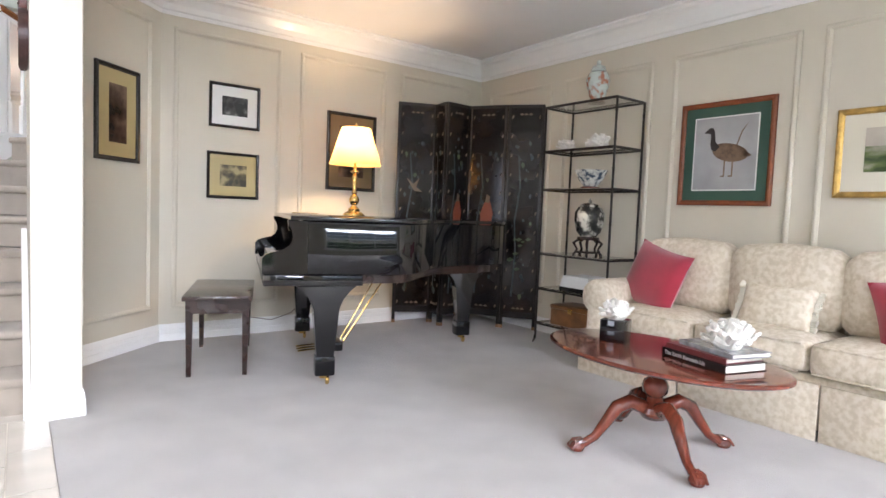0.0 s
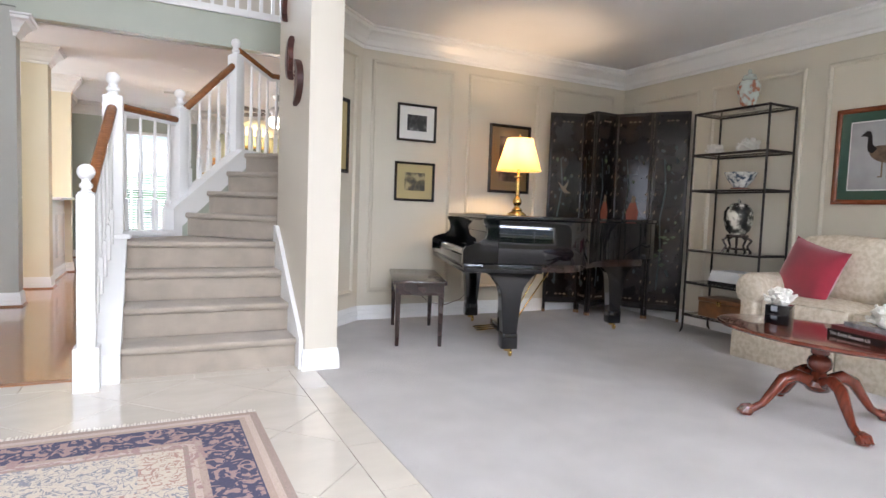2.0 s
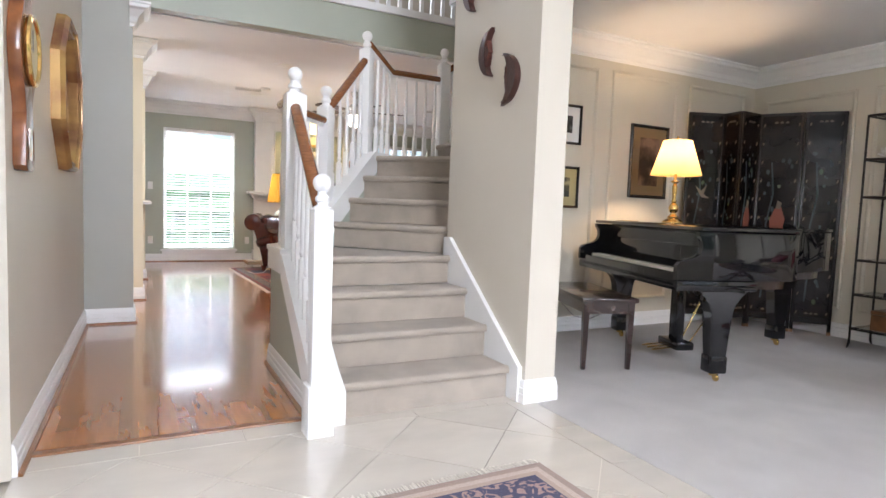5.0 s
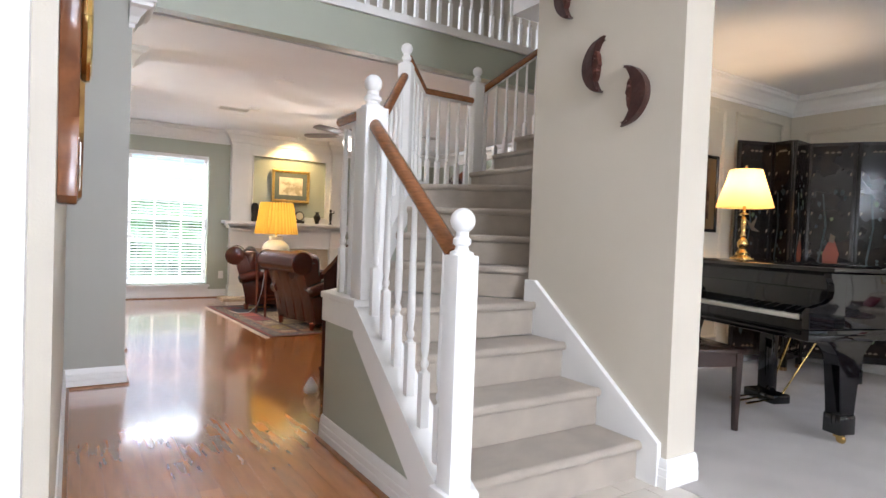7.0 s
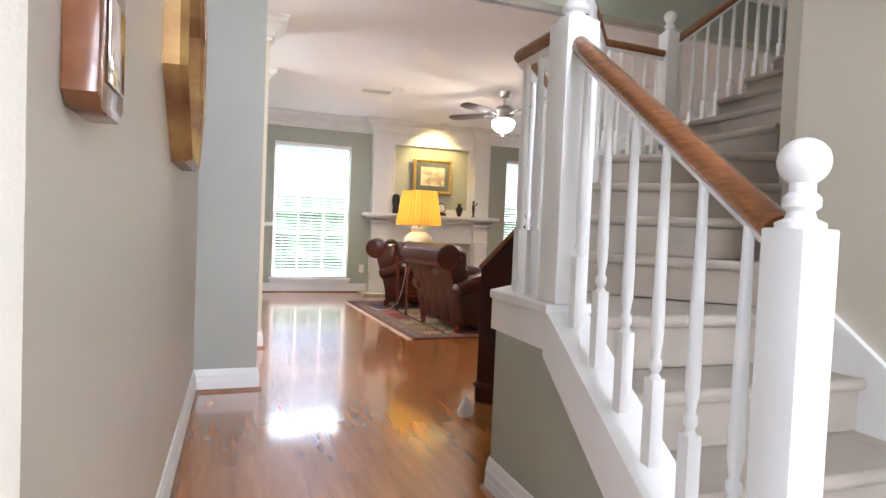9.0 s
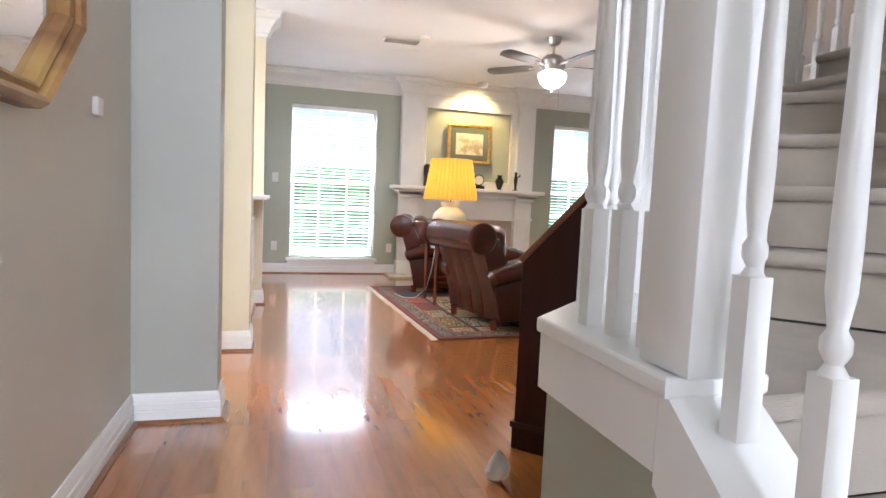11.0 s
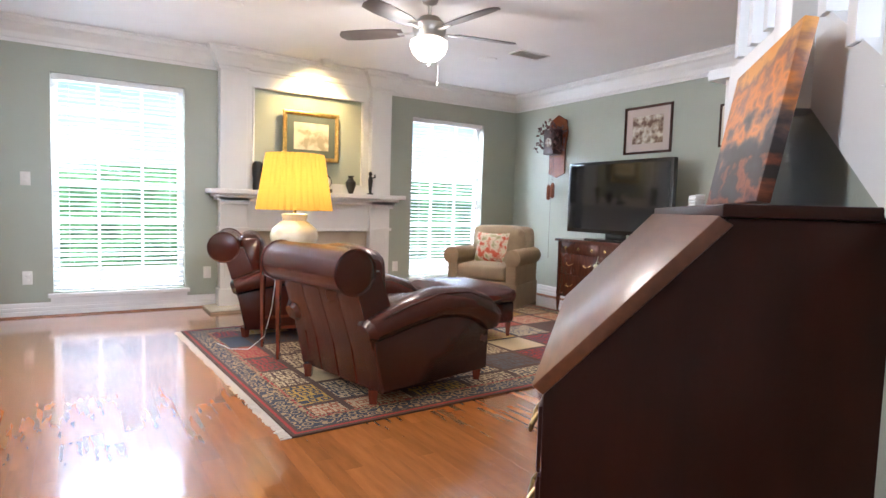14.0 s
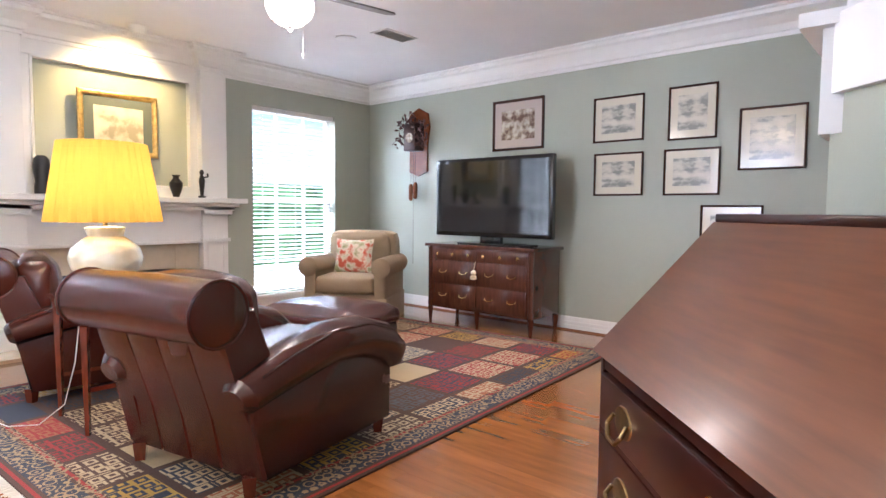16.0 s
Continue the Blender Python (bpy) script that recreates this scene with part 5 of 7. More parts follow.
# octagonal mirror and wall clock
mr = thing("octagonal_mirror", face(HX, 5.42, 1.64, -90) @ Matrix.Diagonal((1.45, 1.5, 0.97, 1)), "octagonal mirror in a gilt and dark moulded frame", "mirror")
oct_ = lambda rx, rz: [(rx * math.cos(radians(22.5 + 45 * i)) / 0.924, rz * math.sin(radians(22.5 + 45 * i)) / 0.924) for i in range(8)]
bm = B()
rings = [[bm.verts.new((x, d, z)) for x, z in oct_(0.34 - o, 0.45 - o)] for o, d in ((0, 0), (0, 0.03), (0.015, 0.045), (0.03, 0.04), (0.035, 0.03), (0.05, 0.035), (0.06, 0.03), (0.07, 0.012))]
for a, b in zip(rings, rings[1:]):
    for i in range(8):
        bm.faces.new((a[i], a[(i + 1) % 8], b[(i + 1) % 8], b[i]))
part("frame", bm, mat("bronze_gilt", (0.17, 0.055, 0.028), 0.25, 0.3, second=(0.50, 0.30, 0.10), scale=5), mr, smooth=False)
part("glass", prism(B(), oct_(0.273, 0.383), 0.008, 0.012, m=XZ), MIRROR, mr, "bevelled mirror glass", smooth=False)
ck = thing("wall_clock", face(HX, 4.0, 1.57, -90), "long banjo shaped wooden wall clock with glass faces", "clock")
CKW = mat("clock_wood", (0.26, 0.09, 0.03), 0.25, vary=0.5, scale=12, coat=0.4)
sil = [(-0.06, -0.42), (0.06, -0.42), (0.085, -0.40), (0.085, -0.25), (0.06, -0.20), (0.08, -0.13), (0.13, -0.08), (0.155, 0.0), (0.155, 0.08), (0.13, 0.15), (0.08, 0.20), (0.065, 0.26), (0.09, 0.31), (0.10, 0.38), (0.05, 0.45), (-0.05, 0.45), (-0.10, 0.38), (-0.09, 0.31), (-0.065, 0.26), (-0.08, 0.20), (-0.13, 0.15), (-0.155, 0.08), (-0.155, 0.0), (-0.13, -0.08), (-0.08, -0.13), (-0.06, -0.20), (-0.085, -0.25), (-0.085, -0.40)]
part("case", prism(B(), sil, 0, 0.045, 0.006, m=XZ), CKW, ck)
part("dial", lathe(B(), [(0.115, 0.0), (0.115, 0.012)], 40, m=pose(0, 0.045, 0.04, -90, 0, 0)), mat("clock_dial", (0.62, 0.55, 0.36), 0.4), ck)
bm = B()
tube(bm, [(0.125 * math.cos(i * 2 * math.pi / 40), 0.058, 0.04 + 0.125 * math.sin(i * 2 * math.pi / 40)) for i in range(41)], 0.012, 8)
part("bezel", bm, BRASS, ck, "brass bezel")
part("pendulum_glass", box(B(), -0.05, 0.05, 0.046, 0.051, -0.38, -0.26, 0.002), MIRROR, ck)
bm = box(B(), -0.003, 0.003, 0.058, 0.060, 0.04, 0.12)
box(bm, 0.0, 0.06, 0.0605, 0.062, 0.037, 0.043)
part("hands_of_clock", bm, BLACK, ck, smooth=False)
t = thing("wall_sensor", face(HX, 6.20, 1.29, -90), "small white sensor on the hall wall", "sensor")
part("case", box(B(), -0.03, 0.03, 0, 0.02, -0.03, 0.03, 0.005), OUTW, t)


def outlet(m, sw=False):
    t = thing("light_switch" if sw else "wall_outlet", m, "white double light switch plate" if sw else "white double wall outlet plate", "switch" if sw else "outlet")
    part("plate", box(B(), -0.037, 0.037, 0, 0.006, -0.06, 0.06, 0.002), OUTW, t)
    bm = B()
    for z in (-0.022, 0.022):
        box(bm, -0.016, 0.016, 0.006, 0.009, z - 0.014, z + 0.014, 0.002)
    part("socket" if not sw else "rocker", bm, OUTW, t)


for x, z, s in ((-0.79, 0.36, 0), (-0.79, 1.24, 1), (0.71, 0.36, 0), (2.87, 0.36, 0)):
    outlet(face(x, FN, z, 180), bool(s))




# ---- family room things ----
SAGE = WALL_GREEN
fp = thing("fireplace", pose(0, FN, 0), "white painted fireplace surround with pilasters, mantel shelf and overmantel panel", "fireplace")


def fpart(nm, material, *b, bev=0.003, label=""):
    bm = B()
    for q in b:
        box(bm, q[0], q[1], q[2] - 0.0, q[3], q[4], q[5], bev)
    return part(nm, bm, material, fp, label, smooth=False)


for a, b in ((0.81, 1.07), (2.46, 2.71)):
    pil = fpart("pilaster", WHITE, (a, b, -0.14, 0, 0.20, 2.46))
    part("recess_frame", box(box(box(box(B(), a + 0.04, a + 0.055, -0.149, -0.14, 0.30, 0.78), b - 0.055, b - 0.04, -0.149, -0.14, 0.30, 0.78), a + 0.055, b - 0.055, -0.149, -0.14, 0.30, 0.315), a + 0.055, b - 0.055, -0.149, -0.14, 0.765, 0.78), WHITE, pil, smooth=False)
    part("plinth", box(B(), a - 0.02, b + 0.02, -0.165, 0, 0.03, 0.20, 0.004), WHITE, pil, smooth=False)
    part("band", box(B(), a - 0.015, b + 0.015, -0.165, 0, 0.80, 0.83, 0.003), WHITE, pil, smooth=False)
    part("capital", box(B(), a - 0.02, b + 0.02, -0.20, -0.14, 1.06, 1.15, 0.008), WHITE, pil, smooth=False)
    c = Vector(((a + b) / 2, 0))
fpart("frieze", WHITE, (1.07, 2.46, -0.10, 0, 0.79, 1.15), (1.07, 2.46, -0.12, -0.10, 0.79, 0.815))
fpart("mantel_bed", WHITE, (0.77, 2.75, -0.20, 0, 1.10, 1.135), (0.74, 2.78, -0.24, 0, 1.136, 1.165))
fpart("mantel_shelf", WHITE, (0.69, 2.84, -0.30, 0, 1.166, 1.215), bev=0.008)
fpart("surround", mat("beige_marble", (0.58, 0.50, 0.38), 0.25, vary=0.2, scale=4), (1.07, 1.30, -0.05, 0, 0.03, 0.79), (2.23, 2.46, -0.05, 0, 0.03, 0.79), (1.30, 2.23, -0.05, 0, 0.56, 0.79), label="beige marble surround")
# flat black plate in place of the hole; its dark inside is the colour
fpart("firebox", mat("firebox_dark", (0.01, 0.01, 0.01), 0.8), (1.30, 2.23, -0.006, 0.0, 0.03, 0.56), bev=0)
fpart("overmantel", WHITE, (1.07, 2.46, -0.06, 0, 1.216, 1.30), (1.07, 2.46, -0.06, 0, 2.29, 2.46), (1.07, 1.14, -0.06, 0, 1.30, 2.29), (2.40, 2.46, -0.06, 0, 1.30, 2.29))
fpart("panel", WALL_GREEN, (1.14, 2.40, -0.012, 0, 1.30, 2.29), bev=0, label="sage green recessed panel")
fpart("panel_moulding", WHITE, (1.14, 1.16, -0.075, -0.012, 1.30, 2.29), (2.38, 2.40, -0.075, -0.012, 1.30, 2.29), (1.16, 2.38, -0.075, -0.012, 2.27, 2.29), (1.16, 2.38, -0.075, -0.012, 1.30, 1.32))
fpart("hearth", MATS["beige_marble"], (0.66, 2.82, -0.46, 0, 0.0, 0.03), label="beige marble hearth slab")
moulding("crown_fireplace", [(2.71, FN), (2.71, FN - 0.14), (2.46, FN - 0.14), (2.46, FN - 0.06), (1.07, FN - 0.06), (1.07, FN - 0.14), (0.81, FN - 0.14), (0.81, FN)], crown(FC, 1.15), WHITE)
picture("map_picture", face(2.08, FN - 0.078, 1.555, 180), 0.63, 0.53, 0.045, GOLD, MATS2, MAPP, "gilt framed antique map with a grey mount above the mantel", 0.075)
CARV = MATS["carved_dark_wood"]
EB = mat("ebony", (0.012, 0.009, 0.008), 0.3)
MZ = 1.2155
t = thing("carved_head", pose(1.17, FN - 0.17, MZ), "tall black carved wooden head on the mantel", "ornament")
part("carving", lathe(B(), [(0.05, 0), (0.052, 0.05), (0.045, 0.10), (0.055, 0.16), (0.058, 0.22), (0.052, 0.27), (0.03, 0.295)], 16), EB, t)
t = thing("small_vase", pose(2.20, FN - 0.17, MZ), "small black vase on the mantel", "vase")
part("body", lathe(B(), [(0.025, 0), (0.035, 0.03), (0.055, 0.09), (0.058, 0.13), (0.03, 0.165), (0.024, 0.18), (0.04, 0.20)], 20), EB, t)
t = tagged(part("statuette", tube(lathe(lathe(B(), [(0.035, 0), (0.035, 0.015), (0.014, 0.02), (0.022, 0.10), (0.028, 0.16), (0.014, 0.21)], 12), [(0.006, 0.205), (0.02, 0.225), (0.02, 0.245), (0.006, 0.262)], 12), [(0.02, 0, 0.19), (0.06, 0, 0.20), (0.055, 0, 0.23)], 0.009, 6), EB), "slim black standing statuette on the mantel", "statue")
t.matrix_world = pose(2.44, FN - 0.17, MZ)
t = thing("mantel_clock", pose(1.90, FN - 0.15, MZ), "round dark mantel clock behind the yellow lamp", "clock")
part("case", lathe(B(), [(0.07, -0.02), (0.08, -0.01), (0.08, 0.01), (0.07, 0.02)], 28, m=pose(0, 0, 0.12, 90, 0, 0)), EB, t)
part("dial", lathe(B(), [(0.062, 0.0), (0.062, 0.003)], 28, m=pose(0, -0.0205, 0.12, 90, 0, 0)), PAPER, t, "pale clock dial")
part("base", box(B(), -0.08, 0.08, -0.03, 0.03, 0, 0.045, 0.004), EB, t)


def club_chair(m, label):
    t = thing("leather_club_chair", m, label, "armchair")
    sx = Matrix(((1, 0, 0, 0), (0, 0, 1, 0), (0, 1, 0, 0), (0, 0, 0, 1)))
    W = 0.36
    for x, y in ((-0.33, -0.31), (-0.33, 0.31), (0.40, -0.34), (0.40, 0.34)):
        part("foot", tube(B(), [(x, y, 0), (x, y, 0.08)], [0.026, 0.036], 4), MAHOG, t, smooth=False)
    part("seat_box", box(B(), -0.30, 0.42, -0.26, 0.26, 0.10, 0.32, 0.03), LEATHER, t)
    part("seat_cushion", puff(B(), -0.24, 0.46, -0.255, 0.255, 0.31, 0.47, 0.06, 0.03), LEATHER, t)
    # back: a sloping shell in vertical panels with a thick roll on top
    b = None
    bw = [-0.36, -0.17, 0.0, 0.17, 0.36]
    for k in range(4):
        prof = [(-0.33, 0.07), (-0.37, 0.28), (-0.44, 0.50), (-0.50, 0.70), (-0.34, 0.72), (-0.26, 0.50), (-0.22, 0.30), (-0.24, 0.07)]
        bm = prism(B(), prof, bw[k] + 0.002, bw[k + 1] - 0.002, 0.008, m=sx)
        part("back_panel", bm, LEATHER, t)
    bm = tube(B(), [(-0.49, -0.366, 0.72), (-0.49, -0.358, 0.72), (-0.49, 0.0, 0.724), (-0.49, 0.358, 0.72), (-0.49, 0.366, 0.72)], [0.10, 0.114, 0.118, 0.114, 0.10], 28)
    r_ = part("back_roll", bm, LEATHER, t)
    for s in (-1, 1):
        part("piping", tube(B(), [(-0.49 + 0.116 * math.cos(a), s * 0.358, 0.72 + 0.116 * math.sin(a)) for a in [2 * math.pi * i / 24 for i in range(25)]], 0.006, 6), LEATHER, r_)
    part("inner_back", puff(B(), -0.40, -0.20, -0.25, 0.25, 0.42, 0.80, 0.06, 0.04), LEATHER, t)
    for s in (-1, 1):
        y0, y1 = sorted((s * 0.27, s * 0.385))
        prof = [(-0.33, 0.07), (-0.38, 0.32), (-0.39, 0.42), (-0.10, 0.50), (0.30, 0.46), (0.45, 0.37), (0.44, 0.07)]
        a = part("side", prism(B(), prof, y0, y1, 0.012, m=sx), LEATHER, t)
        yc = s * 0.345
        arm = part("arm_roll", tube(B(), [(-0.43, yc, 0.40), (-0.40, yc, 0.41), (-0.22, yc, 0.465), (0.02, yc, 0.515), (0.22, yc, 0.505), (0.38, yc, 0.455), (0.46, yc, 0.39), (0.48, yc, 0.33)], [0.05, 0.085, 0.100, 0.108, 0.112, 0.112, 0.105, 0.07], 24, flat=0.85), LEATHER, t)
        bm = tube(B(), [(-0.36, yc + s * 0.07, 0.478), (-0.22, yc + s * 0.075, 0.525), (0.02, yc + s * 0.08, 0.580), (0.22, yc + s * 0.08, 0.572), (0.38, yc + s * 0.08, 0.522), (0.46, yc + s * 0.078, 0.455)], 0.005, 6)
        part("seam", bm, LEATHER, arm)
    return t


club_chair(pose(1.24, 8.66, 0.014, 0, 0, 12) @ Matrix.Diagonal((1.08, 1.08, 1.02, 1)), "dark brown leather club chair with rolled back on the patterned rug")
club_chair(pose(1.12, 10.36, 0.014, 0, 0, -15), "dark brown leather club chair beyond the lamp table")
t = thing("ottoman", pose(2.42, 9.62, 0.014, 0, 0, 8), "brown leather ottoman with a domed top on the rug", "ottoman")
part("body", box(B(), -0.28, 0.28, -0.40, 0.40, 0.12, 0.30, 0.03), LEATHER, t)
part("top_cushion", puff(B(), -0.30, 0.30, -0.42, 0.42, 0.28, 0.42, 0.06, 0.05), LEATHER, t)
for x in (-0.24, 0.24):
    for y in (-0.36, 0.36):
        part("foot", tube(B(), [(x, y, 0), (x, y, 0.12)], [0.02, 0.034], 4), MAHOG, t, smooth=False)

# lamp table and yellow lamp
t = thing("lamp_table", pose(0.93, 9.575, 0.014) @ Matrix.Diagonal((1, 1, 1.05, 1)), "small mahogany side table with slender tapered legs between the chairs", "table")
part("top", box(B(), -0.21, 0.21, -0.24, 0.24, 0.60, 0.622, 0.004), MAHOG, t)
part("apron", box(B(), -0.18, 0.18, -0.21, 0.21, 0.52, 0.599), MAHOG, t, smooth=False)
for x in (-0.17, 0.17):
    for y in (-0.20, 0.20):
        part("leg", tube(B(), [(x, y, 0), (x, y, 0.599)], [0.013, 0.024], 4), MAHOG, t, smooth=False)
for y in (-0.206, 0.194):
    part("stretcher", box(B(), -0.155, 0.155, y, y + 0.012, 0.20, 0.22), MAHOG, t, smooth=False)
t = thing("ceramic_lamp", pose(0.93, 9.575, 0.6675) @ Matrix.Diagonal((1.04, 1.04, 1, 1)), "large ivory ceramic table lamp with a lit yellow pleated shade", "lamp")
IVC = mat("ivory_ceramic", (0.75, 0.70, 0.52), 0.25, vary=0.08, scale=20, bump=0.8, bscale=22, coat=0.4)
part("base", lathe(B(), [(0.08, 0), (0.085, 0.015), (0.07, 0.03), (0.10, 0.07), (0.155, 0.14), (0.165, 0.19), (0.15, 0.24), (0.10, 0.285), (0.078, 0.30), (0.088, 0.335), (0.088, 0.345), (0.06, 0.352)], 36), IVC, t)
part("stem", lathe(B(), [(0.012, 0.353), (0.012, 0.46)], 12), BRASS, t)
part("shade", shade_mesh(0.262, 0.198, 0.375, 0.775, 36, 0.035), SHADE2, t, "yellow pleated lamp shade")
lamp("yellow_lamp_bulb", "POINT", pose(0.93, 9.575, 1.23), 17, (1.0, 0.78, 0.40), 0.05)

t = thing("lamp_cable", pose(0.70, 9.60, 0.014), "thin white electric cable hanging behind the lamp table", "cable")
part("cable", tube(B(), [(0.07, -0.12, 0.55), (0.04, -0.14, 0.35), (0.0, -0.10, 0.14), (-0.08, 0.02, 0.03), (-0.17, 0.18, 0.006), (-0.22, 0.40, 0.006)], 0.0022, 6), OUTW, t)

# tan armchair
t = thing("tan_armchair", pose(3.72, 10.86, 0.005, 0, 0, 212), "tan upholstered armchair with rolled arms and a skirt by the window", "armchair")
part("base", box(B(), -0.34, 0.40, -0.34, 0.34, 0.06, 0.30, 0.02), TANF, t)
bm = B()
for a in range(9):
    y = -0.42 + a * 0.0933
    box(bm, 0.395 + 0.004 * (a % 2), 0.412 + 0.004 * (a % 2), y, y + 0.0925, 0.0, 0.26, 0.003)
box(bm, -0.36, 0.40, -0.425, -0.412, 0, 0.26, 0.003), box(bm, -0.36, 0.40, 0.412, 0.425, 0, 0.26, 0.003)
part("skirt", bm, TANF, t)
part("seat_cushion", puff(B(), -0.22, 0.43, -0.285, 0.285, 0.30, 0.47, 0.04, 0.02), TANF, t)
part("back", puff(B(), -0.42, -0.20, -0.36, 0.36, 0.10, 0.88, 0.06, 0.02), TANF, t)
part("back_cushion", puff(B(), -0.28, -0.10, -0.285, 0.285, 0.46, 0.87, 0.06, 0.03), TANF, t)
for s in (-1, 1):
    bm = box(B(), -0.38, 0.40, *sorted((s * 0.29, s * 0.41)), 0.10, 0.56, 0.02)
    tube(bm, [(-0.36, s * 0.365, 0.555), (0.405, s * 0.365, 0.555), (0.415, s * 0.365, 0.555)], [0.095, 0.095, 0.08], 24)
    part("arm", bm, TANF, t)
FLOR = art_mat("floral_fabric", (0.55, 0.10, 0.05), (0.70, 0.62, 0.48), (0.30, 0.30, 0.14), 11, rough=0.8)
pillow(pose(3.60, 10.78, 0.478, 16, 0, 122) @ pose(0, 0, 0), 0.40, 0.36, 0.14, FLOR, "square floral cushion with red roses on cream")

# dresser with the television
t = thing("dresser", pose(4.12, 8.99, 0.005) @ Matrix.Diagonal((1, 1, 1.055, 1)), "dark mahogany dresser on tapered legs below the television", "dresser")
DW, DD = 1.26, 0.50
part("carcass", box(B(), 0.02, DD, 0.02, DW - 0.02, 0.14, 0.715, 0.004), DRESSW, t)
part("top", box(B(), -0.01, DD + 0.01, -0.015, DW + 0.015, 0.716, 0.745, 0.006), DRESSW, t)
for x, y in ((0.03, 0.035), (0.03, DW - 0.035), (DD - 0.04, 0.035), (DD - 0.04, DW - 0.035), (0.03, DW / 2)):
    part("leg", tube(B(), [(x, y, 0), (x, y, 0.14)], [0.018, 0.036], 4), DRESSW, t, smooth=False)
for y in (0.012, DW - 0.062):
    part("corner_column", lathe(B(), [(0.026, 0.15), (0.028, 0.18), (0.024, 0.20), (0.026, 0.68), (0.029, 0.71)], 16, 0.03, y + 0.025), DRESSW, t)
for r, (z0, z1) in enumerate(((0.60, 0.70), (0.385, 0.59), (0.165, 0.375))):
    for c in range(2):
        y0 = 0.075 + c * 0.56
        d = part("drawer", box(B(), 0.004, 0.02, y0, y0 + 0.548, z0, z1, 0.004), DRESSW, t)
        if r == 0:
            for f in (0.15, 0.5, 0.85):
                part("knob", lathe(B(), [(0.008, 0), (0.014, 0.008), (0.014, 0.016), (0.006, 0.02)], 12, m=pose(0.004, y0 + 0.548 * f, (z0 + z1) / 2, 0, -90, 0)), BRASS, d, "brass knob")
        else:
            for f in (0.27, 0.73):
                yc, zc = y0 + 0.548 * f, (z0 + z1) / 2
                part("handle", tube(B(), [(0.004, yc - 0.045, zc + 0.012), (-0.012, yc - 0.04, zc - 0.004), (-0.016, yc, zc - 0.014), (-0.012, yc + 0.04, zc - 0.004), (0.004, yc + 0.045, zc + 0.012)], 0.004, 6), BRASS, d, "brass bail handle")
bm = lathe(B(), [(0.012, 0.0), (0.028, 0.005), (0.03, 0.03), (0.014, 0.045), (0.026, 0.055), (0.024, 0.075), (0.008, 0.085)], 14, -0.03, 0.63)
bmesh.ops.translate(bm, verts=bm.verts, vec=(0, 0, 0.44))
tube(bm, [(-0.03, 0.63, 0.525), (-0.002, 0.63, 0.60)], 0.003, 5)
part("tassel", bm, mat("cream_tassel", (0.62, 0.52, 0.34), 0.9), t, "cream hanging tassel")
t = thing("television", pose(4.32, 9.59, 0.7925), "wide flat black television on the dresser", "television")
part("bezel", box(B(), -0.03, 0.03, -0.68, 0.68, 0.075, 0.835, 0.006), PLASTIC, t)
part("screen", box(B(), -0.034, -0.0305, -0.645, 0.645, 0.115, 0.80), SCREENT, t, smooth=False)
part("neck", box(B(), -0.02, 0.03, -0.12, 0.12, 0.018, 0.075, 0.004), PLASTIC, t)
part("foot", box(B(), -0.13, 0.13, -0.32, 0.32, 0.0, 0.018, 0.006), PLASTIC, t)
t = thing("media_box", pose(4.20, 9.08, 0.7925), "slim black media box beside the television foot", "device")
part("case", box(B(), 0, 0.14, 0, 0.11, 0, 0.02, 0.003), PLASTIC, t)

# pictures on the television wall
TW = lambda y, z: face(FE, y, z, 90)
picture("family_picture", TW(9.24, 1.722), 0.60, 0.50, 0.025, FRBRN, mat("pink_grey_mount", (0.52, 0.44, 0.40), 0.2), SEPIA, "brown framed sepia group photograph above the television", 0.08)
for y, z, w, h in ((8.265, 1.73, 0.46, 0.394), (7.68, 1.706, 0.38, 0.432), (8.26, 1.26, 0.45, 0.373), (7.645, 1.257, 0.44, 0.377), (7.07, 1.442, 0.45, 0.467), (7.33, 0.79, 0.45, 0.387)):
    picture("ship_picture", TW(y, z), w, h, 0.016, FRBRN, MATC, SHIP, "thin brown framed ship print with a cream mount" if w > h else "tall brown framed ship print with cream mount", 0.06)

# cuckoo clock
t = thing("cuckoo_clock", TW(10.88, 1.506), "carved dark reddish cuckoo clock with leaves and hanging weights", "clock")
part("bracket", prism(B(), [(-0.14, 0.05), (0.0, 0.0), (0.14, 0.05), (0.13, 0.35), (0.17, 0.55), (0.14, 0.70), (0.0, 0.77), (-0.14, 0.70), (-0.17, 0.55), (-0.13, 0.35)], 0.0, 0.025, 0.005, m=XZ), FRRED, t)
part("house", box(B(), -0.09, 0.09, 0.026, 0.17, 0.28, 0.58, 0.006), CARV, t)
part("dial", lathe(B(), [(0.055, 0), (0.055, 0.006)], 24, m=pose(0, 0.171, 0.42, -90, 0, 0)), SEPIA, t)
rnd = random.Random(4)
bm = B()
for k in range(120):
    a, r = rnd.uniform(-0.6, 3.8), rnd.uniform(0.11, 0.22)
    c = Vector((r * math.cos(a), rnd.uniform(0.06, 0.22), 0.44 + r * math.sin(a) * 1.15))
    q = pose(*c, rnd.uniform(0, 360), rnd.uniform(0, 360), rnd.uniform(0, 360))
    prism(bm, [(-0.030, 0), (-0.01, 0.016), (0.03, 0.0), (-0.01, -0.016)], -0.002, 0.002, m=q)
tagged(part("carved_leaves", bm, mat("reddish_leaf", (0.13, 0.045, 0.035), 0.5, vary=0.4, scale=20), t, "carved reddish leaves", smooth=False), kind="stuff")
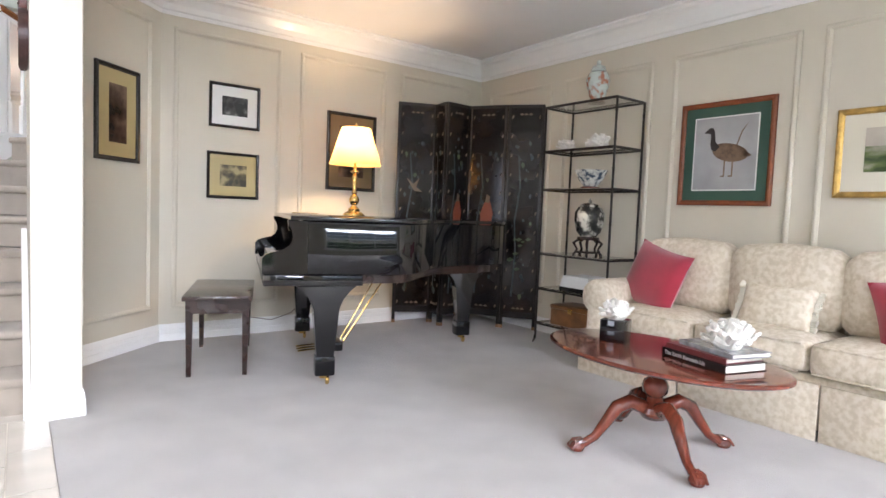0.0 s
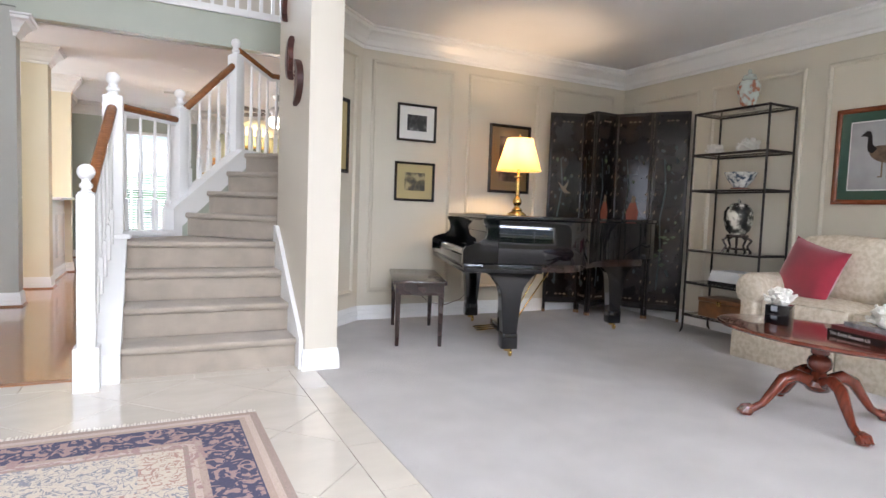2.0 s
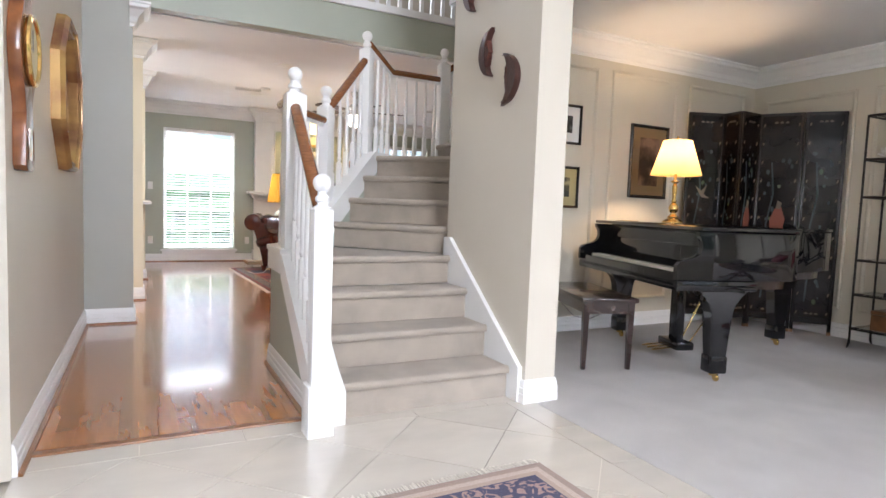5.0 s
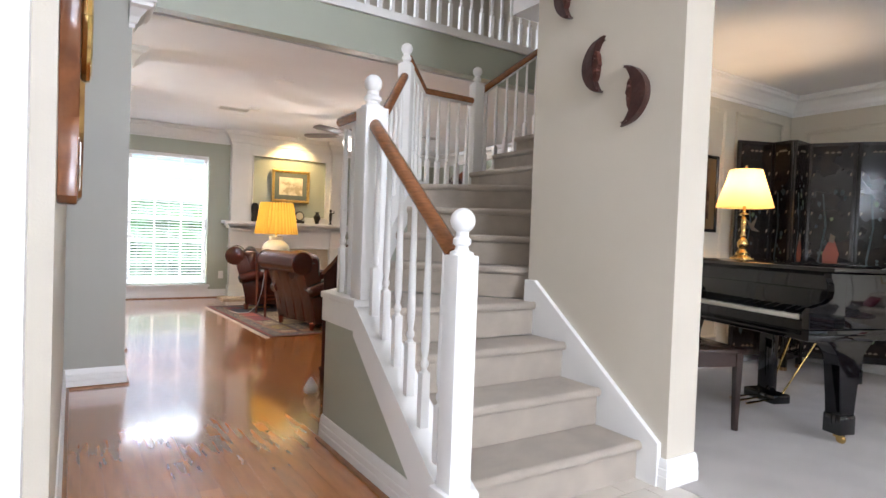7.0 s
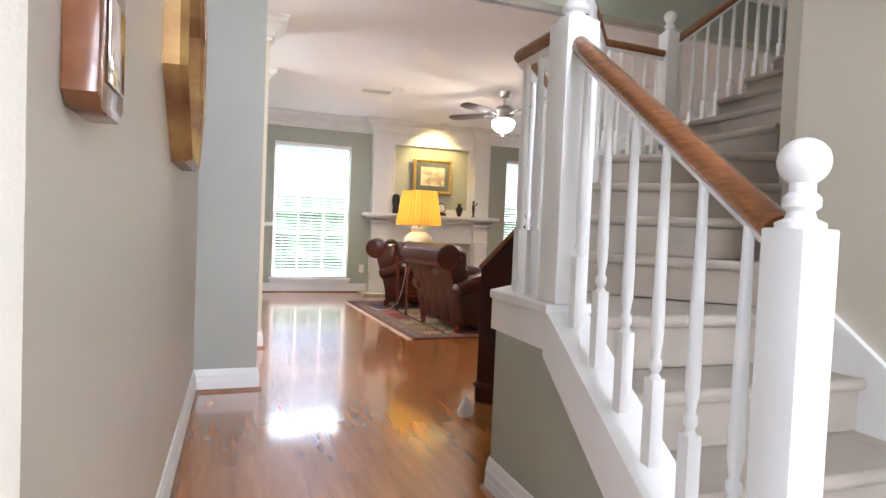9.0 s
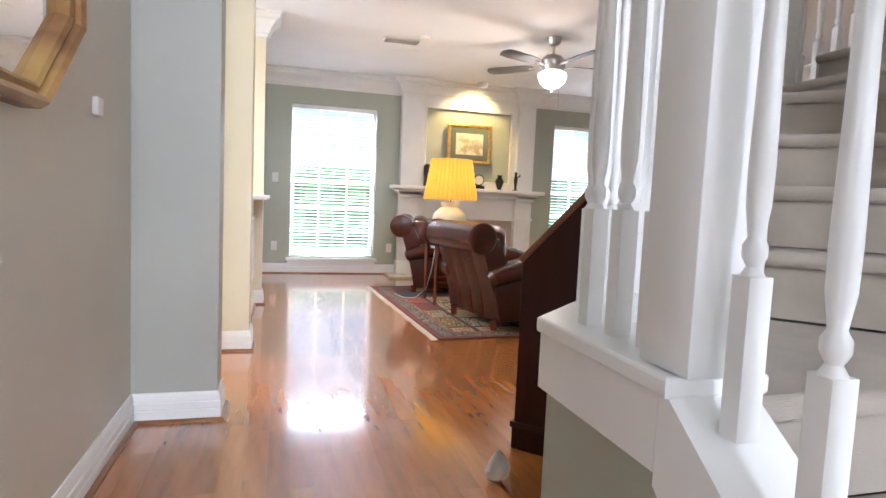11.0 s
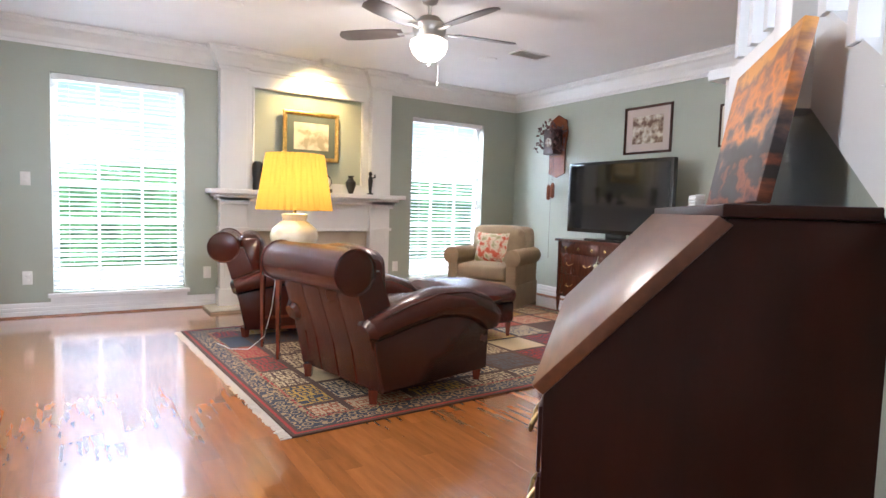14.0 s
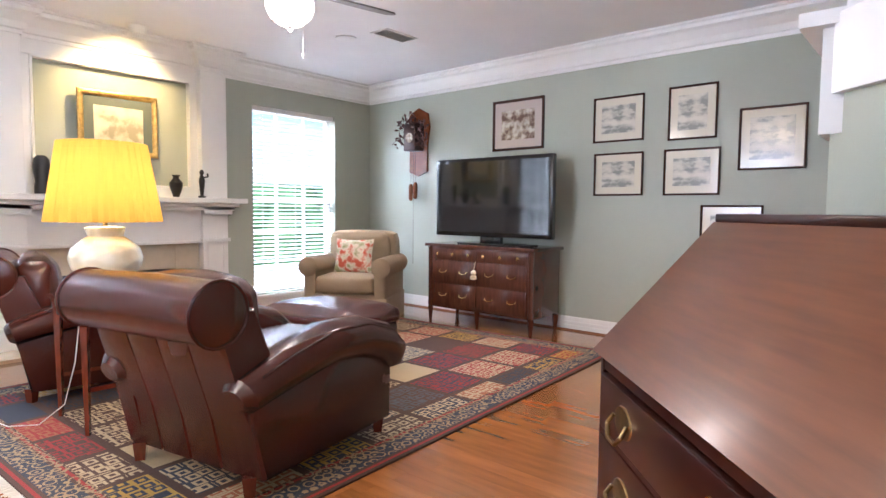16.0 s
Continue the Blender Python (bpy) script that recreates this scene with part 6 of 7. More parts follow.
for x, z in ((-0.03, -0.26), (0.04, -0.28)):
    part("weight", lathe(B(), [(0.012, 0), (0.024, 0.02), (0.026, 0.16), (0.012, 0.19)], 12, x, 0.10, m=pose(0, 0, z)), FRRED, t)
bm = B()
for x in (-0.03, 0.04, 0.0):
    tube(bm, [(x, 0.10, 0.28), (x, 0.10, -0.09 if x else -1.0)], 0.0018, 5)
part("chain", bm, IRON, t)

# ceiling fan
t = thing("ceiling_fan", pose(1.75, 9.12, FC), "five blade metal ceiling fan with a lit glass bowl", "ceiling fan")
part("canopy", lathe(B(), [(0.02, -0.085), (0.05, -0.07), (0.07, -0.02), (0.07, 0.0)], 28), STEEL, t)
part("downrod", lathe(B(), [(0.012, -0.16), (0.012, -0.086)], 12), STEEL, t)
part("motor", lathe(B(), [(0.05, -0.33), (0.10, -0.315), (0.12, -0.27), (0.12, -0.22), (0.07, -0.17), (0.03, -0.16)], 32), STEEL, t)
BLADE = mat("fan_blade", (0.10, 0.085, 0.08), 0.35, vary=0.3, scale=8)
for k in range(5):
    m = pose(0, 0, 0, 0, 0, 72 * k + 61)
    bm = prism(B(), [(0.20, -0.045), (0.30, -0.062), (0.55, -0.07), (0.66, -0.062), (0.69, -0.02), (0.69, 0.02), (0.66, 0.062), (0.55, 0.07), (0.30, 0.062), (0.20, 0.045)], -0.004, 0.004, 0.002, m=m @ pose(0, 0, -0.265, 12, 0, 0))
    bl = part("blade", bm, BLADE, t)
    part("blade_arm", box(B(), 0.11, 0.24, -0.016, 0.016, -0.278, -0.270, 0.002, m=m), STEEL, bl)
part("glass_bowl", lathe(B(), [(0.02, -0.475), (0.07, -0.46), (0.115, -0.42), (0.135, -0.37), (0.13, -0.335), (0.06, -0.331)], 32), mat("lit_frosted_glass", (0.9, 0.85, 0.75), 0.4, emit=5.0, ecol=(1.0, 0.86, 0.66)), t, "lit frosted glass bowl")
part("bowl_finial", lathe(B(), [(0.004, -0.505), (0.014, -0.495), (0.016, -0.477)], 14), STEEL, t)
bm = tube(B(), [(0.05, -0.05, -0.33), (0.05, -0.05, -0.62)], 0.0018, 5)
lathe(bm, [(0.004, -0.65), (0.008, -0.64), (0.004, -0.62)], 8, 0.05, -0.05)
part("pull_chain", bm, STEEL, t)
lamp("fan_bulb", "POINT", pose(1.75, 9.12, FC - 0.56), 24, (1.0, 0.88, 0.70), 0.08)

CAN = mat("lit_can", (1, 0.95, 0.85), 0.4, emit=12.0, ecol=(1.0, 0.85, 0.62))
for x, y in ((0.615, 10.225), (0.53, 8.10), (3.15, 10.33), (3.10, 8.28)):
    t = thing("recessed_light", pose(x, y, FC), "lit round recessed ceiling light with a white trim", "ceiling light", "recessed lights of the family room")
    part("trim_ring", lathe(B(), [(0.072, -0.006), (0.092, -0.005), (0.095, 0.0), (0.075, 0.0)], 28), WHITE, t)
    part("lens", lathe(B(), [(0.070, -0.003), (0.070, 0.0)], 28), CAN, t)
    d = bpy.data.lights.new("recessed_spot", "SPOT")
    d.energy, d.color, d.spot_size, d.spot_blend, d.shadow_soft_size = 60, (1.0, 0.84, 0.62), radians(110), 0.8, 0.06
    new("recessed_spot", d).matrix_world = pose(x, y, FC - 0.03)
t = thing("eyeball_light", pose(1.84, 11.40, FC), "white eyeball ceiling light aimed at the overmantel", "ceiling light")
part("ring", lathe(B(), [(0.085, -0.006), (0.095, 0.0), (0.06, 0.0)], 28), WHITE, t)
part("ball", lathe(B(), [(0.045, -0.06), (0.065, -0.04), (0.07, -0.01), (0.07, -0.001)], 24), WHITE, t)
d = bpy.data.lights.new("mantel_spot", "SPOT")
d.energy, d.color, d.spot_size, d.spot_blend, d.shadow_soft_size = 75, (1.0, 0.70, 0.26), radians(95), 0.7, 0.04
new("mantel_spot", d).matrix_world = look((1.80, 11.16, FC - 0.08), (1.78, FN - 0.02, 2.0))
for x, y in ((0.43, 9.86), (3.36, 9.94)):
    t = thing("ceiling_vent", pose(x, y, FC, 0, 0, 0), "white slatted ceiling air vent", "vent", "vents of the family room ceiling")
    part("frame", box(box(box(box(B(), -0.19, 0.19, -0.10, -0.08, -0.008, 0, 0.002), -0.19, 0.19, 0.08, 0.10, -0.008, 0, 0.002), -0.19, -0.17, -0.079, 0.079, -0.008, 0, 0.002), 0.17, 0.19, -0.079, 0.079, -0.008, 0, 0.002), WHITE, t)
    part("backing", box(B(), -0.169, 0.169, -0.079, 0.079, -0.0015, 0), mat("vent_grey", (0.25, 0.25, 0.25), 0.6), t, smooth=False)
    for k in range(7):
        part("slat", box(B(), -0.168, 0.168, -0.009, 0.009, -0.0008, 0.0008, 0, pose(0, -0.066 + 0.022 * k, -0.006, 35, 0, 0)), WHITE, t, smooth=False)
t = thing("smoke_detector", pose(0.62, 9.62, FC), "round white smoke detector on the ceiling", "smoke detector")
part("case", lathe(B(), [(0.05, -0.035), (0.062, -0.028), (0.065, 0.0)], 28), OUTW, t)

# slant front desk
RT = 0.70711
dk = thing("slant_front_desk", Matrix(((RT, RT, 0, 0.112), (RT, -RT, 0, 5.985), (0, 0, 1, 0.005), (0, 0, 0, 1))) @ Matrix.Identity(4), "antique slant front wooden desk with brass bail handles beside the stairs", "desk")
dk.matrix_world = pose(0.262, 6.160, 0.005, 0, 0, 43.2) @ Matrix.Diagonal((1.065, 1.2, 1.085, 1))     # local y runs to the NW, so the desk lies at -y
DKW, DKD = 0.98, 0.42
YZd = Matrix(((0, 0, 1, 0), (-1, 0, 0, 0), (0, 1, 0, 0), (0, 0, 0, 1)))
side = [(0.004, 0.09), (0.004, 0.735), (0.225, 1.0), (DKD, 1.0), (DKD, 0.09)]
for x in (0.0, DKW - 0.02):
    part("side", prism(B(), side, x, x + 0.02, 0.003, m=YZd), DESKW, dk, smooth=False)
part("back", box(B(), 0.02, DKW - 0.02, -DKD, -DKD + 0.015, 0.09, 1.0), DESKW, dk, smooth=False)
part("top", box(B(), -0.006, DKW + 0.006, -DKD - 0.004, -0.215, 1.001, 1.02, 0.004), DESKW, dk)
# same wood as the body, lightened in colour for light falling on the slope
lidm = mat("desk_lid_wood_lit", (0.165, 0.052, 0.017), 0.34, vary=0.32, scale=5, stretch=(1, 12, 12), coat=0.22, bump=0.012, bscale=14)
lidm.node_tree.nodes["Principled BSDF"].inputs["Coat Roughness"].default_value = 0.17
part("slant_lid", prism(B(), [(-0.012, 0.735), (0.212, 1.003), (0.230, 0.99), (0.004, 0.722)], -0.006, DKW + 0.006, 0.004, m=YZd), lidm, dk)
part("writing_board", box(B(), 0.02, DKW - 0.02, -DKD + 0.016, -0.006, 0.70, 0.72), DESKW, dk, smooth=False)
zs = [(0.585, 0.695), (0.435, 0.572), (0.270, 0.422), (0.115, 0.257)]
for z0, z1 in zs:
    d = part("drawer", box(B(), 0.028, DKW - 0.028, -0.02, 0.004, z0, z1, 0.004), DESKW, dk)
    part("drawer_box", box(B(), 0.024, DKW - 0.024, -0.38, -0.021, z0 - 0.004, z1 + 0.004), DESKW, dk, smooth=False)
    for x in (0.17, DKW - 0.17):
        zc = (z0 + z1) / 2
        hnd = part("back_plate", lathe(B(), [(0.042, 0.0), (0.040, 0.003), (0.032, 0.004)], 24, m=pose(x, 0.004, zc, -90, 0, 0), sy=0.72), AGED, d, "aged brass oval plate")
        tube_b = tube(B(), [(x - 0.034, 0.010, zc + 0.006), (x - 0.038, 0.020, zc - 0.012), (x - 0.018, 0.024, zc - 0.032), (x + 0.018, 0.024, zc - 0.032), (x + 0.038, 0.020, zc - 0.012), (x + 0.034, 0.010, zc + 0.006)], 0.0042, 8)
        part("bail", tube_b, AGED, d, "aged brass bail")
    part("escutcheon", lathe(B(), [(0.013, 0), (0.012, 0.003)], 16, m=pose(DKW / 2, 0.004, (z0 + z1) / 2 + 0.01, -90, 0, 0)), BRASS, d, "brass keyhole plate")
for z in (0.578, 0.428, 0.2635):
    part("rail", box(B(), 0.02, DKW - 0.02, -0.02, 0.001, z - 0.0055, z + 0.0055), DESKW, dk, smooth=False)
part("base_moulding", box(B(), -0.008, DKW + 0.008, -DKD, 0.010, 0.085, 0.108, 0.004), DESKW, dk)
for x0, x1 in ((0.0, 0.13), (DKW - 0.13, DKW)):
    for y0, y1 in ((-0.018, 0.004), (-DKD, -DKD + 0.02)):
        part("bracket_foot", box(B(), x0, x1, y0, y1, 0, 0.085, 0.004), DESKW, dk)
for x0, x1 in ((0.0, 0.018), (DKW - 0.018, DKW)):
    part("bracket_foot", box(B(), x0, x1, -0.13, -0.019, 0, 0.085, 0.003), DESKW, dk)
    part("bracket_foot", box(B(), x0, x1, -DKD + 0.021, -DKD + 0.12, 0, 0.085, 0.003), DESKW, dk)

# canvas on the desk
SUN = bpy.data.materials.new("sunset_painting")
SUN.use_nodes = True
nt = SUN.node_tree
tc, sep, n1, ad, cr, mp = (nt.nodes.new("ShaderNode" + k) for k in ("TexCoord", "SeparateXYZ", "TexNoise", "Math", "ValToRGB", "Mapping"))
mp.inputs["Scale"].default_value = (1, 1, 2.2)
n1.inputs["Scale"].default_value, n1.inputs["Detail"].default_value = 9, 8
nt.links.new(tc.outputs["Object"], sep.inputs[0]), nt.links.new(tc.outputs["Object"], mp.inputs[0]), nt.links.new(mp.outputs[0], n1.inputs["Vector"])
mu = nt.nodes.new("ShaderNodeMath")
mu.operation, mu.inputs[1].default_value = "MULTIPLY_ADD", 2.6
nt.links.new(sep.outputs["Z"], mu.inputs[0]), nt.links.new(n1.outputs["Fac"], mu.inputs[2])
ad.operation, ad.inputs[1].default_value = "ADD", -0.42
nt.links.new(mu.outputs[0], ad.inputs[0]), nt.links.new(ad.outputs[0], cr.inputs[0])
e = cr.color_ramp.elements
e[0].position, e[0].color = 0.0, (0.07, 0.022, 0.014, 1)
e[1].position, e[1].color = 1.0, (0.75, 0.30, 0.06, 1)
for p_, c_ in ((0.12, (0.30, 0.09, 0.04)), (0.2, (0.04, 0.03, 0.03)), (0.36, (0.05, 0.045, 0.05)), (0.44, (0.16, 0.10, 0.08)), (0.56, (0.70, 0.24, 0.05)), (0.68, (0.30, 0.14, 0.09)), (0.82, (0.78, 0.36, 0.09))):
    q = e.new(p_)
    q.color = (*c_, 1)
nt.links.new(cr.outputs[0], nt.nodes["Principled BSDF"].inputs["Base Color"])
cv = thing("canvas_painting", dk.matrix_world @ pose(0.13, -0.29, 1.0225, 10, 0, 0), "unframed sunset landscape canvas leaning on the desk top", "painting")
part("stretched_canvas", box(B(), 0, 0.43, -0.010, 0.010, 0.003, 0.29, 0.003), SUN, cv)
t = thing("white_ridged_block", dk.matrix_world @ pose(0.40, -0.255, 1.021), "small white ridged block in front of the canvas", "ornament")
bm = B()
for k in range(4):
    box(bm, 0, 0.09, 0, 0.018, k * 0.006, k * 0.006 + 0.0055, 0.0015)
part("block", bm, OUTW, t)

# counter ledge and kitchen
struct("counter_ledge", box(B(), -1.20, -0.80, 8.09, 9.49, 0.98, 1.01, 0.006), WHITE, "white counter ledge above the half wall")
for y0, y1 in ((8.14, 8.75), (8.82, 9.44)):
    bm = B()
    for q in ((y0, y1, 0.25, 0.27), (y0, y1, 0.80, 0.82), (y0, y0 + 0.02, 0.27, 0.80), (y1 - 0.02, y1, 0.27, 0.80)):
        box(bm, -0.941, -0.928, *q)
    struct("trim_half_wall_panel", bm, WHITE)
t = thing("flat_black_tray", pose(-1.08, 8.12, 1.011), "flat black tray at the end of the ledge", "tray")
part("tray", box(B(), 0, 0.16, 0, 0.30, 0, 0.025, 0.006), PLASTIC, t)
struct("kitchen_counter", box(B(), -4.2, -1.75, 8.3, 9.0, 0.88, 0.92, 0.006), mat("dark_granite", (0.02, 0.02, 0.02), 0.1, vary=0.5, scale=60), "dark granite kitchen counter")
struct("kitchen_cabinets", box(B(), -4.2, -1.80, 8.34, 8.96, 0.0, 0.88), WHITE)
t = thing("fruit_bowl", pose(-1.95, 8.55, 0.9205), "dark bowl of oranges on the kitchen counter", "bowl")
part("bowl", lathe(B(), [(0.05, 0), (0.10, 0.04), (0.14, 0.09), (0.13, 0.09), (0.08, 0.04), (0.03, 0.015)], 24), MAHOG, t)
ORA = mat("orange_fruit", (0.75, 0.25, 0.03), 0.5)
for x, y, z in ((0.04, 0.02, 0.10), (-0.04, 0.03, 0.10), (0.0, -0.045, 0.10), (0.0, 0.01, 0.15)):
    bm = B()
    bmesh.ops.create_uvsphere(bm, u_segments=16, v_segments=10, radius=0.04)
    part("orange", bm, ORA, t).location = (x, y, z)
lamp("kitchen_light", "AREA", look((-2.6, 8.6, FC - 0.05), (-2.6, 8.6, 0)), 70, (1.0, 0.82, 0.55), 1.2, 0.6)


# ---- rugs ----
def rug_mat(name, cols, cell, motif, second, size, border, bcols):
    m = bpy.data.materials.new(name)
    m.use_nodes = True
    nt = m.node_tree
    L, N = nt.links.new, nt.nodes.new

    def math_(op, a, b=None, c=None):
        q = N("ShaderNodeMath")
        q.operation = op
        for i, v in enumerate((a, b, c)):
            if v is None:
                continue
            if isinstance(v, (int, float)):
                q.inputs[i].default_value = v
            else:
                L(v, q.inputs[i])
        return q.outputs[0]

    def ramp(v, stops, mode="CONSTANT"):
        r = N("ShaderNodeValToRGB")
        r.color_ramp.interpolation = mode
        e = r.color_ramp.elements
        e[0].position, e[0].color = stops[0][0], (*stops[0][1], 1)
        e[1].position, e[1].color = stops[1][0], (*stops[1][1], 1)
        for p, c in stops[2:]:
            e.new(p).color = (*c, 1)
        L(v, r.inputs[0])
        return r.outputs[0]

    def mix(f, a, b):
        q = N("ShaderNodeMix")
        q.data_type = "RGBA"
        L(f, q.inputs["Factor"]), L(a, q.inputs[6]), L(b, q.inputs[7])
        return q.outputs[2]

    tc, sp = N("ShaderNodeTexCoord"), N("ShaderNodeSeparateXYZ")
    L(tc.outputs["Object"], sp.inputs[0])
    x, y = sp.outputs["X"], sp.outputs["Y"]
    ix, iy = math_("FLOOR", math_("DIVIDE", x, cell[0])), math_("FLOOR", math_("DIVIDE", y, cell[1]))
    cb = N("ShaderNodeCombineXYZ")
    L(ix, cb.inputs[0]), L(iy, cb.inputs[1])
    wn_ = N("ShaderNodeTexWhiteNoise")
    wn_.noise_dimensions = "2D"
    L(cb.outputs[0], wn_.inputs["Vector"])
    k = len(cols)
    base = ramp(wn_.outputs["Value"], [(i / k, c) for i, c in enumerate(cols)])
    sc2 = N("ShaderNodeVectorMath")
    sc2.operation = "ADD"
    L(cb.outputs[0], sc2.inputs[0])
    sc2.inputs[1].default_value = (7.3, 3.1, 0)
    w2 = N("ShaderNodeTexWhiteNoise")
    w2.noise_dimensions = "2D"
    L(sc2.outputs[0], w2.inputs["Vector"])
    alt = ramp(w2.outputs["Value"], [(i / len(second), c) for i, c in enumerate(second)])
    vo = N("ShaderNodeTexVoronoi")
    vo.inputs["Scale"].default_value = motif
    vo.distance, vo.inputs["Randomness"].default_value = "CHEBYCHEV" if len(cols) > 2 else "EUCLIDEAN", 0.35 if len(cols) > 2 else 0.8
    L(tc.outputs["Object"], vo.inputs["Vector"])
    rings = math_("SINE", math_("MULTIPLY", vo.outputs["Distance"], 17.0 if len(cols) > 2 else 20.0))
    floral = len(cols) <= 2
    mask = math_("GREATER_THAN", rings, 0.15)
    if floral:
        fl = N("ShaderNodeTexNoise")
        fl.inputs["Scale"].default_value, fl.inputs["Detail"].default_value, fl.inputs["Distortion"].default_value = 20, 1.5, 1.6
        L(tc.outputs["Object"], fl.inputs["Vector"])
        mask = math_("LESS_THAN", math_("ABSOLUTE", math_("SUBTRACT", fl.outputs["Fac"], 0.5)), 0.035)
    field = mix(mask, base, alt)
    fx, fy = math_("FRACT", math_("DIVIDE", x, cell[0])), math_("FRACT", math_("DIVIDE", y, cell[1]))
    edge = math_("LESS_THAN", math_("MINIMUM", math_("MINIMUM", fx, fy), math_("MINIMUM", math_("SUBTRACT", 1, fx), math_("SUBTRACT", 1, fy))), 0.05 if len(cols) > 2 else -1)
    ec = N("ShaderNodeRGB")
    ec.outputs[0].default_value = (*bcols[0], 1)
    field = mix(edge, field, ec.outputs[0])
    dx = math_("MINIMUM", x, math_("SUBTRACT", size[0], x))
    dy = math_("MINIMUM", y, math_("SUBTRACT", size[1], y))
    d = math_("MINIMUM", dx, dy)
    bands = ramp(math_("DIVIDE", d, border), [(0.0, bcols[1]), (0.10, bcols[2]), (0.18, bcols[0]), (0.26, bcols[3]), (0.78, bcols[0]), (0.86, bcols[2]), (0.94, bcols[1])])
    v3 = N("ShaderNodeTexVoronoi")
    v3.inputs["Scale"].default_value = motif * 1.4
    L(tc.outputs["Object"], v3.inputs["Vector"])
    mk = math_("GREATER_THAN", math_("SINE", math_("MULTIPLY", v3.outputs["Distance"], 16.0)), 0.3)
    if floral:
        mk = math_("GREATER_THAN", fl.outputs["Fac"], 0.53)
    c4 = N("ShaderNodeRGB")
    c4.outputs[0].default_value = (*bcols[4], 1)
    inb = math_("MULTIPLY", mk, math_("GREATER_THAN", d, border * 0.28))
    bands = mix(inb, bands, c4.outputs[0])
    fin = mix(math_("LESS_THAN", d, border), field, bands)
    n3 = N("ShaderNodeTexNoise")
    n3.inputs["Scale"].default_value = 260
    L(tc.outputs["Object"], n3.inputs["Vector"])
    hs = N("ShaderNodeHueSaturation")
    L(math_("MULTIPLY_ADD", n3.outputs["Fac"], 0.7, 0.65), hs.inputs["Value"])
    L(fin, hs.inputs["Color"])
    b = nt.nodes["Principled BSDF"]
    b.inputs["Roughness"].default_value = 0.95
    L(hs.outputs[0], b.inputs["Base Color"])
    bp = N("ShaderNodeBump")
    bp.inputs["Strength"].default_value, bp.inputs["Distance"].default_value = 0.6, 0.004
    L(n3.outputs["Fac"], bp.inputs["Height"]), L(bp.outputs[0], b.inputs["Normal"])
    return m


def rug(name, m, w, d, material, label, fringe_ends):
    t = thing(name, m, label, "rug")
    part("wool_face", box(B(), 0, w, 0, d, 0, 0.010, 0.003), material, t, smooth=False)
    bm = B()
    rnd = random.Random(2)
    n = int(d / 0.012)
    for i in range(n):
        y = (i + 0.5) * d / n
        for s, x in ((-1, 0),) if fringe_ends else ((-1, 0), (1, w)):
            L_ = rnd.uniform(0.035, 0.055)
            x0, x1 = sorted((x, x + s * L_))
            box(bm, x0, x1, y - 0.003, y + 0.003, 0.0, 0.005, 0, pose(0, rnd.uniform(-.004, .004), 0))
    tagged(part("fringe", bm, mat("fringe_white", (0.66, 0.62, 0.54), 0.9), t, "pale knotted fringe", smooth=False), kind="stuff")
    return t


NV, RD, YL, CRM, BR = (0.03, 0.035, 0.05), (0.27, 0.022, 0.016), (0.42, 0.25, 0.04), (0.44, 0.34, 0.20), (0.07, 0.035, 0.022)
rug("patterned_rug", pose(0.437, 8.02, 0.004, 0, 0, 3.0), 3.68, 2.56, rug_mat("panel_rug", [NV, RD, BR, CRM, (0.07, 0.08, 0.09), (0.30, 0.10, 0.04)], (0.40, 0.36), 15, [CRM, YL, RD, NV, CRM, BR], (3.68, 2.56), 0.20, [BR, BR, RD, NV, (0.30, 0.21, 0.11)]), "red, navy and gold panelled rug with pale fringe", 1)
rug("foyer_rug", pose(0.64, 0.46, 0.0065, 0, 0, 90.5), 2.68, 1.83, rug_mat("floral_rug", [(0.60, 0.53, 0.42), (0.56, 0.49, 0.40)], (0.5, 0.5), 13, [(0.30, 0.24, 0.20), (0.38, 0.24, 0.20), (0.25, 0.25, 0.28)], (2.68, 1.83), 0.34, [(0.42, 0.32, 0.26), (0.34, 0.26, 0.22), (0.50, 0.40, 0.34), (0.07, 0.07, 0.12), (0.36, 0.24, 0.22)]), "cream floral rug with a navy border on the foyer tile", 0)

# white object at the desk foot
t = thing("white_shell", pose(0.10, 5.90, 0.004, 0, 0, 20), "small white shell at the foot of the desk", "ornament")
bm = lathe(B(), [(0.01, 0), (0.05, 0.02), (0.055, 0.05), (0.03, 0.09), (0.005, 0.12)], 14, sy=0.6)
part("shell", bm, CORAL, t)

# ---- tiles and boards ----


def clip(poly, x0, x1, y0, y1):
    for ax, lim, sg in ((0, x0, 1), (0, x1, -1), (1, y0, 1), (1, y1, -1)):
        out = []
        for i, p in enumerate(poly):
            q = poly[(i + 1) % len(poly)]
            a, b = (p[ax] - lim) * sg, (q[ax] - lim) * sg
            if a >= 0:
                out.append(p)
            if (a >= 0) != (b >= 0):
                f = a / (a - b)
                out.append((p[0] + f * (q[0] - p[0]), p[1] + f * (q[1] - p[1])))
        poly = out
        if len(poly) < 3:
            return []
    return poly


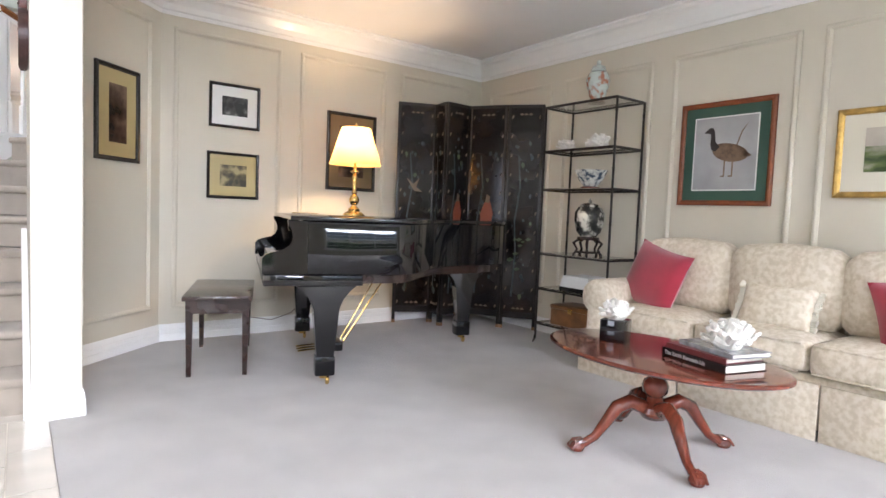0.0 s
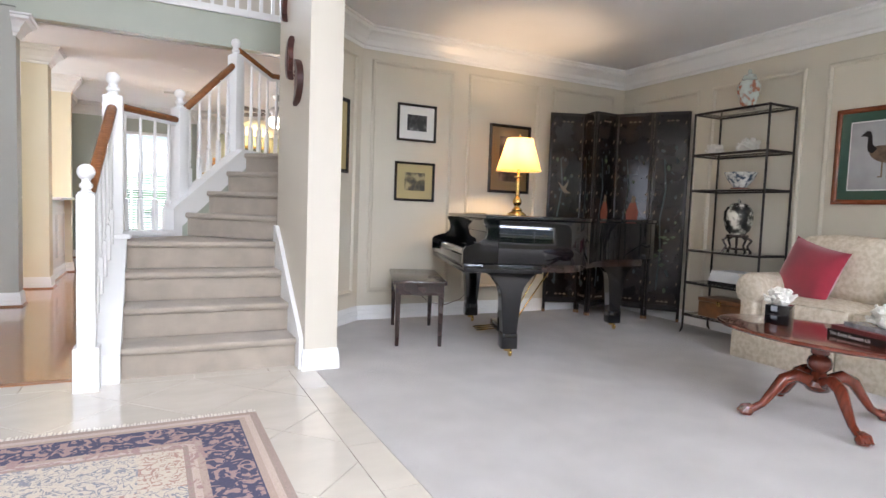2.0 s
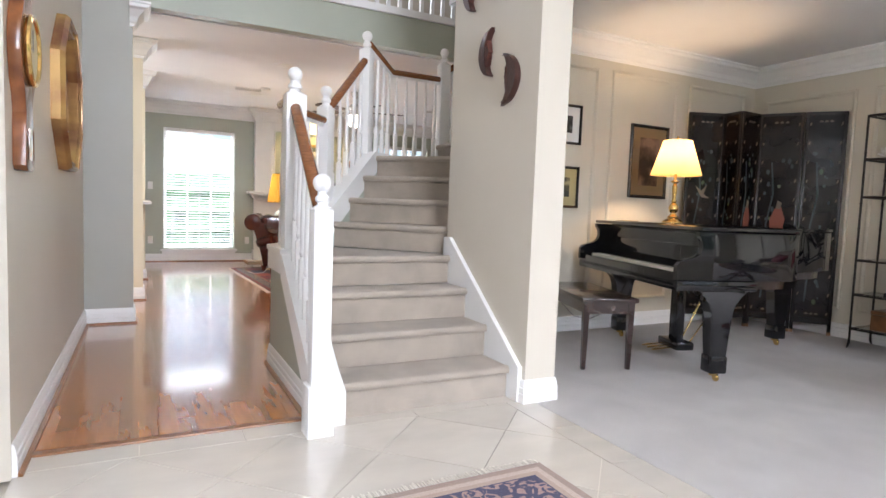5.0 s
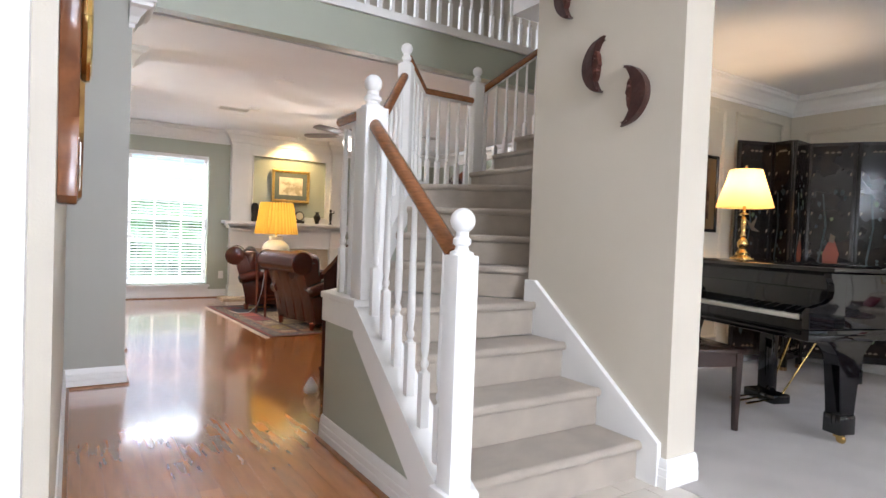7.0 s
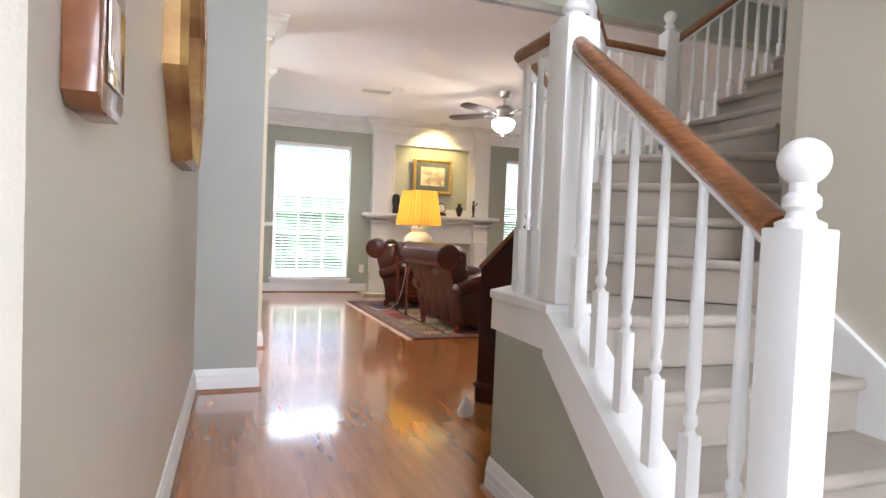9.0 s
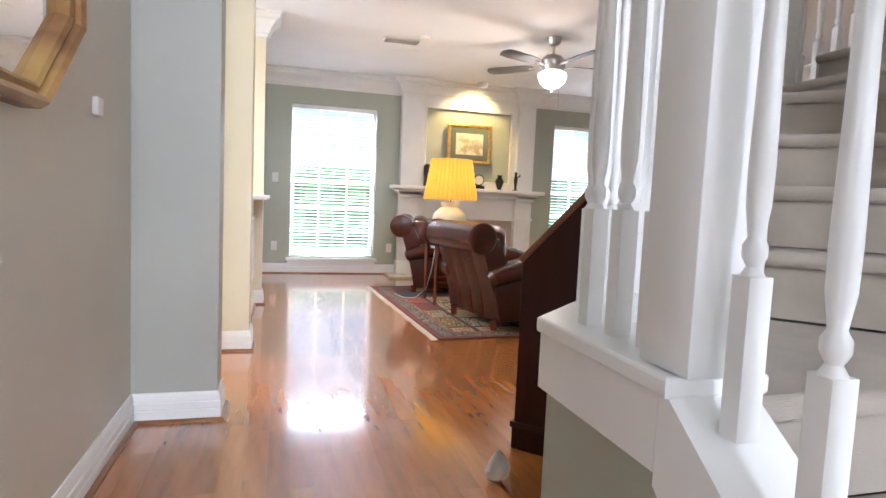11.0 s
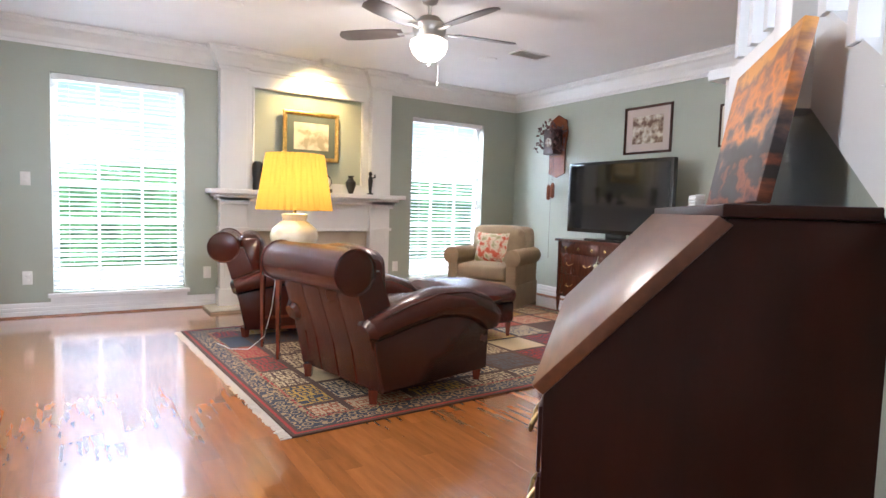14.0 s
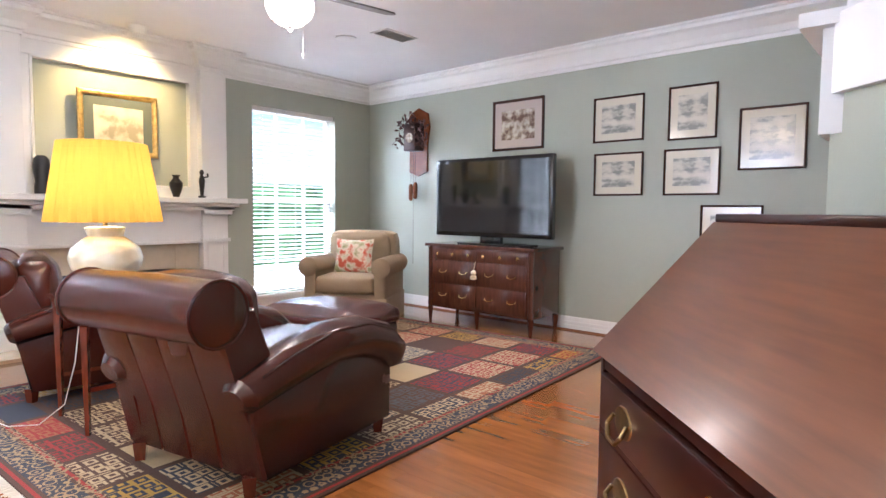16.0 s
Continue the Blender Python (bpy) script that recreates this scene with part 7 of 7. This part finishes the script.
floor_foyer = struct("floor_foyer", box(B(), HX, 1.068, SOUTH, 3.984, -0.019, 0.001), GROUT, "polished cream travertine foyer floor laid diagonally")
T = 0.455
for i in range(-8, 9):
    for j in range(-8, 9):
        cx, cy = (i + j) * T * RT + 0.05, (i - j) * T * RT + 1.9
        h = T * RT - 0.003
        for reg in ((HX, 0.91, SOUTH, 3.84), ):
            pl = clip([(cx + h, cy), (cx, cy + h), (cx - h, cy), (cx, cy - h)], *reg)
            if len(pl) >= 3:
                part("tile", prism(B(), pl, 0.001, 0.006), TILE, floor_foyer, smooth=False)
for k in range(13):
    y = SOUTH + k * 0.42
    part("tile", box(B(), 0.914, 1.066, y, min(3.84, y + 0.417), 0.001, 0.006), TILE, floor_foyer, smooth=False)
for k in range(6):
    x = HX + k * 0.42
    part("tile", box(B(), x, min(1.066, x + 0.417), 3.844, 3.982, 0.001, 0.006), TILE, floor_foyer, smooth=False)

floor = struct("floor", box(B(), -1.14, FE, 4.03, FN, -0.019, 0.0), mat("dark_joint", (0.20, 0.08, 0.025), 0.6), "glossy honey oak plank floor")
struct("floor_hall_edge", box(B(), HX, -1.141, 4.03, HY, -0.019, 0.0), MATS["dark_joint"])
OAKJ = OAK.copy()
OAKJ.name = "oak_floor_far"
for nd in OAKJ.node_tree.nodes:
    if nd.type == "OBJECT_INFO":
        gm = OAKJ.node_tree.nodes.new("ShaderNodeNewGeometry")
        tgt = nd.outputs["Random"].links[0].to_socket
        OAKJ.node_tree.links.new(gm.outputs["Random Per Island"], tgt)
rnd = random.Random(11)
far = B()
cache, count = {}, 0
BWD = 0.083
nx = int((FE - HX) / BWD) + 1
for i in range(nx):
    x = HX + i * BWD
    y = 4.032 - rnd.uniform(0, 0.6)
    while y < FN:
        L = rnd.choice((0.45, 0.6, 0.75, 0.9, 1.05, 1.2))
        y0, y1 = max(4.032, y), min(FN, y + L - 0.0005)
        x1 = min(FE, x + BWD - 0.0005)
        y += L
        if y1 - y0 < 0.03 or x1 - x < 0.01:
            continue
        if x < 1.9 and count < 300 and y0 < 9.0:
            key = (round(x1 - x, 4), round(y1 - y0, 3))
            if key not in cache:
                cache[key] = mesh_of("board", box(B(), 0, x1 - x, 0, y1 - y0, 0.0005, 0.004), OAK)
            o = new("board", cache[key])
            o.parent = floor
            o.location = (x, y0, 0)
            count += 1
        else:
            box(far, x, x1, y0, y1, 0.0005, 0.004)
tagged(part("far_boards", far, OAKJ, floor, smooth=False), kind="stuff")
